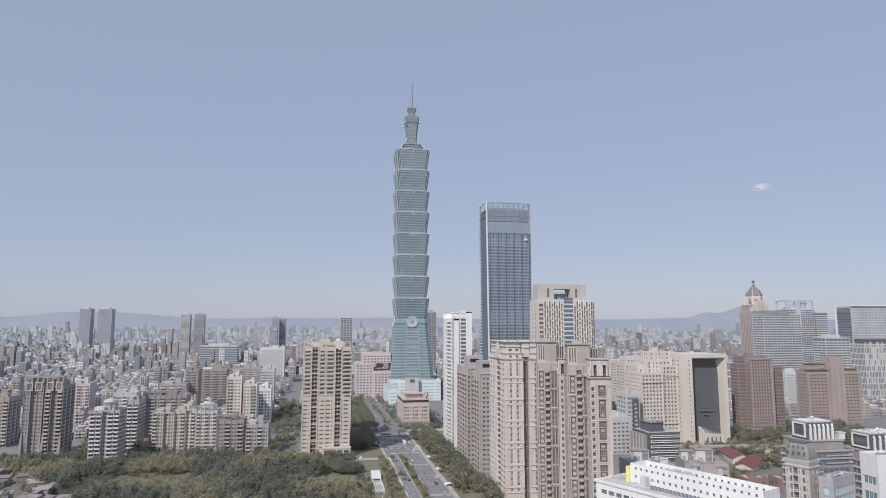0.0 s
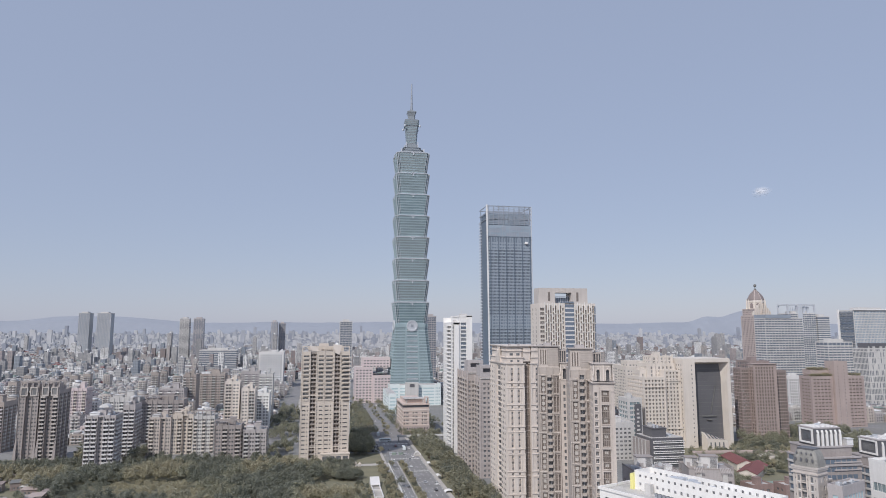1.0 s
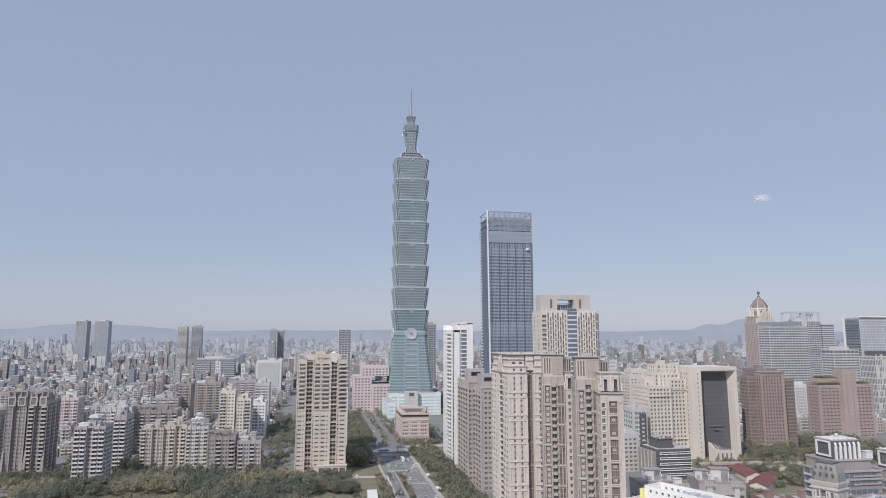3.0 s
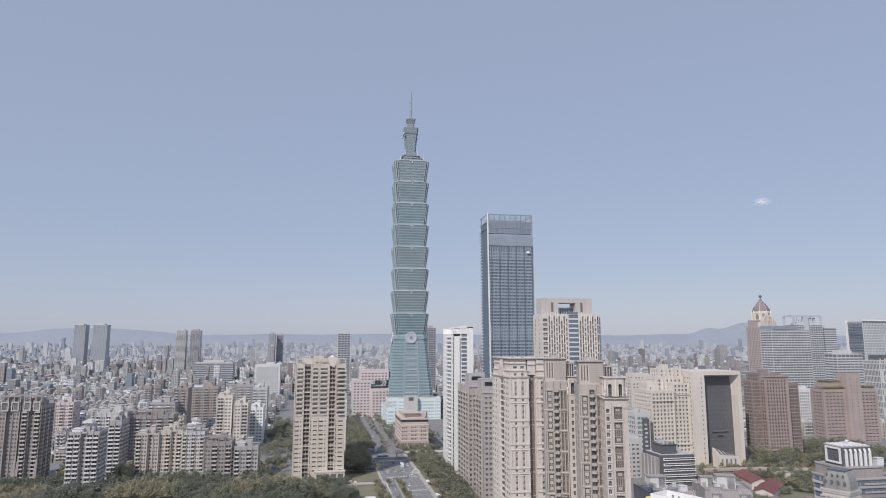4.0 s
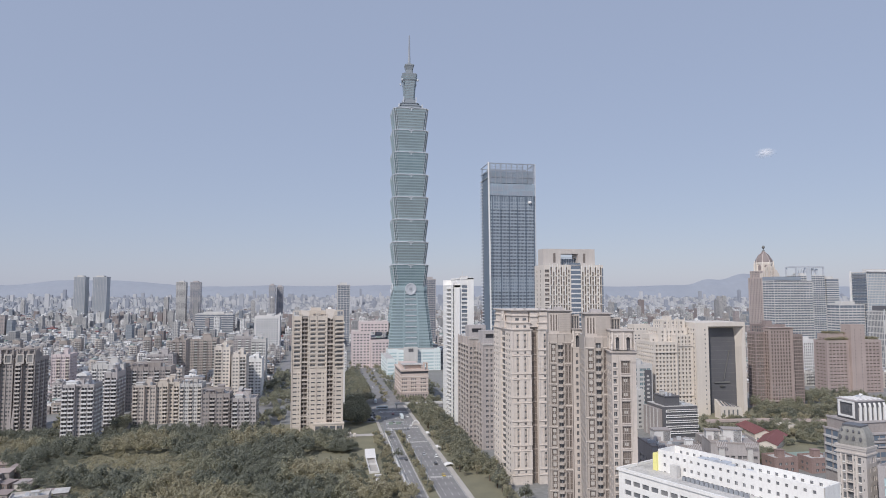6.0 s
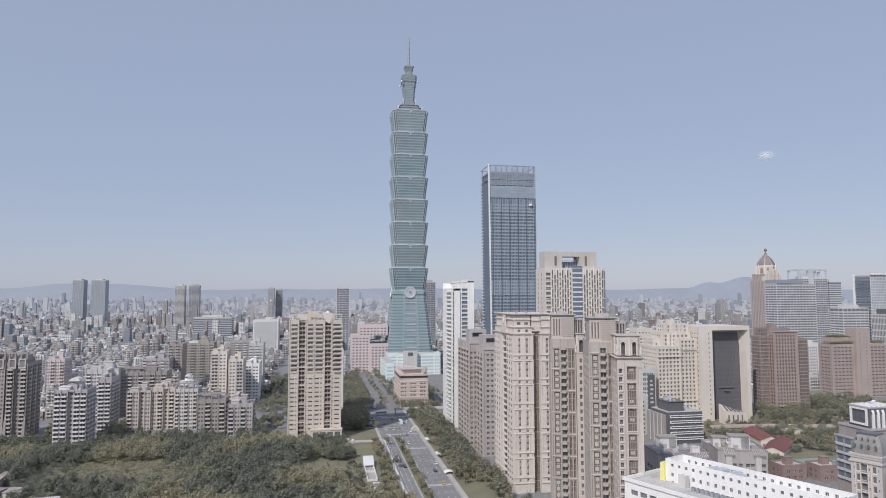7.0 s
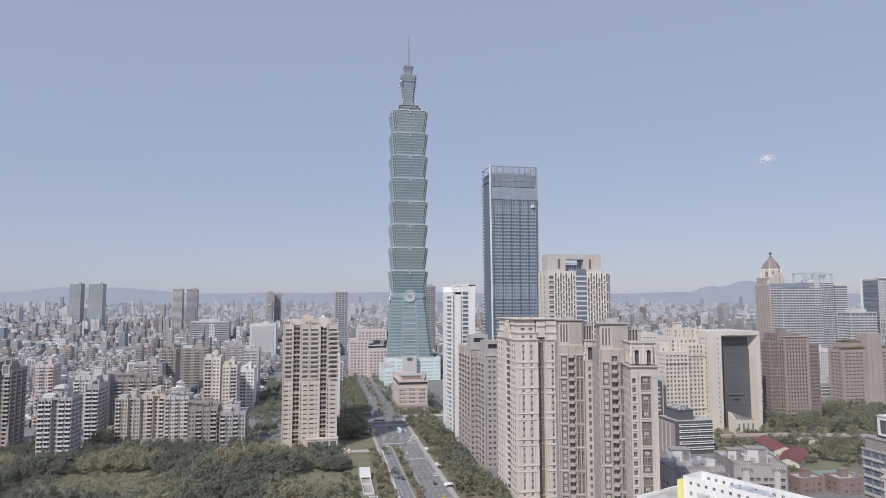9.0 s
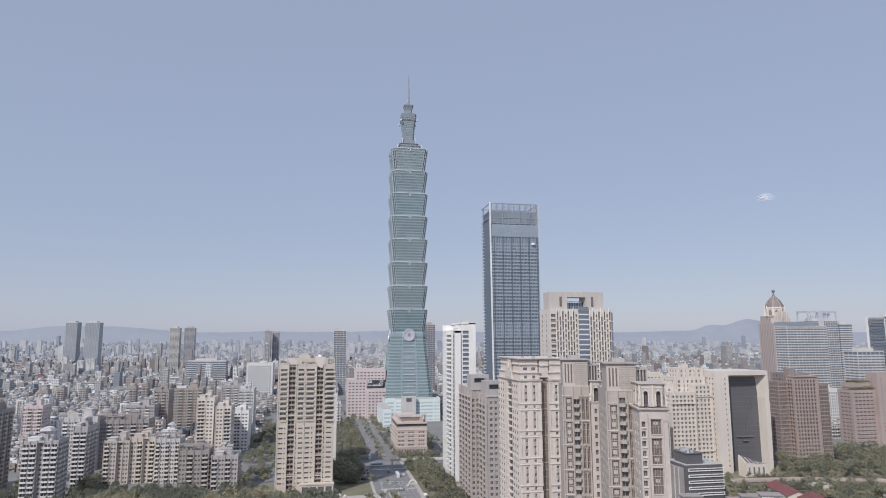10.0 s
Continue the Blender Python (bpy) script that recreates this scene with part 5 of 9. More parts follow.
# ---- towers of the business district ----
def dome_tower():
    t = thing("skyscraper", "rosy stone tower with a stepped crown and ribbed dome", "skyscraper", 808, 1115)
    w = Walls()
    for x0, x1, y0, z1 in ((0, 38, 0, 138), (4, 33, 3, 151)):
        w.wall(x0, y0, "F", x1 - x0, 0 if y0 == 0 else 138, z1, grid(x1 - x0, 3.4, 1.7), floors(0 if y0 == 0 else 138, z1, 4, 2.2), .5)
        w.wall(x0, 40, "L", 40 - y0, 0 if y0 == 0 else 138, z1, grid(40 - y0, 4.4, 2.0), floors(0 if y0 == 0 else 138, z1, 4, 2.4), .5)
        w.wall(x1, y0, "R", 40 - y0, 0 if y0 == 0 else 138, z1)
    part("wall", w.mb, ["rose_grey"], t)
    put_panes(w, t, ("pane",), 120)
    mb = MB()
    mb.box(0.2, 37.8, .2, 39.8, 137.5, 138.1)
    mb.box(4.2, 32.8, 3.2, 39.8, 150.5, 151.1)
    for k, x in enumerate((.5, 4.5, 8.5, 27, 31, 34.5)):
        mb.box(x, x + 2.6, .6, 6, 138, (145, 150, 155, 155, 150, 145)[k])
        mb.box(x + .6, x + 2.0, 1.2, 5, (145, 150, 155, 155, 150, 145)[k], (147, 152, 157.5, 157.5, 152, 147)[k])
    for k in range(5):
        mb.box(12.4 + 2.9 * k, 13.6 + 2.9 * k, 1.6, 3, 138, 160)
    pieces("parapet", mb, ["cream"], t)
    mb = MB()
    mb.turn([(15.4, 150), (15.4, 163), (16.4, 164), (16.4, 165.5), (15.6, 167.5)], 20, 20, n=8)
    drum = part("drum", mb, ["cream"], t)
    mb = MB()                                   # tall arched openings and slim pinnacles round the drum
    pins = MB()
    for k in range(8):
        a = math.tau * (k + .5) / 8
        q = lambda r, s_, z: (20 + r * math.cos(a) - s_ * math.sin(a), 20 + r * math.sin(a) + s_ * math.cos(a), z)
        arch = [(-3, 152), (3, 152), (3, 158.5), (2.2, 161), (0, 162.4), (-2.2, 161), (-3, 158.5)]
        mb.loft([[q(14, u, z) for u, z in arch], [q(14.7, u, z) for u, z in arch]])
        a = math.tau * k / 8
        foot = lambda r0, h, z: [q(r0 - h, -h, z), q(r0 + h, -h, z), q(r0 + h, h, z), q(r0 - h, h, z)]
        pins.loft([foot(16.2, 1.5, 150), foot(16.2, 1.5, 163), foot(16.2, .9, 166), foot(16.2, .3, 170)])
    part("arched_opening", mb, ["dome_brown"], drum, "dark arched opening", kind="stuff")
    pieces("pinnacle", pins, ["cream"], t)
    mb = MB()
    prof = [(16.0, 167), (15.2, 170), (13.6, 173.5), (11.4, 177.5), (8.4, 181.5), (5.0, 185), (1.8, 188.4)]
    mb.turn(prof, 20, 20, n=8)
    dome = part("dome", mb, ["dome_brown"], t, "ribbed brown pointed dome")
    mb = MB()
    for k in range(8):
        a = math.tau * k / 8
        q = lambda r, s_, z: (20 + r * math.cos(a) - s_ * math.sin(a), 20 + r * math.sin(a) + s_ * math.cos(a), z)
        for (r0, z0), (r1, z1) in zip(prof, prof[1:]):
            mb.face([q(r0 + .4, -.6, z0), q(r0 + .4, .6, z0), q(r1 + .4, .6, z1), q(r1 + .4, -.6, z1)])
    part("ribbing", mb, ["rose_grey"], dome, kind="stuff")
    mb = MB()
    mb.turn([(2.5, 186), (2.2, 190), (.6, 191), (.6, 193), (2.4, 194.5), (2.8, 196.5), (2.0, 198.5), (.3, 199.5)], 20, 20, n=12)
    part("finial", mb, ["lead"], t)


dome_tower()


def glass_slab(label, x0, x1, y0, y1, H, fh, band, glass, bandmat, faces="FLR", vert=0, crown=None):
    t = thing("office_tower", label, "office tower")
    mb = MB()
    mb.box(x0, x1, y0, y1, 0, H)
    body = part("body", mb, [glass], t)
    mb = MB()
    z = fh
    while z < H - band:
        mb.box(x0 - .3, x1 + .3, y0 - .3, y1 + .3, z, z + band)
        z += fh
    part("floor_banding", mb, [bandmat], body, kind="stuff")
    if vert:
        mb = MB()
        n = int((x1 - x0) / vert)
        for i in range(n + 1):
            x = x0 + (x1 - x0) * i / n
            mb.box(x - .3, x + .3, y0 - .6, y0 - .3, 0, H)
        n = int((y1 - y0) / vert)
        for i in range(n + 1):
            y = y0 + (y1 - y0) * i / n
            mb.box(x0 - .6, x0 - .3, y - .3, y + .3, 0, H)
        part("mullion_grid", mb, [bandmat], body, kind="stuff")
    mb = MB()
    mb.box(x0 - .4, x1 + .4, y0 - .4, y1 + .4, H, H + 1.6)
    mb.box(x0 + (x1 - x0) * .2, x1 - (x1 - x0) * .25, y0 + 6, y1 - 6, H + 1.6, H + 6)
    part("roof", mb, [bandmat], t)
    if crown:
        mb = MB()
        top = H + crown
        for y in (y0, y1 - 2.4):
            mb.box(x0 - .7, x0 + 2.6, y, y + 2.4, H, top)
            mb.box(x1 - 2.6, x1 + .7, y, y + 2.4, H, top)
            mb.box(x0 - .7, x1 + .7, y, y + 2.4, top, top + 2.6)
        for x in (x0 - .7, x1 - 1.7):
            mb.box(x, x + 2.4, y0 + 2.5, y1 - 2.5, top, top + 2.6)
        mid = (x0 + x1) / 2 - 4
        mb.box(mid - 5, mid + 5, y0 - 1.2, y0 + 6, H - 34, top + 3)
        for i in range(5):
            x = x0 + 5 + 5.4 * i
            mb.loft([[(x, y0 + 9, H), (x + .9, y0 + 9, H), (x + .9, y0 + 10, H), (x, y0 + 10, H)], [(x + 4, y0 + 9, top), (x + 4.9, y0 + 9, top), (x + 4.9, y0 + 10, top), (x + 4, y0 + 10, top)]])
        mb.box(mid + 11, mid + 15, y0 + 4, y0 + 8, H, top - 2)
        mb.box(mid + 20, mid + 24, y0 + 4, y0 + 8, H, top - 2)
        part("crown_frame", mb, ["metal_pale"], t)
    return t


blue_slab = glass_slab("blue glass office slab with pale floor bands", 761, 835, 1022, 1050, 129, 4.2, 1.9, "slate_glass", "grey_lite", vert=6)
mb = MB()
mb.box(761, 812, 1021, 1051, 130.7, 137)
part("cap_storey", mb, ["slate_panel"], blue_slab, "dark blue cap storey")
glass_slab("pale glass tower with an open crown", 909, 971, 1150, 1180, 142, 4.2, 1.3, "slate_glass", "grey_lite", vert=5, crown=17)
glass_slab("grey glass office tower", 975, 1002, 1150, 1180, 136, 4.2, 2.0, "slate_glass", "grey_lite")
framed = glass_slab("dark framed glass tower with a pale face", 828, 905, 900, 930, 140, 4.0, 1.2, "sky_glass", "grey_lite", vert=2.6)
mb = MB()
mb.box(825.2, 827.1, 928.4, 931, 0, 143)
mb.box(826.4, 906, 897.4, 899.2, 141.8, 143.6)
pieces("edge_fin", mb, ["white"], framed, "white edge fin")
mb = MB()
for i in range(32):
    mb.box(826.7, 827.3, 900.5, 927.5, 6 + 4.2 * i, 8.6 + 4.2 * i)
pieces("side_pane", mb, ["pane_blue"], framed, "dark side glazing")
gridded = glass_slab("pale grey gridded office block with dark slot windows", 716, 770, 760, 785, 84, 8.0, 1.6, "pane_blue", "grey_lite", vert=2.2)
mb = MB()
rg = random.Random(3)
for i in range(10):
    for k in range(24):
        if rg.random() < .45:
            mb.box(716.5 + 2.2 * k, 718.3 + 2.2 * k, 759.5, 759.69, 9.7 + 8 * i - 8 * (i > 9), 15.9 + 8 * i - 8 * (i > 9))
part("cladding", mb, ["grey_lite"], gridded, kind="stuff")
mb = MB()
mb.box(722, 768, 762, 783, 85.7, 92)
part("roof_plant", mb, ["dark"], gridded)
glass_slab("grey glass mid-rise office", 782, 826, 905, 930, 90, 4.0, 2.0, "slate_glass", "grey_lite", vert=7)
glass_slab("dark slab tower behind the glass tower", 205, 224, 1300, 1330, 136, 3.6, 1.0, "slate_glass", "grey", vert=4)
glass_slab("dark glass tower with pale ribs far off", 35, 60, 1400, 1430, 126, 3.6, 0.8, "slate_glass", "grey_lite", vert=6)
for xa, xb in ((-872, -836), (-810, -764)):
    glass_slab("tall grey twin tower far off", xa, xb, 2550, 2590, 170, 3.6, .6, "slate_panel", "grey_lite", vert=5)
glass_slab("pale high-rise with a dark cap", -473, -444, 2300, 2330, 147, 3.6, 1.8, "pane", "grey_lite", vert=7)
glass_slab("dark high-rise far off", -429, -398, 2300, 2330, 147, 3.6, 1.4, "slate_glass", "grey", vert=7)
glass_slab("dark high-rise far off", -168, -150, 2200, 2230, 136, 3.6, 1.4, "slate_panel", "grey", vert=6)
glass_slab("grey high-rise far off", -146, -126, 2230, 2260, 132, 3.6, 1.4, "slate_glass", "grey", vert=6)
glass_slab("office slab with greenish window bands and white edges", -300, -212, 1700, 1740, 59, 4.4, 1.5, "slate_glass", "grey_lite")
t = thing("office_building", "pale blue-white office building with a window grid", "office building")
block(t, -120, -74, 1300, 1340, 0, 66, "pale_tile", 4.2, 4.6, 2.6, 2.2, faces="FR", pane="pane_blue", limit=120)

# ---- mall podium, pink blocks ----
t = thing("shopping_mall", "pale turquoise glass shopping mall at the tower's foot", "mall")
w = Walls()
w.wall(97, 955, "F", 14, 0, 31, [(2.5, 12)], floors(0, 30, 4.4, 2.2, 1.4), .3)
w.wall(111, 955, "F", 52, 0, 29.5, [(1, 17), (18.5, 33.5), (35, 51)], floors(0, 29, 4.4, 2.0, 1.4), .3)
w.wall(163, 955, "F", 9, 0, 31, grid(9, 2.6, 1.6), floors(0, 30, 4.4, 2.2, 1.4), .3)
w.wall(97, 985, "L", 30, 0, 31, grid(30, 6, 4), floors(0, 30, 4.4, 2.2, 1.4), .3)
w.wall(172, 955, "R", 30, 0, 31)
w.wall(87, 868, "F", 10, 0, 26, [(1.2, 8.8)], floors(0, 25, 4.4, 2.2, 1.2), .3)
w.wall(87, 954, "L", 86, 0, 26, grid(86, 8, 5.5), floors(0, 25, 4.4, 2.2, 1.2), .3)
w.wall(97, 868, "R", 86, 0, 26)
part("wall", w.mb, ["mall_wall"], t)
put_panes(w, t, ("mall_glass",), 300)
mb = MB()
mb.box(97.2, 171.8, 955.2, 985, 28.8, 29.3), mb.box(87.2, 96.8, 868.2, 954, 25.4, 25.9)
part("roof", mb, ["roof"], t)
mb = MB()
mb.box(119, 138, 948, 954.9, 0, 33.5)
part("entrance_tower", mb, ["grey_lite"], t, "grey stone entrance tower")
mb = MB()
mb.box(125, 132, 947.7, 947.99, 27, 31.5)
part("sign_panel", mb, ["dark"], t)


def pink_block():
    """Corner office block: strip windows between pale bands over a rusticated foot, with a set-back dark attic."""
    t = thing("office_building", "sandy pink stone office block with strip windows and set-back attic", "office building", 84.2, 690)
    W, D = 27.6, 58
    strips = [(11, 12.5), (14.6, 16.1), (18.4, 19.9), (22.1, 23.6)]
    w = Walls()
    w.wall(0, 0, "F", W, 0, 28.2, [(1, 6), (10.2, 15.4), (19.9, 25.2)], strips, .7)
    w.wall(0, D, "L", D, 0, 28.2, grid(D, 7, 4.6), strips, .5)
    w.wall(W, 0, "R", D, 0, 31), w.wall(W, D, "B", W, 0, 31)
    part("wall", w.mb, ["pink_sand"], t)
    put_panes(w, t, ("pane",), 120)
    mb = MB()
    for za, zb in strips:
        for a, b in ((1, 6), (10.2, 15.4), (19.9, 25.2)):
            for k in (1, 2):
                mb.box(a + (b - a) * k / 3 - .25, a + (b - a) * k / 3 + .25, .2, .66, za, zb)
        mb.box(-.25, W + .25, -.25, -.01, za - .8, za - .35)
        mb.box(-.25, -.01, 0, D, za - .8, za - .35)
    mb.box(-.4, W + .4, -.4, -.01, 25, 26), mb.box(-.4, -.01, 0, D, 25, 26)
    pieces("string_course", mb, ["tan_lite"], t)
    w = Walls()
    w.wall(-.6, -.6, "F", W + 1.2, 0, 9.6, grid(W + 1.2, 2.6, 1.3), [(1.2, 3.6), (5.6, 7.8)], .5)
    w.wall(-.6, D, "L", D + .6, 0, 9.6, grid(D, 3, 1.4), [(1.2, 3.6), (5.6, 7.8)], .4)
    w.mb.face([(-.6, -.6, 9.6), (W + .6, -.6, 9.6), (W + .6, 0, 9.6), (-.6, 0, 9.6)])
    foot = part("foot", w.mb, ["rose_grey"], t)
    put_panes(w, foot, ("pane",), 60)
    mb = MB()
    mb.box(.5, W - .5, .8, D, 28.2, 30.6)
    part("attic_glazing", mb, ["dark"], t, "dark recessed attic windows")
    mb = MB()
    mb.box(-.5, W + .5, -.5, D, 30.6, 32), mb.box(3, W - 6, 8, D - 6, 32, 35.5)
    part("roof", mb, ["pink_sand"], t)
    mb = MB()
    mb.box(2, W - 3, 5, 20, 36.2, 36.9), mb.box(4, 5, 6, 7, 32, 36.2), mb.box(W - 6, W - 5, 6, 7, 32, 36.2), mb.box(12, 18, 8.5, 14, 35.5, 36.2)
    part("canopy", mb, ["roof"], t)
    mb = MB()
    for x in (W - 4.5, W - 1.5):
        mb.box(x, x + 1, .2, 6, 32, 38)
    mb.box(W - 4.5, W - .5, .2, 6, 38, 38.9)
    part("roof_arch", mb, ["pink_sand"], t)


pink_block()


def footbridge():
    """Pale footbridge over the side of the crossing, on two piers."""
    t = thing("footbridge", "pale concrete footbridge with solid parapets over the side street", "footbridge", 86, 650)
    mb = MB()
    mb.box(-12, 36, 0, 3.4, 4.6, 5.2), mb.box(-12, 36, 0, .25, 5.2, 6.3), mb.box(-12, 36, 3.15, 3.4, 5.2, 6.3)
    part("deck", mb, ["grey_lite"], t)
    mb = MB()
    for x in (-11, 4, 20, 34):
        mb.box(x, x + 1, 1.2, 2.2, 0, 4.6)
    pieces("pier", mb, ["roof"], t)


footbridge()
t = thing("office_building", "pink terraced hall building", "office building")
block(t, 49, 76, 1006, 1050, 0, 52, "pink", 4.2, 5.0, 2.8, 1.8, faces="FL", limit=150, hut=False, seed=2)
block(t, 76.2, 104, 1000, 1044, 0, 40, "pink", 4.2, 5.0, 2.8, 1.8, faces="F", limit=60, hut=False, seed=5)
block(t, 60, 103, 1012, 1045, 52, 66, "pink", 4.2, 5.0, 2.8, 1.8, faces="FL", limit=60, hut=False, seed=2)

t = thing("office_building", "wide cream office building with even window rows", "office building")
block(t, 369, 410, 760, 785, 0, 64, "cream", 3.8, 4.2, 2.2, 1.5, faces="FL", limit=120, seed=41, hut=False, bands=(19, .8))
block(t, 373, 394, 764, 782, 64.1, 70, "cream", 3.8, 4.2, 2.2, 1.5, faces="FL", limit=20, hut=False)
t = thing("office_building", "cream mid-rise behind the wide office block", "office building")
block(t, 408, 456, 862, 890, 0, 60, "cream", 3.8, 4.2, 2.4, 1.6, faces="FL", limit=80, seed=42)
t = thing("office_building", "pale tiled office block with dark windows", "office building")
block(t, 440, 490, 790, 820, 0, 44, "grey_lite", 3.8, 4.2, 2.4, 1.6, faces="FL", limit=80, seed=43)

# ---- apartment blocks ----
def apartment(label, x0, x1, y0, y1, H, wall="grey", bal="white", fh=3.1, bay=4.6, faces="FR", limit=60, seed=0, split=False, wide=.62, barrel=False, pergola=False):
    """A block of flats: stacks of balconies and of flat windows between piers, huts and tanks on the roof."""
    rnd = random.Random(seed)
    t = thing("apartment_building", label, "apartment building", x0, y0, group="apartment blocks of the quarter")
    W, D = x1 - x0, y1 - y0
    w = Walls()
    near = y0 < 660
    n = max(2, round(W / bay))
    step = W / n
    kinds = [("bal" if (k + seed) % 2 == 0 or wide > .8 else "flat") for k in range(n)]
    slot = n // 2 if split else None
    if slot is not None:
        kinds[slot] = "slot"
    far = MB()
    rows = floors(0, H, fh, 2.0, .6)
    small = floors(0, H, fh, 1.4, 1.0)
    me = balcony_mesh(step * max(wide, .74), 1.3, "F", bal)
    for k, kind in enumerate(kinds):
        u = k * step
        if kind == "bal":
            w.wall(u, 0, "F", step, 0, H, [(step * .14, step * .46), (step * .54, step * .86)], rows, 1.3)
            for i in range(1, int(H / fh)):
                if near:
                    ob = part("balcony", me, None, t)
                    ob.location = (u + step / 2, -.01, i * fh)
                else:
                    far.box(u + step * .1, u + step * .9, -1.3, -.01, i * fh - .15, i * fh + .05)
                    far.box(u + step * .1, u + step * .9, -1.3, -1.15, i * fh + .05, i * fh + 1.1)
        elif kind == "flat":
            w.wall(u, 0, "F", step, 0, H, [(step * .16, step * .42), (step * .58, step * .84)], small, .35)
        else:
            w.wall(u, 1.8, "F", step, 0, H, [(step * .3, step * .7)], small, .3)
            w.wall(u, 1.8, "R", .01, 0, H)
            w.mb.box(u - .3, u, 0.01, 1.8, 0, H)
            w.mb.box(u + step, u + step + .3, 0.01, 1.8, 0, H)
    if "R" in faces:
        third = D / 3
        w.wall(W, 0, "R", D, 0, H, [(q + third * a, q + third * b) for q in (0, third, 2 * third) for a, b in ((.14, .4), (.58, .84))], rows, .9)
    else:
        w.wall(W, 0, "R", D, 0, H)
    w.wall(0, D, "L", D, 0, H, grid(D, 3.4, 1.5) if "L" in faces else (), rows, .8)
    w.wall(W, D, "B", W, 0, H)
    part("wall", w.mb, [wall], t)
    put_panes(w, t, ("pane",), limit)
    if far.f:
        part("balcony_banding", far, [bal], t, kind="stuff")
    elif "R" in faces:
        me = balcony_mesh(3.0, 1.2, "R", bal)
        for y in (D * .5,) if D < 14 else (D / 6, D * .5, D * 5 / 6):
            for i in range(1, int(H / fh)):
                ob = part("balcony", me, None, t)
                ob.location = (W + .01, y, i * fh)
    mb = MB()
    for k in range(n + 1):
        mb.box(k * step - .22, k * step + .22, -.5, -.01, 0, H + (.9 if k % 2 else 1.8))
    pieces("pier", mb, [wall], t)
    roof_parts(t, 0, W, 0, D, H, wall, 1.3, True, seed)
    mb = MB()
    mb.box(W * .1, W * .42, 1.5, D * .5, H, H + 3)
    mb.box(W * .08, W * .44, 1.2, D * .52, H + 3, H + 3.25)
    part("roof_shed", mb, [rnd.choice(["sheet", wall, "grey_lite"])], t)
    mb = MB()
    mb.box(W * .5, W * .72, D * .4, D * .72, H, H + 6.2)
    mb.box(W * .48, W * .74, D * .38, D * .74, H + 6.2, H + 6.6)
    part("lift_house", mb, [wall], t)
    if barrel:
        mb = MB()
        arc = [(W * .5 + W * .17 * math.cos(math.pi * k / 8), H + 6.6 + W * .12 * math.sin(math.pi * k / 8)) for k in range(9)]
        mb.loft([[(x, D * .3, z) for x, z in arc][::-1], [(x, D * .7, z) for x, z in arc][::-1]])
        part("barrel_roof", mb, ["pale_tile"], t, "pale rounded barrel roof")
    if pergola:
        mb = MB()
        for k in range(n + 1):
            mb.box(k * step - .3, k * step + .3, -.4, .2, H + 1.2, H + 5)
        mb.box(-.5, W + .5, -.6, .4, H + 5, H + 5.7), mb.box(-.5, W + .5, 4, 4.6, H + 5, H + 5.7)
        for k in range(int(W / 1.5)):
            mb.box(1.5 * k, 1.5 * k + .4, .41, 3.99, H + 5.1, H + 5.5)
        part("pergola", mb, ["umber"], t, "dark roof pergola")
    if near:
        clutter(t, 1, W - 4, 1, D - 3, H + .05, 5, seed)
    return t


def flared_tower(x0, x1, y0, y1, H, seed):
    """Brownish tower with a framed crown and buttressed foot."""
    t = apartment("tall brown-grey apartment tower with framed crown beside woods", x0, x1, y0, y1, H - 5, "umber", "greige", 3.1, 4.7, "FR", 60, seed, split=True)
    W, D = x1 - x0, y1 - y0
    mb = MB()
    for x in (0.2, W * .32, W * .62, W - 1.2):
        mb.box(x, x + 1.0, .2, 1.2, H - 5, H + 3)
    mb.box(0, W, 0, 1.3, H + 3, H + 4.2)
    part("crown_frame", mb, ["umber"], t)
    mb = MB()
    for x in (0.2, W * .32, W * .62, W - 1.2):
        mb.box(x, x + 1.0, D * .5, D * .5 + 1, H - 5, H + 3)
    mb.box(0, W, D * .5, D * .5 + 1.3, H + 3, H + 4.2)
    part("crown_frame", mb, ["umber"], t)
    mb = MB()
    mb.box(2, W - 2, 2, D * .5 - 1, H - 5, H + 1.5)
    mb.turn([(W * .24, H + 1.5), (W * .24, H + 3), (W * .18, H + 5), (.2, H + 6)], W / 2, D * .25, n=14)
    part("crown_house", mb, ["umber"], t)
    for xa in (W * .06, W * .56):
        mb = MB()
        xb = xa + W * .38
        mb.box(xa, xb, -.9, -.3, H - 1.6, H - .6)
        mb.box(xa, xb, -.9, -.3, H - 8, H - 7)
        mb.box(xa, xa + .8, -.9, -.3, H - 7, H - 1.6)
        mb.box(xb - .8, xb, -.9, -.3, H - 7, H - 1.6)
        part("portal_frame", mb, ["greige"], t)
        mb = MB()
        mb.box(xa + .8, xb - .8, -.45, -.3, H - 7, H - 1.6)
        part("pane", mb, ["pane"], t)
    mb = MB()
    for x in (-.2, W - .8):
        mb.loft([[(x - .8, -3.2, 0), (x + 1.8, -3.2, 0), (x + 1.8, 0, 0), (x - .8, 0, 0)], [(x, -.4, 20), (x + 1, -.4, 20), (x + 1, 0, 20), (x, 0, 20)]])
    pieces("buttress", mb, ["umber"], t)


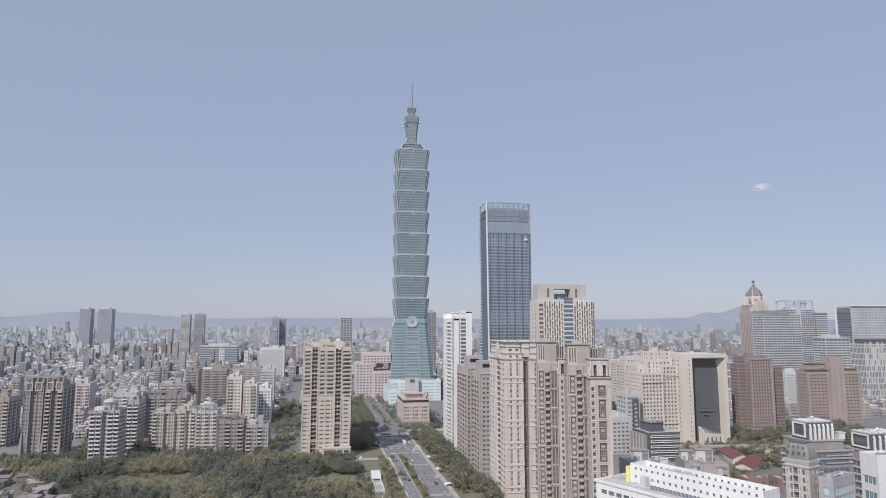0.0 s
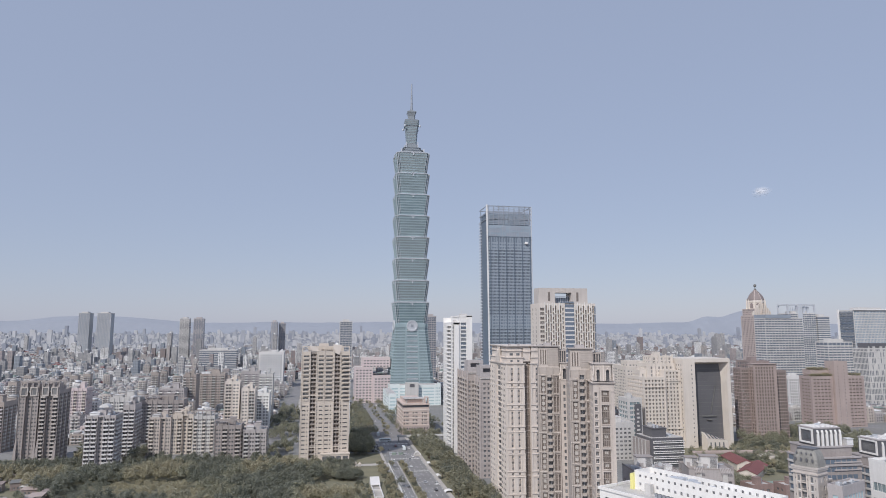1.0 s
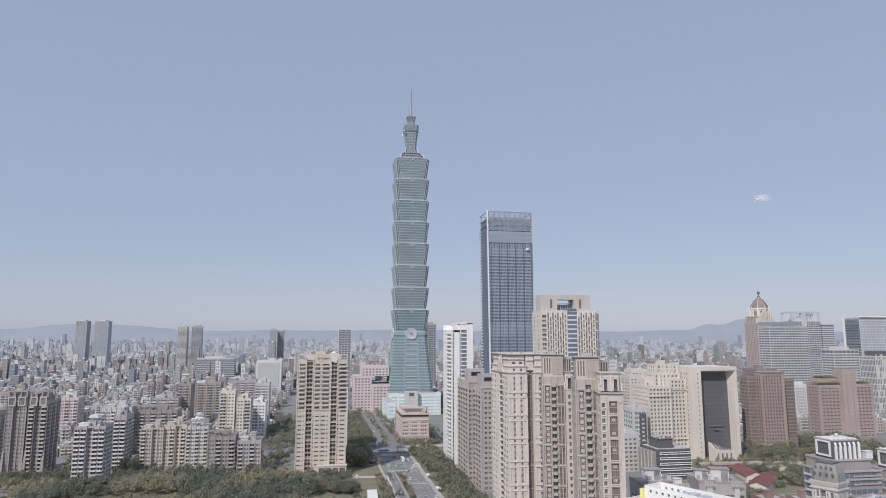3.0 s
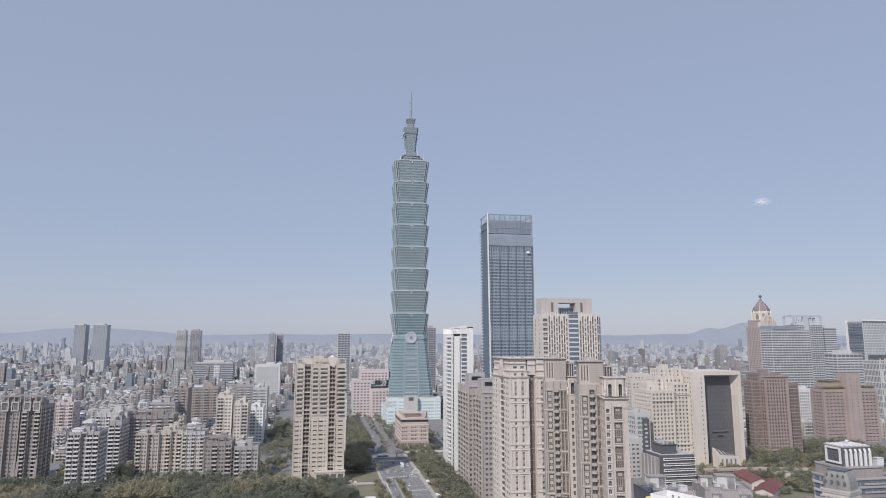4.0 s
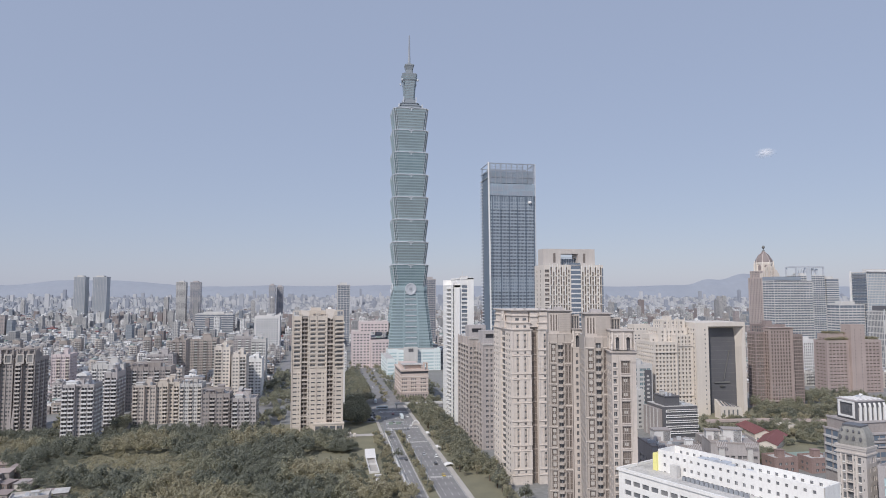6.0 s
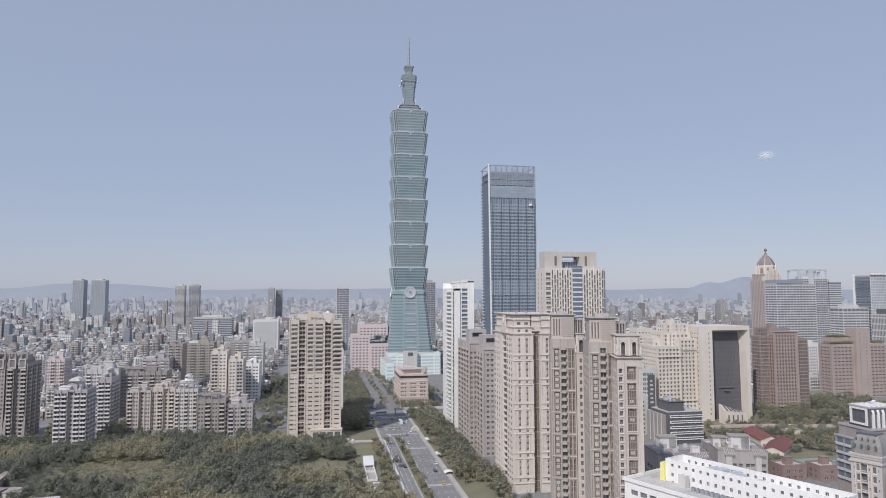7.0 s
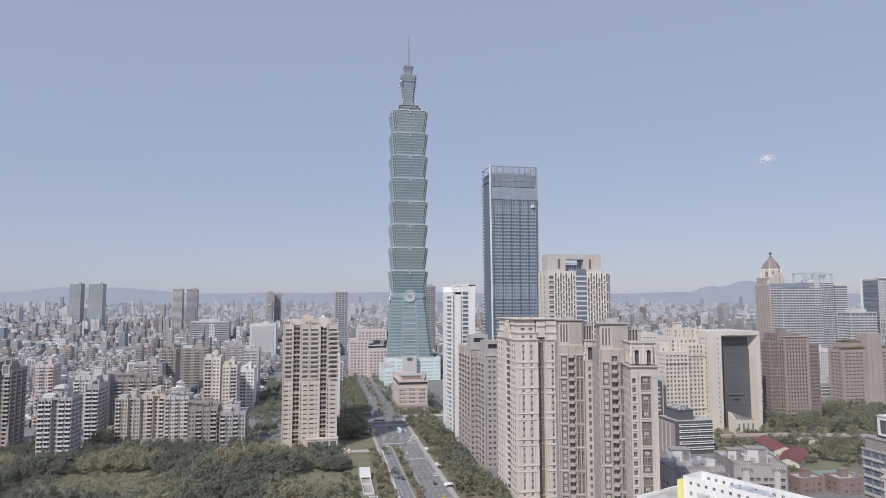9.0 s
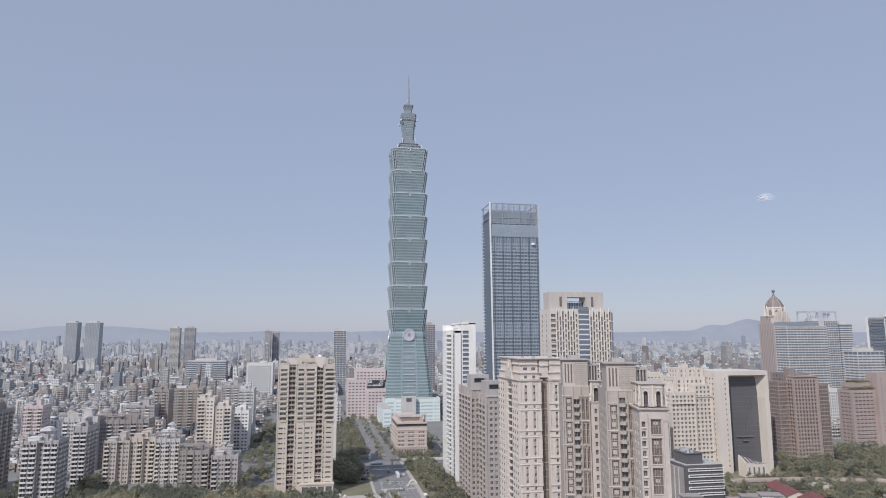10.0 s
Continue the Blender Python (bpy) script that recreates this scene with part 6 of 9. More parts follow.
flared_tower(-243.6, -229, 600, 622, 62, 1)
flared_tower(-227.4, -213.6, 600, 626, 62, 2)
apartment("grey apartment block with pale stacked balconies and a dark slot", -178.3, -156.8, 558, 577, 41, "grey", "pale_tile", 3.1, 4.3, "FR", 60, 4, split=True, wide=.84, barrel=True)
apartment("slim grey-white apartment block with corner balconies", -167, -157.6, 614, 636, 43, "grey", "pale_tile", 3.1, 4.6, "FR", 40, 5, wide=.84, barrel=True)
apartment("beige apartment slab with dark balconies", -147, -129, 620, 640, 31, "tan", "cream", 3.1, 4.4, "FR", 40, 6, split=True)
apartment("beige apartment slab with pale balconies", -128.8, -111, 622, 640, 33, "sand", "cream", 3.1, 4.4, "FR", 40, 7, split=True)
apartment("grey apartment slab with white window bands", -109.5, -92, 617, 637, 32, "grey_lite", "cream", 3.1, 3.6, "FR", 40, 8, pergola=True)
apartment("grey-beige apartment block with deep balconies", -87, -66, 590, 612, 27, "umber", "greige", 3.2, 5.2, "FR", 40, 9, pergola=True)
apartment("grey apartment block with curved corner balconies", -63.4, -45, 586, 606, 23.5, "grey", "grey_lite", 3.2, 4.6, "FR", 40, 10)
apartment("dark grey apartment block with roof pergola", -172, -133, 690, 712, 39, "umber", "grey_lite", 3.1, 5, "FR", 40, 11, pergola=True)
apartment("pale beige slab tower without balconies", -99, -84, 720, 742, 54, "cream", "cream", 3.3, 9, "FR", 40, 12)
apartment("cream slab tower with a grey core", -81, -67.5, 712, 738, 47, "cream", "grey_lite", 3.3, 7, "FR", 40, 13)
apartment("white slab building with a blank side", -71.5, -57, 762, 790, 38, "white", "white", 3.3, 12, "F", 30, 14)
apartment("brown apartment tower behind low houses", -154, -122, 880, 905, 52, "taupe", "grey_lite", 3.2, 5, "FR", 40, 15)
apartment("brown slim apartment tower", -160, -146, 820, 845, 55, "taupe", "grey_lite", 3.2, 4, "FR", 40, 16)
apartment("grey apartment tower with white balconies", -112, -87, 960, 985, 50, "grey", "white", 3.2, 5, "FR", 40, 17)
apartment("white balconied tower near the side street", -72.5, -57, 805, 830, 56, "grey_lite", "white", 3.2, 4, "FR", 40, 18)
apartment("pale pink apartment block", -262, -245, 760, 780, 46, "pink", "cream", 3.2, 4.4, "FR", 40, 19)
apartment("grey-white apartment block among low houses", -199, -172, 682, 702, 43, "grey_lite", "white", 3.1, 4.4, "FR", 40, 20)
apartment("white stepped apartment block", -113, -99, 642, 660, 33, "white", "white", 3.1, 4.2, "FR", 40, 21, barrel=True)
apartment("dark brown apartment block", -300, -278, 655, 680, 43, "taupe", "grey_lite", 3.1, 4.4, "FR", 40, 22)
apartment("grey apartment block among trees", -316, -298, 742, 765, 18, "grey_lite", "white", 3.1, 4.4, "FR", 40, 23)
apartment("grey apartment block with pale rails", -182, -155, 800, 822, 41, "grey", "white", 3.1, 4.6, "FR", 40, 24)

# ---- right-hand low buildings ----
def screen_building():
    """White hospital-like block: a narrow roof between pierced screen walls, over a wider lower block."""
    ang = math.degrees(math.atan2(SCREEN_B[1] - SCREEN_A[1], SCREEN_B[0] - SCREEN_A[0]))
    t = thing("office_building", "white building with pierced roof screens and rooftop plant", "office building", SCREEN_A[0], SCREEN_A[1], 0, ang)
    L, Wd, Z = SCREEN_L, SCREEN_W, 46
    def screen(y, inner, name):
        w = Walls()
        rows = [(Z - 2.6, Z - 1.5)] + ([(Z - 6.2, Z - 4.9), (Z - 9.6, Z - 8.0)] if not inner else [])
        w.wall(0, y, "F", L, 30 if not inner else Z - 5, Z, grid(L, 3.0, 1.1), sorted(rows), .3)
        w.wall(L, y + .5, "B", L, 30 if not inner else Z - 5, Z)
        w.mb.face([(0, y, Z), (L, y, Z), (L, y + .5, Z), (0, y + .5, Z)])
        p = part("screen_wall", w.mb, ["white"], t)
        put_panes(w, p, ("pane",), 120)
    screen(0, False, "near")
    screen(Wd - .5, True, "far")
    mb = MB()
    mb.box(-.0, .4, .5, Wd - .5, 30, Z)
    mb.box(L - .4, L, .5, Wd - .5, 30, Z)
    mb.box(.4, L - .4, .5, Wd - .6, 30, Z - 4.8)
    part("end_wall", mb, ["white"], t)
    rnd = random.Random(5)
    mb = MB()
    for x in (16, 20, 25, 34):
        mb.box(x, x + rnd.uniform(2, 3.4), 2.2, 6, Z - 4.8, Z - 4.8 + rnd.uniform(2.6, 5))
    mb.cyl(29, 4, Z - 4.8, Z - .5, 1.4, n=14)
    part("plant_unit", mb, ["metal_pale"], t)
    mb = MB()
    mb.box(-1.8, -.01, -1, Wd * .5, 30, Z - 1.6)
    part("sign_panel", mb, ["yellow"], t, "yellow corner panel")
    # lower block
    w = Walls()
    w.wall(-9, -13, "F", L + 9, 0, 38, grid(L + 9, 4.2, 3.2), floors(0, 37.5, 4.0, 1.9, 1.1), .5)
    w.wall(-9, Wd, "L", Wd + 13, 0, 38, grid(Wd + 13, 4.2, 3.0), floors(0, 37.5, 4.0, 1.9, 1.1), .5)
    w.wall(L, -13, "R", Wd + 13, 0, 38)
    w.wall(L, Wd, "B", L + 9, 0, 38)
    low = part("lower_block", w.mb, ["white"], t)
    put_panes(w, low, ("pane",), 120)
    mb = MB()
    mb.box(-8.7, L - .3, -12.7, Wd - .3, 37.4, 37.7)
    part("terrace", mb, ["roof"], t)
    mb = MB()
    mb.box(-9.6, L, -13.6, -12.6, 37.8, 38.9)
    mb.box(-9.6, -8.6, -12.6, Wd, 37.8, 38.9)
    part("parapet", mb, ["white"], t)
    for i in range(14):
        mb = MB()
        mb.box(0, 1.4, 0, 1.0, 0, 1.5)
        mb.cyl(.7, .5, 1.5, 1.62, .4, n=10, m=1)
        ob = part("air_conditioner", mb, ["steel", "dark"], t)
        ob.location = (14 + 1.9 * i, -4.5, 37.7)
    mb = MB()
    mb.box(8, 11, -3.5, -1.2, 37.7, 42)
    part("vent_hut", mb, ["grey_lite"], t)


SCREEN_A, SCREEN_B, SCREEN_L, SCREEN_W = (139.5, 284.5), (165.0, 227.0), 63, 11
screen_building()


def banded(label, x0, x1, y0, y1, H, fh=4.0):
    """Dark glass block with white framed bands."""
    t = thing("office_building", label, "office building")
    mb = MB()
    mb.box(x0, x1, y0, y1, 0, H)
    body = part("body", mb, ["dark"], t)
    z = 3.0
    while z < H - 1:
        mb = MB()
        mb.box(x0 + 2, x1 + .6, y0 - .7, y0 - .004, z, z + .5)
        mb.box(x0 + 2, x1 + .6, y0 - .7, y0 - .004, z + 1.5, z + 1.9)
        mb.box(x1 + .1, x1 + .6, y0 - .004, y1 - 4, z, z + 1.9)
        mb.box(x0 + 2, x0 + 2.5, y0 - .7, y0 - .004, z + .5, z + 1.5)
        part("band", mb, ["white"], body)
        z += fh
    mb = MB()
    mb.box(x0 + .3, x1 - .3, y0 + .3, y1 - .3, H, H + .3)
    part("roof", mb, ["roof"], t)
    mb = MB()
    mb.box(x0 + 3, x0 + 15, y0 + 3, y1 - 6, H + .3, H + 7)
    mb.box(x0 + 2.4, x0 + 15.6, y0 + 2.4, y1 - 5.4, H + 7, H + 7.5)
    part("penthouse", mb, ["dark"], t)
    mb = MB()
    mb.box(x0 - 3, x0 - .01, y0 + 2, y1, 0, H - 2)
    part("side_wing", mb, ["umber"], t)
    mb = MB()
    for i in range(4):
        mb.box(x0 - 3.4, x0 - 3.01, y0 + 3 + 5.5 * i, y0 + 3.8 + 5.5 * i, 0, H - 2)
    pieces("pilaster", mb, ["grey_lite"], t)
    clutter(t, x0 + 16, x1 - 5, y0 + 1, y1 - 4, H + .3, 8, 71)
    clutter(t, x0 + 4, x0 + 12, y0 + 4, y1 - 9, H + 7.5, 4, 72)
    return t


banded("dark glass office block with white framed bands", 259, 287, 495, 520, 23)
def corner_flats(label, x, y, turn, W, D, H, boxes, seed):
    """Grey flats: deep window pairs between pale upright panels, ribbed roof canopies, louvred roof boxes and roof plants."""
    t = thing("apartment_building", label, "apartment building", x, y, 0, turn)
    rows = floors(0, H - 3.6, 3.3, 1.7, .9)
    w = Walls()
    w.wall(0, 0, "F", W, 0, H, [(W * a, W * a + 2.0) for a in (.06, .30, .42, .56, .66, .88)], rows, .7)
    w.wall(0, D, "L", D, 0, H, grid(D, 4.2, 2.0), rows, .6)
    w.wall(W, 0, "R", D, 0, H, grid(D, 4.2, 2.0), rows, .6)
    w.wall(W, D, "B", W, 0, H)
    part("wall", w.mb, ["grey"], t)
    put_panes(w, t, ("pane",), 120)
    mb = MB()
    for a, b in ((.16, .28), (.75, .86)):
        mb.box(W * a, W * b, -1.0, -.01, 0, H - 2.2)
    pieces("wall_panel", mb, ["grey_lite"], t, "pale upright wall panel")
    mb = MB()
    for za, zb in rows:
        mb.box(W * .41, W * .755, -.5, -.01, za - 1.0, za - .6)
    pieces("ledge", mb, ["grey"], t)
    mb = MB()
    mb.box(.2, W - .2, .2, D - .2, H - .3, H)
    mb.box(0, W, -.1, .25, H, H + .9), mb.box(0, .25, .25, D, H, H + .9), mb.box(W - .25, W, .25, D, H, H + .9)
    part("roof", mb, ["umber"], t)
    mb = MB()                                   # ribbed canopies over the upper storeys
    for a, b in ((.12, .36), (.70, .98)):
        n = int(W * (b - a) / .9)
        for i in range(n):
            q = W * a + .9 * i
            mb.loft([[(q, -2.2, H - 1.3), (q + .4, -2.2, H - 1.3), (q + .4, .3, H + .9), (q, .3, H + .9)], [(q, -2.2, H - .9), (q + .4, -2.2, H - .9), (q + .4, .3, H + 1.4), (q, .3, H + 1.4)]])
    part("canopy_ribbing", mb, ["grey"], t, kind="stuff")
    for bx, by, bw, bd, bh in boxes:
        mb = MB()
        mb.box(bx, bx + bw, by, by + bd, H, H + bh)
        house = part("roof_house", mb, ["pale_tile"], t)
        mb = MB()
        mb.box(bx - .5, bx + bw + .5, by - .5, by + bd + .5, H + bh, H + bh + .4)
        part("roof_cap", mb, ["umber"], house)
        mb = MB()
        k = 0
        while .3 + .5 * k < bh - .4:
            mb.box(bx + bw * .55, bx + bw * .95, by - .14, by - .004, H + .3 + .5 * k, H + .5 + .5 * k)
            k += 1
        part("louvre_screen", mb, ["dark"], house, kind="stuff")
        mb = MB()
        mb.box(bx + bw * .12, bx + bw * .4, by - .1, by - .004, H + .2, H + 2.4)
        part("door", mb, ["grey"], house)
    clutter(t, 1, W - 5, 2, D - 4, H, 12, seed)
    return t


corner_flats("grey corner flats with pale panels and louvred roof boxes", 210.5, 359.5, -18, 24.5, 17, 28.4, ((8, 5, 9.5, 6, 6.6), (.2, 9, 7, 5, 5.0)), 61)
corner_flats("grey flats with a ribbed canopy and pale roof box", 174, 354, -8, 26, 22, 29.2, ((6.5, 14, 9, 6, 5.6),), 62)
t = thing("apartment_building", "weathered grey walk-up block with roof sheds", "apartment building", 236, 405, 0, -14)
block(t, 0, 30, 0, 18, 0, 19, "umber", 3.4, 4.4, 2.2, 1.8, faces="FLR", limit=60, seed=232)
clutter(t, 1, 24, 1, 14, 19.05, 16, 262)
t = thing("office_building", "grey mid-rise behind the dark banded block", "office building")
block(t, 243, 262, 530, 556, 0, 30, "grey_lite", 3.4, 3.8, 2.2, 1.6, faces="FLR", limit=80, seed=9)
t = thing("office_building", "teal glass office building with a dark screen", "office building")
block(t, 275, 289, 566, 585, 0, 46, "grey_lite", 4.0, 3.4, 2.9, 2.4, faces="FL", pane="pane_green", limit=120, seed=8)
mb = MB()
mb.box(281.5, 287.5, 565.2, 565.98, 14, 42)
sc = part("screen", mb, ["dark"], t, "dark upright advertising screen")
mb = MB()
for i in range(6):
    mb.box(283 + .3 * (i % 2), 286 - .4 * (i % 3), 565.1, 565.19, 18 + 3.6 * i, 19.6 + 3.6 * i)
pieces("sign_bar", mb, ["grey_lite"], sc)


def mansard_building():
    t = thing("apartment_building", "beige apartment building with a grey domed mansard roof", "apartment building", 211.1, 259, 0, 24)
    t.scale = (.62, .62, 1.03)
    w = Walls()
    w.wall(0, 0, "F", 14, 0, 47, [(4.6, 5.4), (8.2, 10.2), (11.6, 12.8)], floors(0, 47, 3.4, 1.9, .8), .5)
    w.wall(0, 17, "L", 2.8, 0, 47, [(1.5, 2.2)], floors(0, 47, 3.4, .9, 1.2), .4)
    w.wall(0, 14.2, "L", 2.4, 0, 47, [(.4, 2.1)], floors(0, 47, 3.4, 2.2, .7), .6)
    w.wall(0, 11.8, "L", 4.2, 0, 47, [(.5, 3.8)], floors(0, 47, 3.4, 2.9, .3), 1.3)
    w.wall(0, 7.6, "L", 2.2, 0, 47, [(.5, 1.1)], floors(0, 47, 3.4, .9, 1.2), .4)
    w.wall(0, 5.4, "L", 2.8, 0, 47, [(.5, 2.3)], floors(0, 47, 3.4, 2.2, .7), .6)
    w.wall(0, 2.6, "L", 2.6, 0, 47, [(.5, 1.1)], floors(0, 47, 3.4, .9, 1.2), .4)
    w.wall(14, 0, "R", 17, 0, 47)
    w.wall(14, 17, "B", 14, 0, 47)
    part("wall", w.mb, ["greige"], t)
    put_panes(w, t, ("pane",), 160)
    mb = MB()
    mb.box(-.8, 14.8, -.8, 17.8, 47, 47.7)
    mb.box(-.5, 14.5, -.5, 17.5, 46.2, 46.99)
    mb.box(-.9, 14.6, -.6, 17.9, 44.6, 45.1)
    part("cornice", mb, ["greige"], t)
    mb = MB()                                   # pilasters, bowed balconies and sills of the long side
    for y0 in (11.55, 7.35, 5.55, 14.35):
        mb.box(-.45, -.004, y0 - .2, y0 + .35, 0, 44.6)
    pieces("pilaster", mb, ["tan_lite"], t)
    mb = MB()
    mb.box(-.9, -.004, 8.0, 11.2, 0, .25), mb.box(-.9, -.75, 8.0, 11.2, .95, 1.1)
    for k in range(7):
        mb.box(-.88, -.78, 8.05 + .5 * k, 8.15 + .5 * k, .25, .95)
    rail = mb.mesh("balcony", ["tan_lite"])
    for i in range(13):
        part("balcony", rail, None, t).location = (0, 0, 3.4 * i + .1)
    mb = MB()
    for i in range(13):
        for a, b in ((12.0, 13.9), (3.0, 5.0)):
            mb.box(-.3, -.004, a, b, 3.4 * i + .35, 3.4 * i + .65)
    pieces("sill", mb, ["white"], t)
    mb = MB()
    def rr(h):
        k = 1 - (max(0, h) / 8.5) ** 3 * .36
        cx, cy, a, b = 7, 8.5, 7 * k, 8.5 * k
        return [(cx + a * sx * min(1, abs(c) * 1.25 + .0), cy + b * sy * min(1, abs(s) * 1.25), 47.7 + h) for c, s, sx, sy in
                ((math.cos(q), math.sin(q), math.copysign(1, math.cos(q)), math.copysign(1, math.sin(q))) for q in (math.tau * (i + .5) / 24 for i in range(24)))]
    mb.loft([[(x, y, 47.7 + (z - 47.7) * .84) for x, y, z in rr(h)] for h in (0, 2, 4, 5.6, 6.8, 7.6, 8.2)])
    m = part("mansard", mb, ["zinc"], t, "grey metal mansard dome")
    mb = MB()
    mb.box(2.0, 12, 3, 14, 54.5, 55.2)
    part("ridge_cap", mb, ["dark"], m)
    for i in range(4):
        mb = MB()
        mb.cyl(0, 0, 0, .5, .8, n=12)
        ob = part("dormer", mb, ["dark"], m)
        ob.matrix_local = pose(-.05, 2.6 + 3.9 * i, 50.4, 0, -80, 0)
    for i in range(4):
        mb = MB()
        mb.cyl(0, 0, 0, .5, .55, n=12)
        ob = part("dormer", mb, ["dark"], m)
        ob.matrix_local = pose(.7, 3.6 + 3.3 * i, 52.9, 0, -60, 0)
    # lower wing
    w = Walls()
    w.wall(14.2, 2, "F", 9, 0, 41, grid(9, 3, 1.8), floors(0, 40, 3.4, 1.8, .9), .5)
    w.wall(23.2, 2, "R", 16, 0, 41)
    w.mb.box(14.3, 23.1, 2.1, 18, 40.6, 41)
    part("wing", w.mb, ["greige"], t)
    put_panes(w, t, ("pane",), 60)
    mb = MB()
    mb.box(14.82, 23.8, 1.4, 18.6, 41, 41.8)
    part("cornice", mb, ["greige"], t)
    mb = MB()
    mb.turn([(1.6, 41.8), (1.6, 42.6), (2.6, 43.2), (2.6, 44), (1, 45.2), (.1, 45.6)], 17, 4, n=14)
    part("turret", mb, ["greige"], t)


mansard_building()


def terraced_dark(x0, y0, W, D, H):
    """Grey terraced block whose dark top floors are wrapped in curved white ribs."""
    t = thing("apartment_building", "grey terraced block with curved white roof ribs", "apartment building", x0, y0)
    mb = MB()
    mb.box(-4, W + 8, -3, D, 0, H - 14)
    mb.box(-2, W + 5, -1, D, H - 14, H - 9)
    part("lower_storey", mb, ["umber"], t)
    mb = MB()
    for z in (H - 18, H - 14.4):
        mb.box(-4.4, W + 8.4, -3.6, -3.004, z, z + .8)
        mb.box(-4.4, -4.004, -3.004, D, z, z + .8)
        mb.box(W * .5, W + 8, -3.5, -3.004, z - 2.2, z - 1.6)
    mb.box(-2.4, W + 5.4, -1.5, -1.004, H - 9.6, H - 8.7)
    mb.box(-2.4, -2.004, -1.004, D, H - 9.6, H - 8.7)
    part("balcony_band", mb, ["grey"], t)
    mb = MB()
    boxes = MB()
    for i in range(5):
        z = H - 17 - 3.6 * i
        for k in range(int((W + 10) / 3)):
            mb.box(-3.4 + 3 * k, -1.0 + 3 * k, -3.12, -3.004, z, z + 2.0)
        for k in range(4):
            mb.box(-4.12, -4.004, -2 + 4.2 * k, 1 + 4.2 * k, z, z + 2.2)
            boxes.box(-4.7, -4.13, -2.2 + 4.2 * k, 1.2 + 4.2 * k, z - 1.1, z - .1)
    part("planter_box", boxes, ["grey_lite"], t, "pale window boxes", kind="stuff")
    pieces("window", mb, ["slate_dark"], t)
    mb = MB()
    mb.box(0, W, 0, D - 4, H - 9, H - .6)
    part("penthouse", mb, ["dark"], t)
    mb = MB()
    q = D - 5
    mb.box(-.5, -.004, .8, q, H - 8, H - 7.2)
    mb.box(-.5, -.004, .8, q, H - 1.6, H - .8)
    mb.box(-.5, -.004, .8, 1.7, H - 7.2, H - 1.6)
    mb.box(-.5, -.004, q - .9, q, H - 7.2, H - 1.6)
    part("frame", mb, ["white"], t)
    mb = MB()
    mb.box(-.12, -.004, 3, q - 2.4, H - 6, H - 3)
    part("window", mb, ["pane"], t)
    for i in range(6):
        mb = MB()
        x = W * (.08 + .86 * i / 5)
        prev = None
        for k in range(7):
            a = math.pi / 2 * k / 6
            y, z = 2.5 - 3.1 * math.sin(a), H - 3.2 + 3.4 * math.cos(a)
            if prev:
                (py_, pz) = prev
                mb.loft([[(x, py_, pz - .6), (x + 1.1, py_, pz - .6), (x + 1.1, py_, pz), (x, py_, pz)][::-1], [(x, y, z - .6), (x + 1.1, y, z - .6), (x + 1.1, y, z), (x, y, z)][::-1]])
            prev = (y, z)
        mb.box(x, x + 1.1, -.62, -.02, H - 9, H - 3.2)
        mb.box(x, x + 1.1, 2.4, D - 4, H - .4, H + .2)
        part("rib", mb, ["white"], t)
    mb = MB()
    mb.box(-.3, W + .3, -.1, D - 3.8, H - .59, H - .1)
    part("roof", mb, ["grey"], t)
    mb = MB()
    mb.loft([[(0, 0, 0), (.3, 0, 0), (.3, .3, 0), (0, .3, 0)], [(2.6, 0, 1.8), (3.0, 0, 1.8), (3.0, 1.8, 1.8), (2.6, 1.8, 1.8)]])
    ob = part("dish", mb, ["white"], t)
    ob.location = (W * .45, 6, H - .1)
    clutter(t, W + .5, W + 4.5, 0, D - 4, H - 9, 5, int(x0))
    clutter(t, 2, W - 5, 3, D - 7, H - .1, 2, int(x0) + 1)


terraced_dark(240, 294, 14.5, 15, 60.5)
terraced_dark(280, 298, 20, 17, 53)
t = thing("office_building", "pale green glass building with a flat roof", "office building", 215, 250, 0, 24)
block(t, 0, 20, 0, 6, 0, 42.5, "grey", 3.6, 2.5, 2.2, 3.1, .3, faces="FL", pane="mall_glass", limit=160, seed=31, hut=False)
clutter(t, 1, 15, .6, 3, 42.55, 6, 81)
t = thing("office_building", "white building with a ribbon of greenish windows", "office building")
block(t, 250, 275, 263, 273, 0, 48.6, "white", 7, 8.3, 7.7, 3.6, faces="FL", pane="pane_green", limit=120, seed=32, hut=False)

mb = MB()
for i in range(6):
    for k in range(11):
        mb.box(250.6 + 2.3 * k, 250.78 + 2.3 * k, 263.1, 263.25, 7 * i + .9, 7 * i + 4.5)
    for k in range(4):
        mb.box(250.1, 250.25, 264.6 + 2.2 * k, 264.78 + 2.2 * k, 7 * i + .9, 7 * i + 4.5)
part("mullion_grid", mb, ["white"], t, kind="stuff")
clutter(t, 251, 268, 264, 270, 48.65, 7, 82)

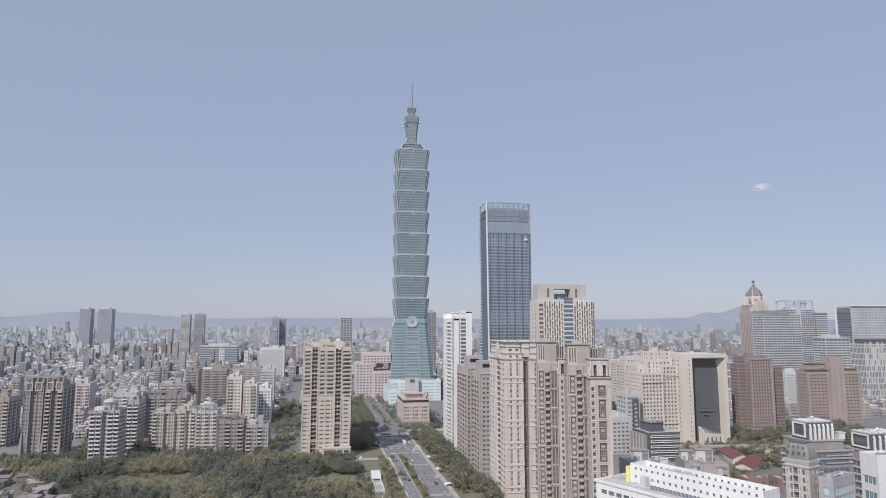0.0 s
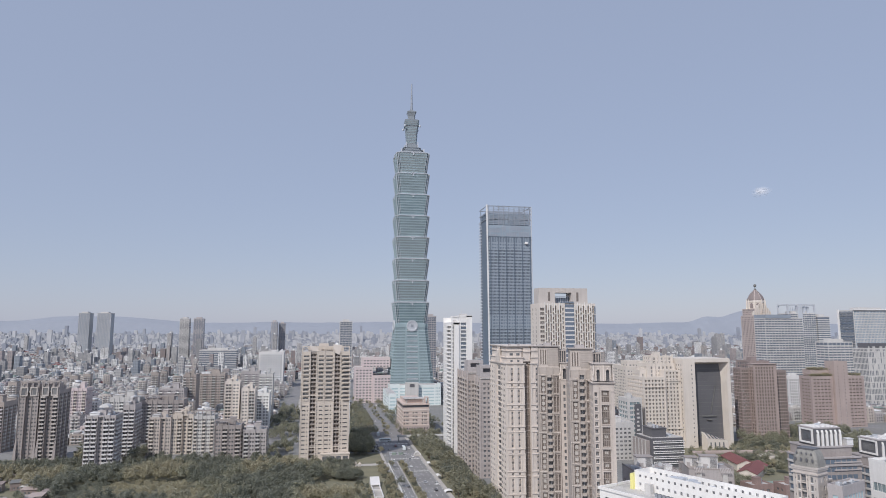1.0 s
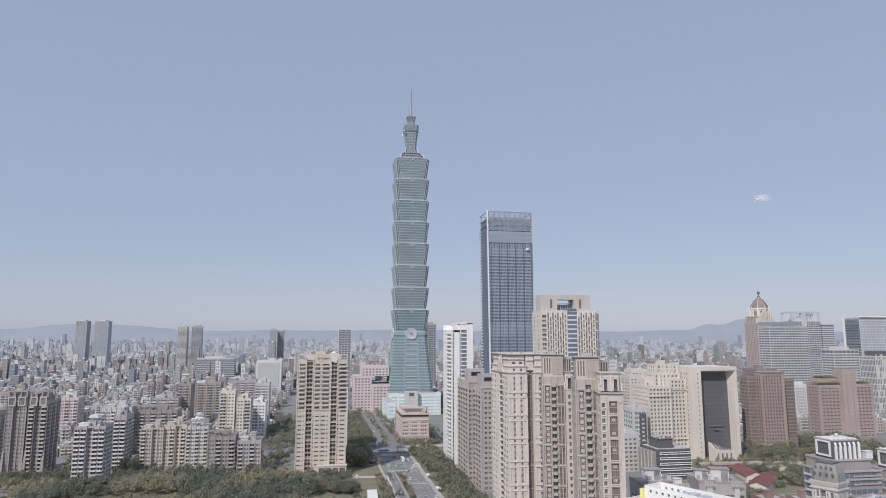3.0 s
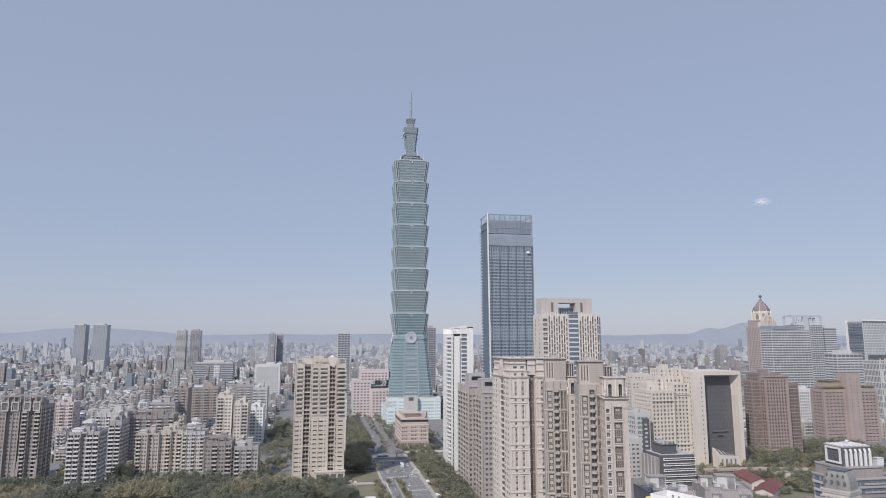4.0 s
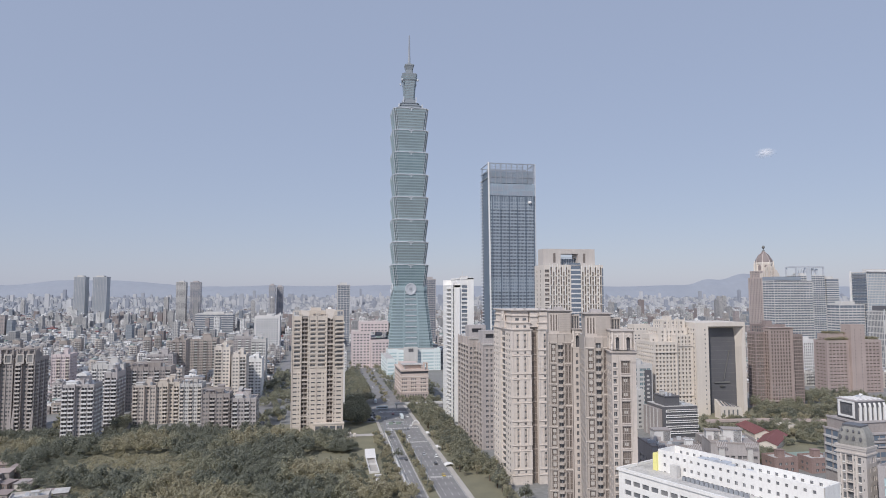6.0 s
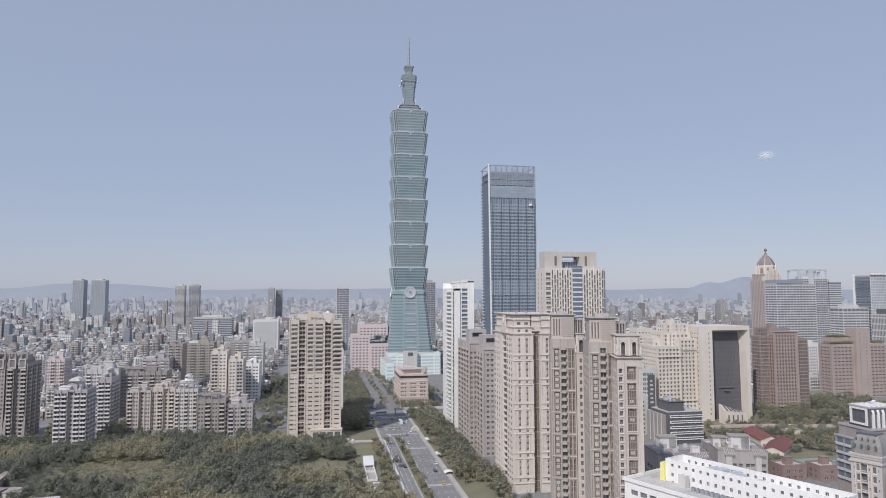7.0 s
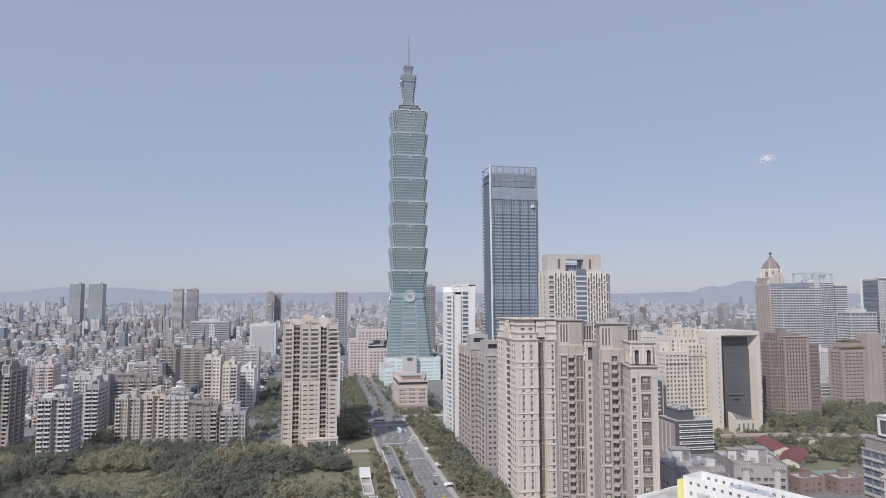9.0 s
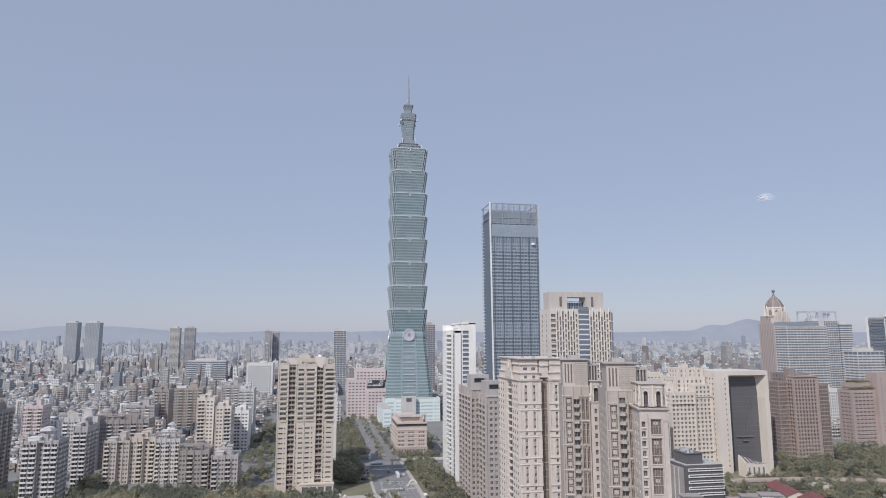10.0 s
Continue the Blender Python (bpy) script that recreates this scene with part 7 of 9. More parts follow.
# red-roofed school, small hall, courts, viaduct
def gable(label, cx, cy, L, Wd, H, R, turn, wall="rosy"):
    t = thing("school_building", label, "building", cx, cy, 0, turn)
    w = Walls()
    w.wall(-L / 2, -Wd / 2, "F", L, 0, H, grid(L, 3.2, 1.6), floors(0, H, 3.3, 1.6), .3)
    w.wall(L / 2, -Wd / 2, "R", Wd, 0, H)
    w.wall(L / 2, Wd / 2, "B", L, 0, H)
    w.wall(-L / 2, Wd / 2, "L", Wd, 0, H, grid(Wd, 3.2, 1.6), floors(0, H, 3.3, 1.6), .3)
    for x in (-L / 2, L / 2):
        w.mb.face([(x, -Wd / 2, H), (x, Wd / 2, H), (x, 0, H + R)])
    part("wall", w.mb, [wall], t)
    put_panes(w, t, ("pane",), 60)
    for s in (-1, 1):
        mb = MB()
        e = Wd / 2 + .7
        mb.loft([[(-L / 2 - .6, s * e, H - .5), (L / 2 + .6, s * e, H - .5), (L / 2 + .6, 0, H + R), (-L / 2 - .6, 0, H + R)][::s],
                 [(-L / 2 - .6, s * e, H - .1), (L / 2 + .6, s * e, H - .1), (L / 2 + .6, 0, H + R + .4), (-L / 2 - .6, 0, H + R + .4)][::s]])
        r = part("roof_slope", mb, ["red_roof"], t)
        mb = MB()
        for i in range(int(L / 1.2)):
            x = -L / 2 + .6 + i * 1.2
            mb.face([(x, s * e, H - .02), (x + .18, s * e, H - .02), (x + .18, 0, H + R + .48), (x, 0, H + R + .48)][::s])
        part("roof_ribbing", mb, ["red_roof"], r, kind="stuff")


gable("long school wing with a dull red gabled roof", 330.5, 489, 34, 14, 5.6, 2.6, 76, "cream")
gable("near school wing with a dull red gabled roof", 322, 459, 42, 13, 5.2, 2.4, 43.5, "cream")
t = thing("house", "small pale flat-roofed school house among palms", "house")
block(t, 352, 366, 486, 496, 0, 7, "cream", 3.4, 3.4, 1.6, 1.6, faces="FLR", limit=40, hut=False)
for x, y, lab in ((276, 396, "low red-brick block with flat roof"), (297, 391, "red-brick block with a roof shed")):
    t = thing("building", lab, "building")
    block(t, x, x + 16, y, y + 12, 0, 8, "brick_red", 3.4, 4, 2, 1.6, faces="FLR", limit=30, seed=x)
mb = MB()
mb.box(308, 342, 418, 440, 0, .06)
single("sports_court", mb, ["court"], "green hard sports court behind a school", "sports court")
t = thing("viaduct", "low concrete viaduct with solid parapets", "viaduct")
for i in range(9):
    xa, ya = 312 + 12.5 * i, 519 - .26 * i * i
    xb, yb = 312 + 12.5 * (i + 1), 519 - .26 * (i + 1) ** 2
    mb = MB()
    mb.loft([[(xa, ya, 4.8), (xb, yb, 4.8), (xb, yb + 5.5, 4.8), (xa, ya + 5.5, 4.8)], [(xa, ya, 5.4), (xb, yb, 5.4), (xb, yb + 5.5, 5.4), (xa, ya + 5.5, 5.4)]])
    for o in (0, 5.2):
        mb.loft([[(xa, ya + o, 5.4), (xb, yb + o, 5.4), (xb, yb + o + .3, 5.4), (xa, ya + o + .3, 5.4)], [(xa, ya + o, 6.5), (xb, yb + o, 6.5), (xb, yb + o + .3, 6.5), (xa, ya + o + .3, 6.5)]])
    for k in range(6):
        u = (k + .5) / 6
        x, y = xa + (xb - xa) * u, ya + (yb - ya) * u
        mb.box(x - .12, x + .12, y - .08, y - .004, 4.9, 6.6)
    part("span", mb, ["rose_grey"], t)
    mb = MB()
    mb.cyl(xa, ya + 2.7, 0, 4.8, .6, n=10)
    part("pillar", mb, ["rose_grey"], t)

# ---- quarter of low and middle houses ----
TAKEN = [(48, 96, 100, 1500), (-24, 26, 545, 592), (100, 145, 400, 620), (76, 176, 680, 1070), (44, 106, 995, 1055), (200, 292, 640, 910),
         (290, 470, 520, 645), (375, 495, 785, 895), (525, 620, 650, 705), (735, 1010, 880, 1200), (688, 765, 755, 805), (-54, -32, 560, 1500), (-20, 48, 590, 900),
         (180, 425, 200, 560), (-600, 700, 645, 675), (778, 850, 1110, 1160), (-122, -72, 1296, 1345), (-305, -208, 1690, 1745)]
TAKEN += [(268, 296, 560, 592), (362, 416, 752, 792), (592, 624, 754, 784)]
TAKEN += [(o.location.x - 2, o.location.x + 30, o.location.y - 3, o.location.y + 30) for o in scene.objects if o.name.startswith("apartment_building") and o.location.y > 500 and o.location.x < 0]


def free(x, y, w, d):
    return not any(x < b and x + w > a and y < e and y + d > c for a, b, c, e in TAKEN)


def in_view(x, y):
    """Inside the fan that the whole flight looks over."""
    ux, uy = x * 0.9836 - y * 0.1805, x * 0.1805 + y * 0.9836
    return abs(ux) < 0.73 * uy + 30


WALLS = ["grey", "grey_lite", "taupe", "white", "tan", "grey", "umber", "grey_lite", "pink", "grey", "taupe"]


def house_proto(i, W, D, H, wall, side, far=False):
    """A walk-up house with window rows, a sheet-metal roof storey, tank and parapet: its parts as (name, faces, materials, kind)."""
    rnd = random.Random(100 + i)
    out = []
    w = Walls()
    rows = floors(0, H, 3.1, 1.6, .9)
    w.wall(0, 0, "F", W, 0, H, grid(W, 3.0, 1.7, .4), rows, .4)
    for s in "RL":
        w.wall(W if s == "R" else 0, 0 if s == "R" else D, s, D, 0, H, grid(D, 3.6, 1.4, .4) if s == side else (), rows, .4)
    w.wall(W, D, "B", W, 0, H)
    panes = w.panes
    if far:                                   # far off, the windows lie nearly flush
        w = Walls()
        for s, ox, oy, ln in (("F", 0, 0, W), ("R", W, 0, D), ("L", 0, D, D)):
            w.wall(ox, oy, s, ln, 0, H)
    out.append(("wall", w.mb, [wall], ""))
    mb = MB()
    for at, sd, pw, ph, k in panes:
        (ux, uy), (nx, ny) = SIDES[sd]
        if far:
            at = (at[0] + nx * .41, at[1] + ny * .41, at[2])
        p, q = (at[0] - ux * pw / 2, at[1] - uy * pw / 2), (at[0] + ux * pw / 2, at[1] + uy * pw / 2)
        mb.face([(*p, at[2]), (*q, at[2]), (*q, at[2] + ph), (*p, at[2] + ph)])
    out.append(("window_glazing", mb, ["pane"], "stuff"))
    mb = MB()
    for za, _ in rows[1:]:
        mb.box(W * .08, W * .45, -1.0, -.01, za - 1, za)
        mb.box(W * .55, W * .92, -1.0, -.01, za - 1, za)
    out.append(("balcony_banding", mb, [rnd.choice(["grey_lite", "grey_lite", wall])], "stuff"))
    mb = MB()
    mb.box(.2, W - .2, .2, D - .2, H - .2, H + .05, 1)
    mb.box(0, W, 0, .25, H, H + 1.0)
    mb.box(W - .25, W, .25, D, H, H + 1.0)
    mb.box(0, .25, .25, D, H, H + 1.0)
    out.append(("roof", mb, [wall, "roof"], ""))
    mb = MB()
    a, b, c = rnd.uniform(.05, .3), rnd.uniform(.5, .95), rnd.uniform(.45, .9)
    mb.box(W * a, W * b, D * .1, D * c, H, H + 2.6, 0)
    mb.loft([[(W * a - .5, D * .1 - .6, H + 2.6), (W * b + .5, D * .1 - .6, H + 2.6), (W * b + .5, D * c + .5, H + 2.6), (W * a - .5, D * c + .5, H + 2.6)],
             [(W * a - .5, D * .1 - .6, H + 2.75), (W * b + .5, D * .1 - .6, H + 2.75), (W * b + .5, D * c + .5, H + 3.5), (W * a - .5, D * c + .5, H + 3.5)]], 1)
    out.append(("roof_storey", mb, [rnd.choice(["grey", "grey_lite"]), rnd.choice(["sheet", "sheet", "sheet", "roof", "roof", "green_roof", "grey_lite"])], ""))
    mb = MB()
    mb.cyl(W * .8, D * .75, H, H + 2.4, 1.0, n=8)
    mb.cyl(W * .8, D * .75, H + 2.4, H + 2.8, 1.0, .3, n=8)
    out.append(("water_tank", mb, ["metal_pale"], ""))
    return out


QUARTER = ["grey", "grey_lite", "white", "cream", "taupe", "tan", "umber", "pink", "roof", "sheet", "green_roof", "red_roof", "metal_pale", "pane"]
LABELS = ["grey walk-up house with a sheet-metal roof storey", "pale tiled town house with roof sheds", "weathered concrete town house with water tanks"]


def arrays(parts):
    v, f, m, n = [], [], [], 0
    for _, mb, mats, _ in parts:
        v += mb.v
        for face, k in zip(mb.f, mb.m):
            for j in range(1, len(face) - 1):
                f.append((n + face[0], n + face[j], n + face[j + 1]))
                m.append(QUARTER.index(mats[k]))
        n += len(mb.v)
    return np.array(v, dtype=np.float32), np.array(f, dtype=np.int32), np.array(m, dtype=np.int32)


def tri_mesh(name, v, f, mat, mi=None, mats=()):
    me = bpy.data.meshes.new(name)
    me.vertices.add(len(v)), me.loops.add(len(f) * 3), me.polygons.add(len(f))
    me.vertices.foreach_set("co", v.ravel())
    me.loops.foreach_set("vertex_index", f.ravel())
    me.polygons.foreach_set("loop_start", np.arange(0, len(f) * 3, 3, dtype=np.int32))
    for m in mats or (mat,):
        me.materials.append(M[m])
    if mi is not None:
        me.polygons.foreach_set("material_index", mi)
    me.update(calc_edges=True)
    return me


rnd = random.Random(7)
protos = []
for i in range(32):
    tall = i % 16 >= 11
    size = (rnd.uniform(8, 14) if not tall else rnd.uniform(9, 13), rnd.uniform(9, 13), rnd.choice([6.5, 9.6, 12.7, 12.7, 15.8]) if not tall else rnd.choice([19, 22, 28, 34]))
    parts_ = house_proto(i, *size, WALLS[i % len(WALLS)], "R" if i < 16 else "L")
    plain_ = house_proto(i, *size, WALLS[i % len(WALLS)], "R" if i < 16 else "L", True)
    mb = MB()
    rr_ = random.Random(300 + i)
    W_, D_ = max(v[0] for v in parts_[0][1].v), max(v[1] for v in parts_[0][1].v)
    H_ = max(v[2] for v in parts_[0][1].v)
    for _ in range(4):
        a_, b_ = rr_.uniform(.02, .8) * W_, rr_.uniform(.02, .8) * D_
        mb.box(a_, a_ + rr_.uniform(1.2, 4), b_, b_ + rr_.uniform(1.2, 3.4), H_, H_ + rr_.uniform(1, 3.2))
    parts_.append(("roof_clutter", mb, [rr_.choice(["sheet", "grey_lite", "grey", "white"])], "stuff"))
    plain_.append(parts_[-1])
    protos.append([parts_, arrays(parts_), None, arrays(plain_)])


def place_house(k, m):
    """One house of the quarter, with its parts."""
    parts_, _, first, _ = protos[k]
    if first:
        copy_thing(first, m)
        return
    t = thing("town_house", LABELS[k % 3], "house", group="houses of the quarter")
    for name, mb, mats, kind in parts_:
        part(name, mb, mats, t, kind=kind)
    t.matrix_basis = m
    protos[k][2] = t


bulk = [[], [], []]
total = near = 0
y = 672.0
while y < 1330:
    x = -620.0
    while x < 1000:
        step = rnd.uniform(10.5, 14.5)
        right = x > 60
        k = (16 if right else 0) + (rnd.randrange(11) if rnd.random() < (.92 if not right else .94) else rnd.randrange(11, 16))
        if free(x, y, 13, 12) and in_view(x, y) and rnd.random() < .93:
            sz, tw, yy = rnd.uniform(.85, 1.18), rnd.choice([0, 0, 0, -3, 4]), y + rnd.uniform(-2, 2)
            if y < 790 and near < 78:
                place_house(k, pose(x, yy, 0, 0, 0, tw) @ Matrix.Diagonal((1, 1, sz, 1)))
                near += 1
            else:
                v, f, m = protos[k][1 if y < 800 else 3]
                a = radians(tw)
                bulk[0].append(np.stack([v[:, 0] * math.cos(a) - v[:, 1] * math.sin(a) + x, v[:, 0] * math.sin(a) + v[:, 1] * math.cos(a) + yy, v[:, 2] * sz], 1))
                bulk[1].append(f + total)
                bulk[2].append(m)
                total += len(v)
        x += step
    y += rnd.uniform(14.5, 19) + (8 if rnd.random() < .25 else 0)
tagged(new("town_quarter", tri_mesh("town_quarter", np.concatenate(bulk[0]).astype(np.float32), np.concatenate(bulk[1]), None, np.concatenate(bulk[2]), QUARTER)),
       "crowded quarter of walk-up houses with sheet-metal roofs", "houses", kind="stuff")


# ---- the far city ----
def far_city():
    """Thousands of plain blocks with roof huts out to the hills."""
    rnd = random.Random(21)
    verts, faces, mats = [], [], []
    def add(x, y, w, d, h, m):
        k = len(verts)
        verts.extend([(x, y, 0), (x + w, y, 0), (x + w, y + d, 0), (x, y + d, 0), (x, y, h), (x + w, y, h), (x + w, y + d, h), (x, y + d, h)])
        faces.extend([(k + 4, k + 5, k + 6, k + 7), (k, k + 1, k + 5, k + 4), (k + 1, k + 2, k + 6, k + 5), (k + 3, k, k + 4, k + 7)])
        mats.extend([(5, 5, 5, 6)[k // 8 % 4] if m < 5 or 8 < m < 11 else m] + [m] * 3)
    y = 1335.0
    while y < 4480:
        grow = 1 + (y - 1300) / 3400
        x = -0.75 * y - 200
        while x < 1.0 * y + 250:
            row = rnd.random() < .42                     # terraces of attached low houses
            w = rnd.uniform(14, 34) * grow ** .5 if row else rnd.uniform(7, 13) * grow
            if in_view(x, y) and free(x, y, w, 18) and rnd.random() < .93:
                p = (rnd.random() if not row else rnd.random() * .7) + .16 * noise.noise((x * .0035, y * .0022, 2)) + .10 * noise.noise((x * .011, y * .008, 6))
                h = rnd.uniform(7, 17) if p < .74 else rnd.uniform(18, 34) if p < .955 else rnd.uniform(34, 60)
                if rnd.random() > .9965 and y > 1700:
                    h = rnd.uniform(62, 100)
                if y > 2700:                             # the plain goes on past the sheet's end: its far roofs close up to the skyline
                    h = h * .8 + (y - 2700) / 1780 * 78
                d = rnd.uniform(12, 20)
                m = rnd.choice([0, 0, 1, 1, 2, 3, 4, 1, 2, 0, 9, 10])
                # farthest blocks take glowing tones, with the haze put into their colour
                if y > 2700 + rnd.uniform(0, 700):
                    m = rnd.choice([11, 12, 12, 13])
                yy = y + rnd.uniform(-8, 8)
                if h > 40:
                    w = min(w, rnd.uniform(13, 21))
                add(x, yy, w, d, h, m)
                if rnd.random() < .7:
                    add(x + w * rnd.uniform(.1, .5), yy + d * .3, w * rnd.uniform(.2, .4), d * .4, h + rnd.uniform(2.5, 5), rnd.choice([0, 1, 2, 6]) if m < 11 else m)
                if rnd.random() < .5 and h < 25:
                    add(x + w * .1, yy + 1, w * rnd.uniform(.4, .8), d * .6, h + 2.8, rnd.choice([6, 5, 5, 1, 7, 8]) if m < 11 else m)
            x += w + (rnd.uniform(0, 1.5) if row and rnd.random() < .7 else rnd.uniform(1, 7) * grow)
        y += rnd.uniform(19, 25) * grow ** .7
    me = bpy.data.meshes.new("far_city")
    me.from_pydata(verts, [], faces)
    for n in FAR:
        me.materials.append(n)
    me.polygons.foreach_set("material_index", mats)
    me.update()
    return tagged(new("distant_city", me), "dense pale grey city blocks reaching to the hills", "city", kind="stuff")


def far_wall(name, color):
    """Tiled wall whose window rows are too fine to be told apart."""
    m = material(name, color, 0.8, vary=0.18, scale=0.01, fine=0.08, bump=0, island=0.6)
    n, l = m.node_tree.nodes, m.node_tree.links
    tc, br = n.new("ShaderNodeTexCoord"), n.new("ShaderNodeTexBrick")
    geo = n.new("ShaderNodeSeparateXYZ")
    l.new(tc.outputs["Object"], geo.inputs[0])
    add = n.new("ShaderNodeMath")
    l.new(geo.outputs[0], add.inputs[0]), l.new(geo.outputs[1], add.inputs[1])
    put = n.new("ShaderNodeCombineXYZ")
    l.new(add.outputs[0], put.inputs[0]), l.new(geo.outputs[2], put.inputs[1])
    l.new(put.outputs[0], br.inputs["Vector"])
    br.offset, br.inputs["Scale"].default_value = 0.0, 1.0
    br.inputs["Brick Width"].default_value, br.inputs["Row Height"].default_value = 3.6, 3.2
    br.inputs["Mortar Size"].default_value, br.inputs["Mortar Smooth"].default_value = 0.75, 0.1
    b = n["Principled BSDF"]
    old = b.inputs["Base Color"].links[0].from_socket
    mix = n.new("ShaderNodeMix")
    mix.data_type = "RGBA"
    mix.inputs["A"].default_value = (0.19, 0.20, 0.215, 1)
    l.new(br.outputs["Fac"], mix.inputs["Factor"]), l.new(old, mix.inputs["B"])
    l.new(mix.outputs["Result"], b.inputs["Base Color"])
    return m


FAR = [far_wall("far_grey", (0.294, 0.290, 0.294)), far_wall("far_pale", (0.399, 0.389, 0.385)), far_wall("far_white", (0.646, 0.641, 0.636)),
       far_wall("far_buff", (0.399, 0.361, 0.337)), far_wall("far_rose", (0.351, 0.304, 0.294)), M["roof"], M["sheet"], M["green_roof"], M["red_roof"],
       far_wall("far_brown", (0.25, 0.20, 0.19)), far_wall("far_slate", (0.24, 0.27, 0.31)),
       haze_glow("hazy_grey", (0.26, 0.272, 0.305), .26), haze_glow("hazy_pale", (0.36, 0.365, 0.385), .24), haze_glow("hazy_slate", (0.21, 0.225, 0.265), .30)]
far_city()


# ---- trees ----
def tree_data(seed, H, R, lumps=26, sprays=470):
    """Trunk with limbs, and a crown of ragged clumps with gaps and sprays of leaves, as arrays."""
    rnd = random.Random(seed)
    tk = MB()
    tk.cyl(0, 0, 0, H * .5, .28 * H / 9, .16 * H / 9, n=7)
    for i in range(4):
        a = math.tau * (i + rnd.random() * .6) / 4
        e = (math.cos(a) * R * .55, math.sin(a) * R * .55, H * rnd.uniform(.6, .78))
        b = H * rnd.uniform(.3, .45)
        tk.loft([[(math.cos(q) * .11, math.sin(q) * .11, b) for q in (0, 2.1, 4.2)], [(e[0] + math.cos(q) * .05, e[1] + math.sin(q) * .05, e[2]) for q in (0, 2.1, 4.2)]])
    oct_v = [(1, 0, 0), (0, 1, 0), (-1, 0, 0), (0, -1, 0), (0, 0, 1), (0, 0, -1)]
    oct_f = [(0, 1, 4), (1, 2, 4), (2, 3, 4), (3, 0, 4), (1, 0, 5), (2, 1, 5), (3, 2, 5), (0, 3, 5)]
    vs, fs, n, centres = [], [], 0, []
    for i in range(lumps):                       # small uneven cores of the twig clumps
        a, q = rnd.uniform(0, math.tau), rnd.random() ** .55
        c = Vector((math.cos(a) * R * .78 * q, math.sin(a) * R * .78 * q, H * (.40 + .47 * rnd.random() * (1.12 - .55 * q * q))))
        r = R * rnd.uniform(.16, .30)
        centres.append((c, r))
        tw = rnd.uniform(0, 1.5)
        for p in oct_v:
            k = r * rnd.uniform(.4, .8)
            vs.append((c.x + (p[0] * math.cos(tw) - p[1] * math.sin(tw)) * k, c.y + (p[0] * math.sin(tw) + p[1] * math.cos(tw)) * k, c.z + p[2] * k * .8))
        fs += [tuple(n + j for j in f) for f in oct_f]
        n += 6
    for i in range(sprays):                      # leaf sprays all round them
        c, r = rnd.choice(centres)
        d = Vector((rnd.gauss(0, 1), rnd.gauss(0, 1), rnd.gauss(.3, 1))).normalized()
        p = c + d * r * rnd.uniform(.7, 1.45)
        u = d.orthogonal().normalized()
        u = (Matrix.Rotation(rnd.uniform(0, math.tau), 3, d) @ u) * rnd.uniform(.22, .55)
        w = d.cross(u).normalized() * rnd.uniform(.3, .75) + d * rnd.uniform(-.35, .45)
        vs += [tuple(p - u), tuple(p + w), tuple(p + u)]
        fs.append((n, n + 1, n + 2))
        n += 3
    return tk, np.array(vs, dtype=np.float32), np.array(fs, dtype=np.int32)


LEAVES = ["leaf", "leaf_dark", "leaf_olive", "leaf", "leaf_dark"]
TREES = [tree_data(40 + i, h, r, lumps) for i, (h, r, lumps) in enumerate(((10, 4.6, 26), (8.5, 4.0, 24), (7.5, 3.6, 20), (11.5, 5.2, 30), (6, 3.0, 16)))]
TREE_OBS = []
for i, (tk, v, f) in enumerate(TREES):
    t = thing("tree", ["broad green roadside tree", "dense dark green tree", "olive-green tree with loose crown", "tall spreading green tree", "small round dark green tree"][i] + " standing in the ground", "tree", 0, -900 - 20 * i, group="trees")
    part("trunk", tk, ["bark"], t)
    part("crown", tri_mesh("crown", v, f, LEAVES[i]), None, t)
    TREE_OBS.append(t)
placed = set()


GROVE = [[], [], [], 0, 0]


def plant(x, y, k, s=1.0, rnd=random.Random(3)):
    """A tree of its own; past the first 290 they grow into one grove."""
    a, sz = rnd.uniform(0, 360), s * rnd.uniform(.9, 1.12)
    GROVE[4] += 1
    if GROVE[4] > 290 or y > 760:
        _, v, f = TREES[k]
        c, q = math.cos(a) * s, math.sin(a) * s
        GROVE[0].append(np.stack([v[:, 0] * c - v[:, 1] * q + x, v[:, 0] * q + v[:, 1] * c + y, v[:, 2] * sz], 1))
        if y > 640:                              # far trees keep half of their sprays
            f = np.concatenate([f[:128], f[128::2]])
        GROVE[1].append(f + GROVE[3])
        GROVE[2].append(np.full(len(f), (0, 1, 2, 0, 1)[k], dtype=np.int32))
        GROVE[3] += len(v)
        return
    m = pose(x, y, 0, 0, 0, a) @ Matrix.Diagonal((s, s, sz, 1))
    if k in placed:
        copy_thing(TREE_OBS[k], m)
        return
    placed.add(k)
    TREE_OBS[k].matrix_basis = m


def clear_lawn(x, y):
    return ((x - 14) / 21) ** 2 + ((y - 474) / 24) ** 2 < 1 or (24 < x < 56 and 395 < y < 545)


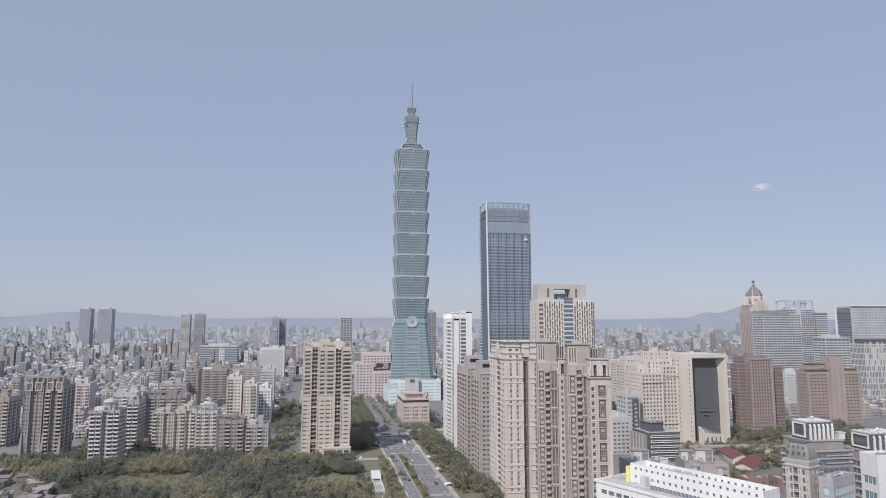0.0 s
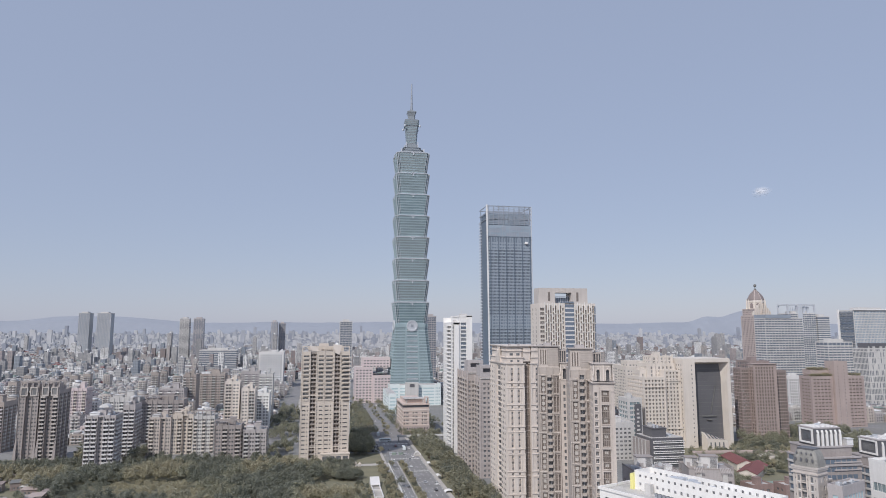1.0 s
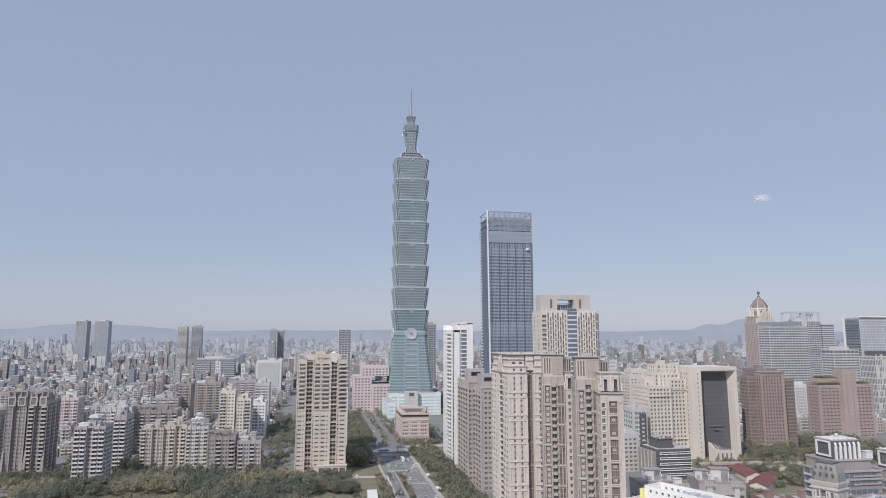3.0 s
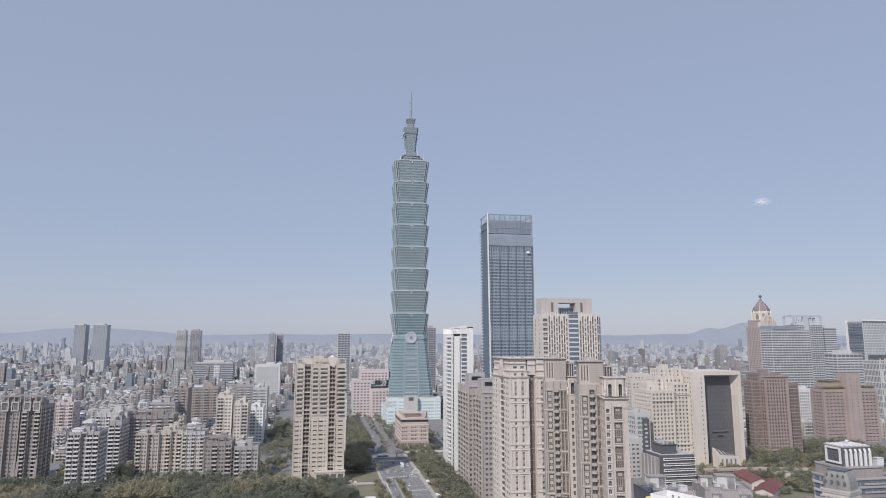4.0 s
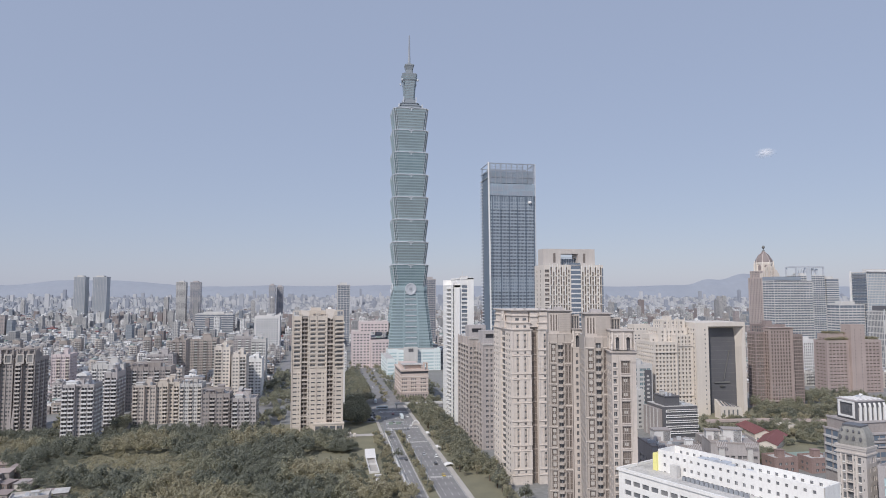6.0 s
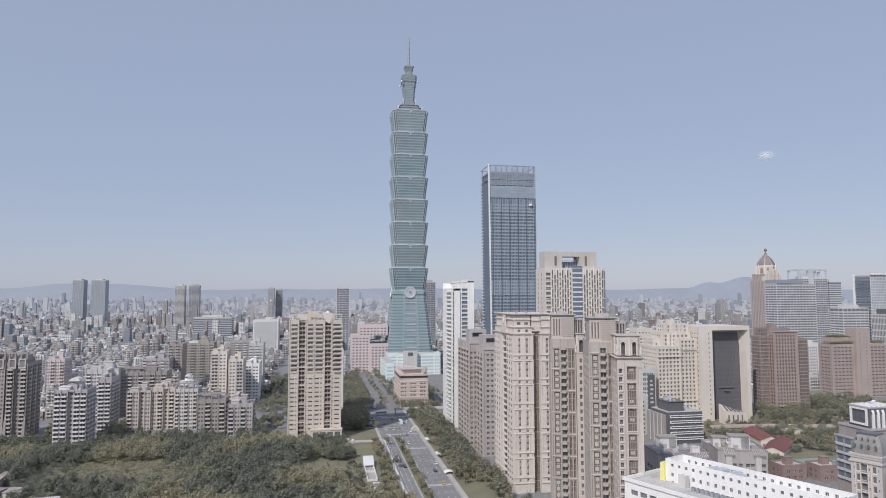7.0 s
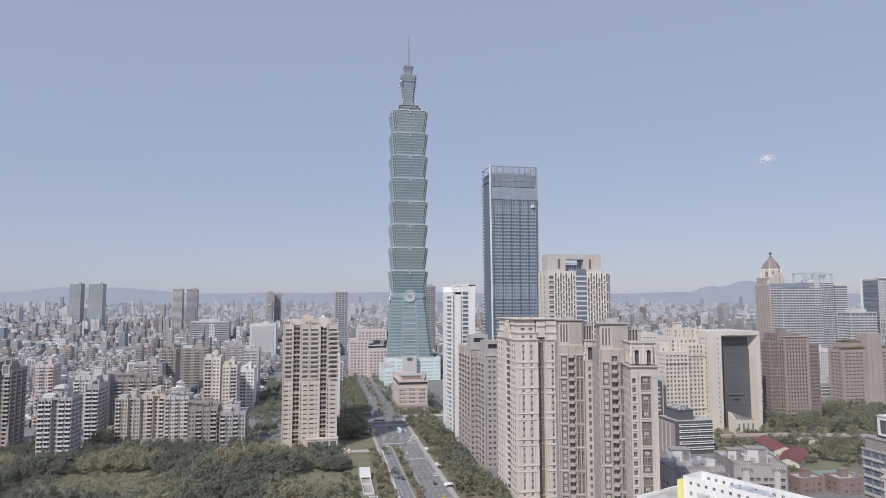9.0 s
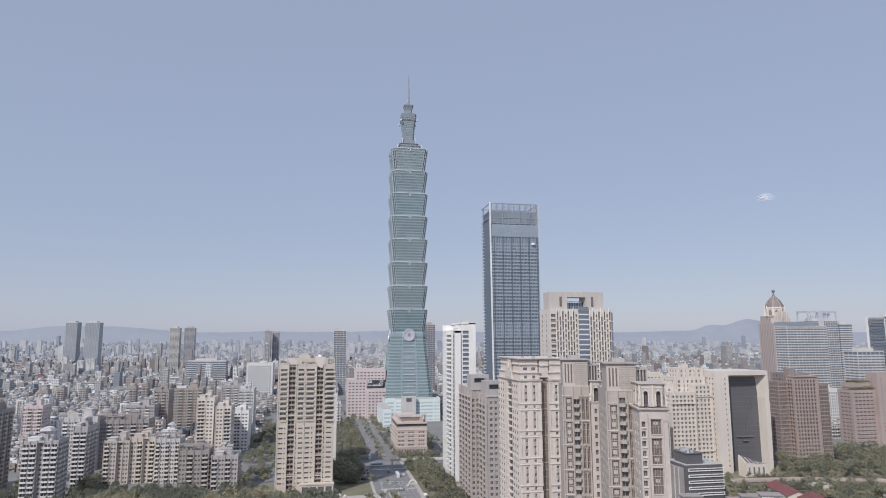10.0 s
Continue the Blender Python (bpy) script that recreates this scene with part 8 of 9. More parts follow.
def woods():
    """The wooded park, as one mass of trees."""
    rnd = random.Random(11)
    vs, fs, ms, n = [], [], [], 0
    y = 380.0
    while y < 592:
        x = -330.0
        while x < 56:
            px, py_ = x + rnd.uniform(-2.4, 2.4), y + rnd.uniform(-2.4, 2.4)
            x += 6.0
            dens = noise.noise((px * .02, py_ * .02, 4))
            meadow = -165 < px < -74 and 400 < py_ < 508 and dens > -.12
            village = px < -140 - (py_ - 440) * .9 and 380 < py_ < 545 and px + 150 < (py_ - 440) * -.6
            if clear_lawn(px, py_) or not in_view(px, py_) or village:
                continue
            if py_ > 548 and px > -24 or any(a - 1 < px < b - 4 and c - 4 < py_ < e for a, b, c, e in TAKEN[17:]):
                continue
            if py_ > 575 and px > -40:
                continue
            small = meadow
            if meadow and rnd.random() < .08:
                continue
            k = rnd.randrange(4)
            s = rnd.uniform(.45, .85) if small else rnd.uniform(.75, 1.25)
            if py_ > 505:
                s *= .74 if py_ > 545 else .95
            _, v, f = TREES[k]
            a = rnd.uniform(0, math.tau)
            c, sn = math.cos(a) * s, math.sin(a) * s
            q = np.stack([v[:, 0] * c - v[:, 1] * sn + px, v[:, 0] * sn + v[:, 1] * c + py_, v[:, 2] * s * (1 if not small else .75)], 1)
            keep = f[1::2] if small else f
            vs.append(q), fs.append(keep + n)
            patch = 1.3 * noise.noise((px * .022, py_ * .022, 8)) + rnd.uniform(-.12, .12) - .12
            ms.append(np.full(len(keep), 2 if patch > .16 or (small and patch > -.1) else (1 if patch < -.06 else 0), dtype=np.int32))
            n += len(v)
        y += 6.0
    me = tri_mesh("woods", np.concatenate(vs).astype(np.float32), np.concatenate(fs).astype(np.int32), None, np.concatenate(ms), ("leaf", "leaf_dark", "leaf_olive"))
    return tagged(new("woods", me), "dense mixed green park woodland", "woods", kind="stuff")


woods()
rt = random.Random(17)
for i in range(26):                                   # between the blocks of flats
    plant(rt.choice([rt.uniform(-208, -184), rt.uniform(-152, -148)]), rt.uniform(592, 640), rt.randrange(4), rt.uniform(.9, 1.25))
for i in range(120):                                  # thick planting beyond the avenue
    plant(rt.uniform(89.5, 110), 425 + 1.8 * i, rt.randrange(4), rt.uniform(.7, 1.1))
for i in range(44):
    plant(rt.uniform(90, 109), rt.uniform(430, 610), rt.randrange(4), rt.uniform(.7, 1.0))
for i in range(16):
    plant(rt.uniform(100, 112), 370 + 7 * i, rt.randrange(4), rt.uniform(.7, 1.0))
for i in range(50):                                   # median shrubs and trees
    plant(66.4 + rt.uniform(-1.6, 1.6), 396 + 3.1 * i, rt.choice([2, 4, 4]), rt.uniform(.45, .8))
for i in range(46):                                   # left verge
    plant(rt.uniform(45.5, 52), 400 + 3.2 * i, rt.choice([2, 4]), rt.uniform(.6, .95))
for i in range(120):                                  # shaded grove beside the crossing
    plant(rt.uniform(24, 45), rt.uniform(588, 700), rt.randrange(4), rt.uniform(.8, 1.2))
for i in range(40):                                   # corners of the crossing
    plant(rt.uniform(88, 108), rt.uniform(612, 645), rt.randrange(4), rt.uniform(.7, 1.0))
for i in range(30):
    plant(rt.uniform(86, 122), rt.uniform(672, 688), rt.randrange(4), rt.uniform(.6, .95))
for i in range(110):                                  # grove behind the sand-coloured tower
    plant(rt.uniform(20, 54), rt.uniform(676, 900), rt.randrange(4), rt.uniform(.8, 1.3))
for i in range(90):                                   # rows along the far avenue
    plant(rt.uniform(47, 58) if i % 2 else rt.uniform(80, 88), 684 + 4.2 * i, rt.randrange(4), rt.uniform(.65, 1.0))
for i in range(130):
    plant(rt.uniform(-54, -22), rt.uniform(590, 940), rt.randrange(4), rt.uniform(.7, 1.15))
for i in range(14):
    plant(rt.uniform(86, 150), rt.uniform(655, 682), rt.randrange(4), rt.uniform(.6, .95))
for i in range(80):                                   # school grounds
    plant(rt.uniform(346, 410), rt.uniform(440, 512), rt.choice([0, 1, 2]), rt.uniform(.6, 1.0))
for i in range(150):
    plant(rt.uniform(386, 545), rt.uniform(526, 594), rt.randrange(4), rt.uniform(.75, 1.2))
for i in range(60):
    plant(rt.uniform(300, 392), rt.choice([rt.uniform(526, 550), rt.uniform(502, 514)]), rt.randrange(4), rt.uniform(.55, .85))
for i in range(16):
    plant(rt.uniform(290, 318), rt.uniform(455, 520), rt.randrange(4), rt.uniform(.6, .9))
for i in range(46):                                   # between the brown and the rosy buildings
    plant(rt.uniform(472, 542), rt.uniform(596, 650), rt.randrange(4), rt.uniform(.9, 1.3))
for i in range(24):
    plant(rt.uniform(262, 296), rt.uniform(418, 452), rt.randrange(3), rt.uniform(.6, .9))
host = next(o for o in scene.objects if o.get("label", "").startswith("rosy granite building"))
for i in range(27):
    ob = part("shrub", next(c for c in TREE_OBS[2].children if c.name.startswith("crown")).data, None, host)
    sz = rt.uniform(.65, .95)
    if i < 13:
        ob.location = (546.5 + 2.1 * i, 663.5 + rt.uniform(-1.2, 2), 55.0)
    elif i < 23:
        ob.location = (551 + 2.3 * (i - 13), 669.5 + rt.uniform(-1.5, 3), 61.2)
    else:
        ob.location = (592 + 6 * (i - 23), 663.5 + rt.uniform(-1, 2), 55.0)
    ob.scale = (sz, sz, sz)
for i in range(30):
    plant(rt.uniform(88, 100), rt.uniform(728, 950), rt.randrange(4), rt.uniform(.7, 1.0))
for i in range(24):
    plant(rt.uniform(114, 150), rt.uniform(690, 800), rt.randrange(4), rt.uniform(.7, 1.1))
for i in range(44):
    plant(rt.uniform(66, 73), 684 + 9 * i, rt.choice([2, 4]), rt.uniform(.55, .9))
for i in range(46):                                   # round the court and the low brick blocks
    plant(rt.uniform(278, 302), rt.uniform(412, 444), rt.randrange(4), rt.uniform(.5, .85))
for i in range(50):
    plant(rt.uniform(344, 420), rt.uniform(470, 512), rt.randrange(4), rt.uniform(.7, 1.1))
for i in range(26):
    plant(rt.uniform(318, 366), rt.choice([rt.uniform(392, 406), rt.uniform(456, 468)]), rt.randrange(4), rt.uniform(.5, .85))
for i in range(110):
    plant(rt.choice([rt.uniform(24, 34), rt.uniform(45, 52)]), rt.uniform(396, 480), rt.choice([2, 4, 4]), rt.uniform(.35, .7))
for i in range(26):
    plant(rt.uniform(-8, 30), rt.uniform(452, 500), 4, rt.uniform(.15, .4))
for i in range(24):                                   # one broad low crown on the lawn
    a = i * 2.4
    plant(20.5 + 2.1 * math.sqrt(i) * math.cos(a), 499 + 1.7 * math.sqrt(i) * math.sin(a), 1, 1.0 - .012 * i)


# ---- ground covers and the avenue's furniture ----
mb = MB()
mb.box(-420, 54.5, 330, 600, -.3, .02)
mb.box(286, 545, 440, 600, -.3, .018)
mb.box(306, 420, 390, 440, -.3, .018)
single("lawn", mb, ["lawn"], "mown park grass with dry patches", "grass", kind="structure")
mb = MB()
mb.box(85, 112, 330, 640, -.3, .022)
single("verge", mb, ["lawn"], "grass verge under roadside trees", "grass", kind="structure")
mb = MB()
mb.box(84.5, 87.5, 120, 1200, -.2, .16)
mb.box(52.2, 54.4, 120, 646, -.2, .16)
mb.box(-20, 56, 544, 552, -.2, .06)
single("pavement", mb, ["paving"], "pale paved footway along the avenue", "pavement", kind="structure")
mb = MB()
mb.box(63.6, 69.6, 120, 560, 0, .22)
mb.box(63.9, 69.3, 120.3, 559.7, .22, .26, 1)
single("median", mb, ["paving", "lawn"], "planted median strip with stone kerbs", "median", kind="structure")
t = thing("retaining_wall", "white concrete parapet along the underpass ramp", "wall")
mb = MB()
mb.loft([[(53.4, 413, 0), (56.6, 413, 0), (56.2, 548, 0), (55.2, 548, 0)], [(53.6, 413, 2.6), (54.6, 413, 2.6), (56.0, 548, 1.0), (55.4, 548, 1.0)]])
part("parapet", mb, ["pale_tile"], t)
marks = MB()
for lane in (60.2, 73.4, 77.2, 80.9):
    y = 300
    while y < 640:
        marks.box(lane - .09, lane + .09, y, y + 4, .03, .036)
        y += 10
for xa in (57.3, 63.2, 70.0, 84.0):
    marks.box(xa - .08, xa + .08, 200, 560, .03, .036)
single("lane_markings", marks, ["paint"], "white dashed lane lines on asphalt", "road marking", kind="stuff")
bar = MB()
bar.box(-.3, .3, 0, 3.2, .03, .04)
bar_mesh = bar.mesh("bar", ["paint"])
for y0, xs in ((424, (70.6, 84)), (516, (70.6, 84)), (566, (58, 84)), (640, (58, 84))):
    c = thing("crosswalk", "white striped pedestrian crossing on asphalt", "crosswalk", 0, y0)
    x = xs[0] + .6
    while x < xs[1]:
        ob = part("bar", bar_mesh, None, c)
        ob.location = (x, 0, 0)
        x += 1.3


def car_proto(color, label, bus=False):
    m = "paint_" + label.split()[0]
    M[m] = material(m, color, .35, vary=.05, bump=0, spec=.6)
    t = thing("bus" if bus else "car", label, "bus" if bus else "car", group="vehicles on the avenue")
    L, Wd, H = (11, 2.5, 3.2) if bus else (4.5, 1.8, 1.45)
    mb = MB()
    sec = lambda y, z0, z1, w: [(-w / 2, y, z0), (w / 2, y, z0), (w / 2, y, z1), (-w / 2, y, z1)]
    if bus:
        mb.loft([sec(0, .4, 3.0, 2.4), sec(.3, .35, H, Wd), sec(L - .3, .35, H, Wd), sec(L, .4, 3.0, 2.4)])
    else:
        mb.loft([sec(0, .35, .7, 1.6), sec(.3, .28, .82, Wd), sec(1.2, .26, .92, Wd), sec(3.6, .26, .95, Wd), sec(4.3, .3, .85, Wd), sec(L, .4, .75, 1.6)])
    part("body", mb, [m], t)
    mb = MB()
    if bus:
        mb.box(-1.27, 1.27, .8, L - .8, 1.5, 2.6)
    else:
        top = lambda z, a, b, w: [(-w / 2, a, z), (w / 2, a, z), (w / 2, b, z), (-w / 2, b, z)]
        mb.loft([top(.88, 1.0, 4.0, 1.66), top(1.42, 1.75, 3.5, 1.36)])
    part("cabin_glass", mb, ["pane"], t)
    mb = MB()
    if bus:
        mb.box(-1.1, 1.1, 2, L - 2, H, H + .25)
    else:
        mb.box(-.66, .66, 1.8, 3.45, 1.42, 1.46)
    part("roof_panel", mb, [m], t)
    wh = MB()
    ringx = lambda x, r: [(x, r * math.cos(math.tau * i / 12), r * math.sin(math.tau * i / 12)) for i in range(12)]
    wh.loft([ringx(-.11, .32), ringx(.11, .32)])
    wm = wh.mesh("wheel", ["rubber"])
    for x in (-Wd / 2 + .1, Wd / 2 - .1):
        for yy in (L * .2, L * .78):
            ob = part("wheel", wm, None, t)
            ob.location = (x, yy, .33)
    return t


cars = [car_proto((.7, .7, .7), "white saloon car on the road"), car_proto((.03, .03, .035), "black saloon car on the road"), car_proto((.35, .36, .38), "silver saloon car on the road"),
        car_proto((.55, .42, .10), "yellow taxi on the road"), car_proto((.25, .04, .04), "red saloon car on the road"), car_proto((.6, .65, .68), "pale city bus on the road", True)]
spots = [(78.8, 452, 1), (79, 425, 3), (75, 476, 2), (61.6, 470, 1), (58.8, 498, 2), (82.2, 470, 0), (72, 530, 0), (75.4, 604, 5), (79, 572, 0), (62, 612, 2), (70, 626, 4), (66, 590, 1), (60, 640, 0), (73, 700, 2), (62, 740, 1),
         (75, 560, 2), (81, 612, 0), (59, 700, 5), (60, 770, 0), (77, 760, 2), (80, 880, 1), (59, 840, 4), (78, 960, 0), (60, 930, 1), (79, 1010, 2), (90, 653, 2), (20, 655, 0), (5, 662, 1), (-15, 657, 2), (46, 656, 4), (72, 585, 1), (76, 620, 3), (61, 560, 0), (68, 655, 5), (50, 660, 2), (100, 657, 0), (112, 662, 1), (36, 664, 3), (126, 658, 2), (64, 800, 0), (73, 830, 1), (63, 880, 2), (75, 920, 0), (62, 980, 2), (72, 1020, 4)]
seen = set()
for x, y, k in spots:
    m = pose(x, y, .03, 0, 0, 180 if x < 66 else (90 if 645 < y < 670 else 0))
    if k in seen:
        copy_thing(cars[k], m)
    else:
        seen.add(k)
        cars[k].matrix_basis = m

# car park beside the crossing
mb = MB()
mb.box(42, 55.5, 596, 646, 0, .05)
single("car_park", mb, ["asphalt"], "grey asphalt car park beside the crossing", "car park", kind="structure")
rc = random.Random(5)
for row in range(4):
    for i in range(4):
        if rc.random() < .9:
            copy_thing(cars[rc.choice([0, 1, 2, 2, 0, 1])], pose(44.0 + 3.0 * i, 601 + 11 * row + rc.uniform(-.3, .3), .05, 0, 0, 180 * (row % 2)) if row % 2 == 0 else pose(44.0 + 3.0 * i, 606 + 11 * row, .05, 0, 0, 180))
for i in range(16):
    plant(rc.uniform(24, 56), rc.choice([rc.uniform(593, 597), rc.uniform(643, 647)]), rc.choice([2, 4]), rc.uniform(.6, .9))


def shelter(x, y):
    """A bus shelter: curved roof on posts with a bench."""
    t = thing("bus_shelter", "small white-roofed bus shelter on the footway", "shelter", x, y, .16, group="bus shelters")
    mb = MB()
    ring = lambda yy: [(1.5 * math.sin(a), yy, 2.4 + .5 * math.cos(a)) for a in (-1.2 + .4 * k for k in range(7))] + [(1.5 * math.sin(a), yy, 2.3 + .5 * math.cos(a)) for a in (1.2 - .4 * k for k in range(7))]
    mb.loft([ring(0), ring(7)])
    part("roof", mb, ["white"], t)
    mb = MB()
    for yy in (.6, 3.5, 6.4):
        mb.cyl(1.2, yy, 0, 2.6, .07, n=6)
    pieces("post", mb, ["steel"], t)
    mb = MB()
    mb.box(.6, 1.0, 1, 6, .4, .48)
    part("bench", mb, ["steel"], t)


for yy in (486, 531):
    shelter(86.6, yy)

# lamp posts along the median
def lamp():
    t = thing("street_lamp", "grey twin-arm street lamp on the median", "street lamp", group="street lamps")
    mb = MB()
    mb.cyl(0, 0, 0, 10, .16, .09, n=8)
    part("pole", mb, ["steel"], t)
    for s in (-1, 1):
        mb = MB()
        mb.loft([[(0, -.06, 9.6), (0, .06, 9.6), (0, .06, 9.75), (0, -.06, 9.75)], [(s * 2.2, -.06, 10.3), (s * 2.2, .06, 10.3), (s * 2.2, .06, 10.4), (s * 2.2, -.06, 10.4)]])
        arm = part("arm", mb, ["steel"], t)
        mb = MB()
        mb.box(s * 2.2 - .5, s * 2.2 + .5, -.16, .16, 10.2, 10.4)
        part("lamp_head", mb, ["metal_pale"], arm)
    return t


lp = lamp()
lp.matrix_basis = pose(66.6, 410, .2)
for i in range(1, 7):
    copy_thing(lp, pose(66.6, 410 + 24 * i, .2))
for i in range(6):
    copy_thing(lp, pose(53.2, 400 + 26 * i, .1))

t = thing("sign_gantry", "pale green sign gantry over the carriageway", "gantry", 57, 556, .03)
mb = MB()
for x in (.2, 13.6):
    mb.cyl(x, 0, 0, 6.6, .18, n=8)
pieces("post", mb, ["steel"], t)
mb = MB()
mb.box(-.4, 14.2, -.2, .2, 6.0, 6.5), mb.box(-.4, 14.2, -.2, .2, 7.4, 7.7)
for k in range(9):
    mb.box(.2 + 1.7 * k, .35 + 1.7 * k, -.1, .1, 6.5, 7.4)
part("beam", mb, ["metal_pale"], t)
mb = MB()
mb.box(2, 5.4, -.34, -.21, 5.4, 7.6), mb.box(7.6, 11.4, -.34, -.21, 5.4, 7.6)
pieces("sign", mb, ["court"], t, "plain green road sign")

# half-round gateway, shell canopy, twin pavilions, sunken stair wall
t = thing("gateway", "white half-round gateway beside the crossing", "gateway", 83.5, 578)
t.scale = (.5, .5, .5)
mb = MB()
pts = [(math.cos(a), math.sin(a)) for a in (math.pi * i / 14 for i in range(15))]
for (c0, s0), (c1, s1) in zip(pts, pts[1:]):
    mb.loft([[(5 * c0, 0, 5 * s0 + 1), (6.6 * c0, 0, 6.6 * s0 + 1), (6.6 * c0, 2, 6.6 * s0 + 1), (5 * c0, 2, 5 * s0 + 1)], [(5 * c1, 0, 5 * s1 + 1), (6.6 * c1, 0, 6.6 * s1 + 1), (6.6 * c1, 2, 6.6 * s1 + 1), (5 * c1, 2, 5 * s1 + 1)]])
part("ring", mb, ["white"], t)
mb = MB()
mb.box(-7, 7, -.5, 2.5, 0, 1)
part("plinth", mb, ["paving"], t)
mb = MB()
mb.turn([(5, 0), (4.6, .9), (.2, 1.0)], 0, 1, n=20)
ob = part("disc", mb, ["grey_lite"], t)
ob.matrix_local = pose(0, 2.2, 1.2, 90, 0, 0)
t = thing("canopy", "white shell canopy over a station entrance", "canopy", 86.5, 449)
t.scale = (.7, .7, .7)
mb = MB()
rows_ = []
for i in range(7):
    a = -.9 + 1.8 * i / 6
    rows_.append([(4.5 * math.sin(b) , 3.2 * a * 1.4, 3.0 * math.cos(b) * (1 - .25 * a * a)) for b in (-1.3 + 2.6 * j / 8 for j in range(9))])
for r0, r1 in zip(rows_, rows_[1:]):
    for p, q, u, v in zip(r0, r0[1:], r1[1:], r1):
        mb.face([p, q, u, v])
        mb.face([(a, b, c - .2) for a, b, c in (v, u, q, p)])
part("shell", mb, ["white"], t)
mb = MB()
for x in (-3.6, 3.6):
    mb.box(x - .3, x + .3, -3, 3, 0, 1.2)
part("side_wall", mb, ["grey_lite"], t)
pv = thing("pavilion", "small white domed park pavilion", "pavilion", group="park pavilions")
mb = MB()
for a in range(6):
    mb.cyl(1.7 * math.cos(a * 1.047), 1.7 * math.sin(a * 1.047), 0, 3.2, .2, n=6)
pieces("column", mb, ["tan_lite"], pv)
mb = MB()
mb.turn([(2.2, 3.2), (2.2, 3.5), (2.0, 4.2), (1.4, 4.9), (.5, 5.3), (.1, 5.4)], n=14)
part("dome", mb, ["tan_lite"], pv)
pv.matrix_basis = pose(27.8, 541, .06) @ Matrix.Diagonal((.75, .75, .8, 1))
copy_thing(pv, pose(31.8, 541, .06) @ Matrix.Diagonal((.75, .75, .8, 1)))
def stair_entrance():
    """Sunken stair with low pale rims, a leaning hood at its head and three open planting frames before it."""
    t = thing("stair_entrance", "sunken stair with low pale rim walls and a leaning hood", "stair", 39, 440, .02)
    mb = MB()
    mb.box(-3.1, -2.5, 0, 42, 0, 1.3), mb.box(2.5, 3.1, 0, 42, 0, 1.3)
    for y in (0, 19, 41.4):
        mb.box(-2.5, 2.5, y, y + .6, 0, 1.3)
    pieces("rim_wall", mb, ["pale_tile"], t)
    mb = MB()
    for y in range(2, 40, 2):
        if not 17 < y < 21:
            mb.box(-2.5, 2.5, y, y + 1.5, 0, .1 + .5 * ((y % 18) / 18))
    pieces("step", mb, ["paving"], t)
    mb = MB()
    mb.loft([[(-3.3, 31, 1.3), (3.3, 31, 1.3), (3.3, 43, 4.2), (-3.3, 43, 4.2)], [(-3.3, 31, 1.7), (3.3, 31, 1.7), (3.3, 43, 4.7), (-3.3, 43, 4.7)]])
    mb.box(-3.3, -2.6, 41, 43, 0, 4.2), mb.box(2.6, 3.3, 41, 43, 0, 4.2)
    part("hood", mb, ["pale_tile"], t)
    f = thing("planter_frame", "row of three low pale planting frames in the lawn", "planter", 41, 408, .02)
    mb = MB()
    mb.box(-2.3, -1.8, 0, 27, 0, .8), mb.box(1.8, 2.3, 0, 27, 0, .8)
    for k in range(4):
        mb.box(-1.8, 1.8, 8.8 * k, 8.8 * k + .6, 0, .8)
    pieces("rim_wall", mb, ["pale_tile"], f)
    mb = MB()
    for k in range(3):
        mb.box(-1.8, 1.8, 8.8 * k + .6, 8.8 * k + 8.8, 0, .3)
    pieces("bed", mb, ["soil"], f)


stair_entrance()


# ---- hillside hamlet of small houses ----
def hut(i, x, y, W, D, H, turn, roof):
    t = thing("house", "small weathered house with a %s roof among trees" % ("rusty red" if roof in ("rosy", "brown") else "grey sheet"), "house", x, y, 0, turn, group="hamlet houses")
    w = Walls()
    w.wall(0, 0, "F", W, 0, H, grid(W, 2.6, 1.2, .3), [(1, 2.3)], .25)
    w.wall(W, 0, "R", D, 0, H, grid(D, 2.6, 1.2, .3), [(1, 2.3)], .25)
    w.wall(W, D, "B", W, 0, H)
    w.wall(0, D, "L", D, 0, H)
    part("wall", w.mb, [("umber", "brown", "greige")[i % 3]], t)
    put_panes(w, t, ("pane",), 20)
    mb = MB()
    mb.loft([[(-.5, -.5, H), (W + .5, -.5, H), (W + .5, D + .5, H), (-.5, D + .5, H)], [(-.5, -.5, H + .15), (W + .5, -.5, H + .15), (W + .5, D + .5, H + 1.0), (-.5, D + .5, H + 1.0)]])
    part("roof", mb, [roof], t)


def flat_house():
    """Larger village house: grey flat roof with sheds and a tank, pale walls."""
    t = thing("house", "pale walled village house with a cluttered grey flat roof", "house", -142, 396, 0, 14)
    block(t, 0, 17, 0, 11, 0, 7.5, "greige", 3.4, 3.2, 1.7, 1.6, faces="FLR", limit=30, hut=False)
    clutter(t, 1, 12, 1, 7, 7.55, 6, 91)


flat_house()
rh = random.Random(29)
for i in range(70):
    y = rh.uniform(392, 540)
    plant(-146 - (y - 440) * .8 - rh.uniform(0, 85), y, rh.randrange(3), rh.uniform(.5, .9))
for i in range(62):
    y = rh.uniform(392, 540)
    x = -146 - (y - 440) * .8 - rh.uniform(0, 85)
    hut(i, x, y, rh.uniform(5, 10), rh.uniform(5, 8), rh.uniform(3, 5.5), rh.uniform(-30, 30), rh.choice(["lead", "brown", "brown", "umber", "roof", "rosy"]))

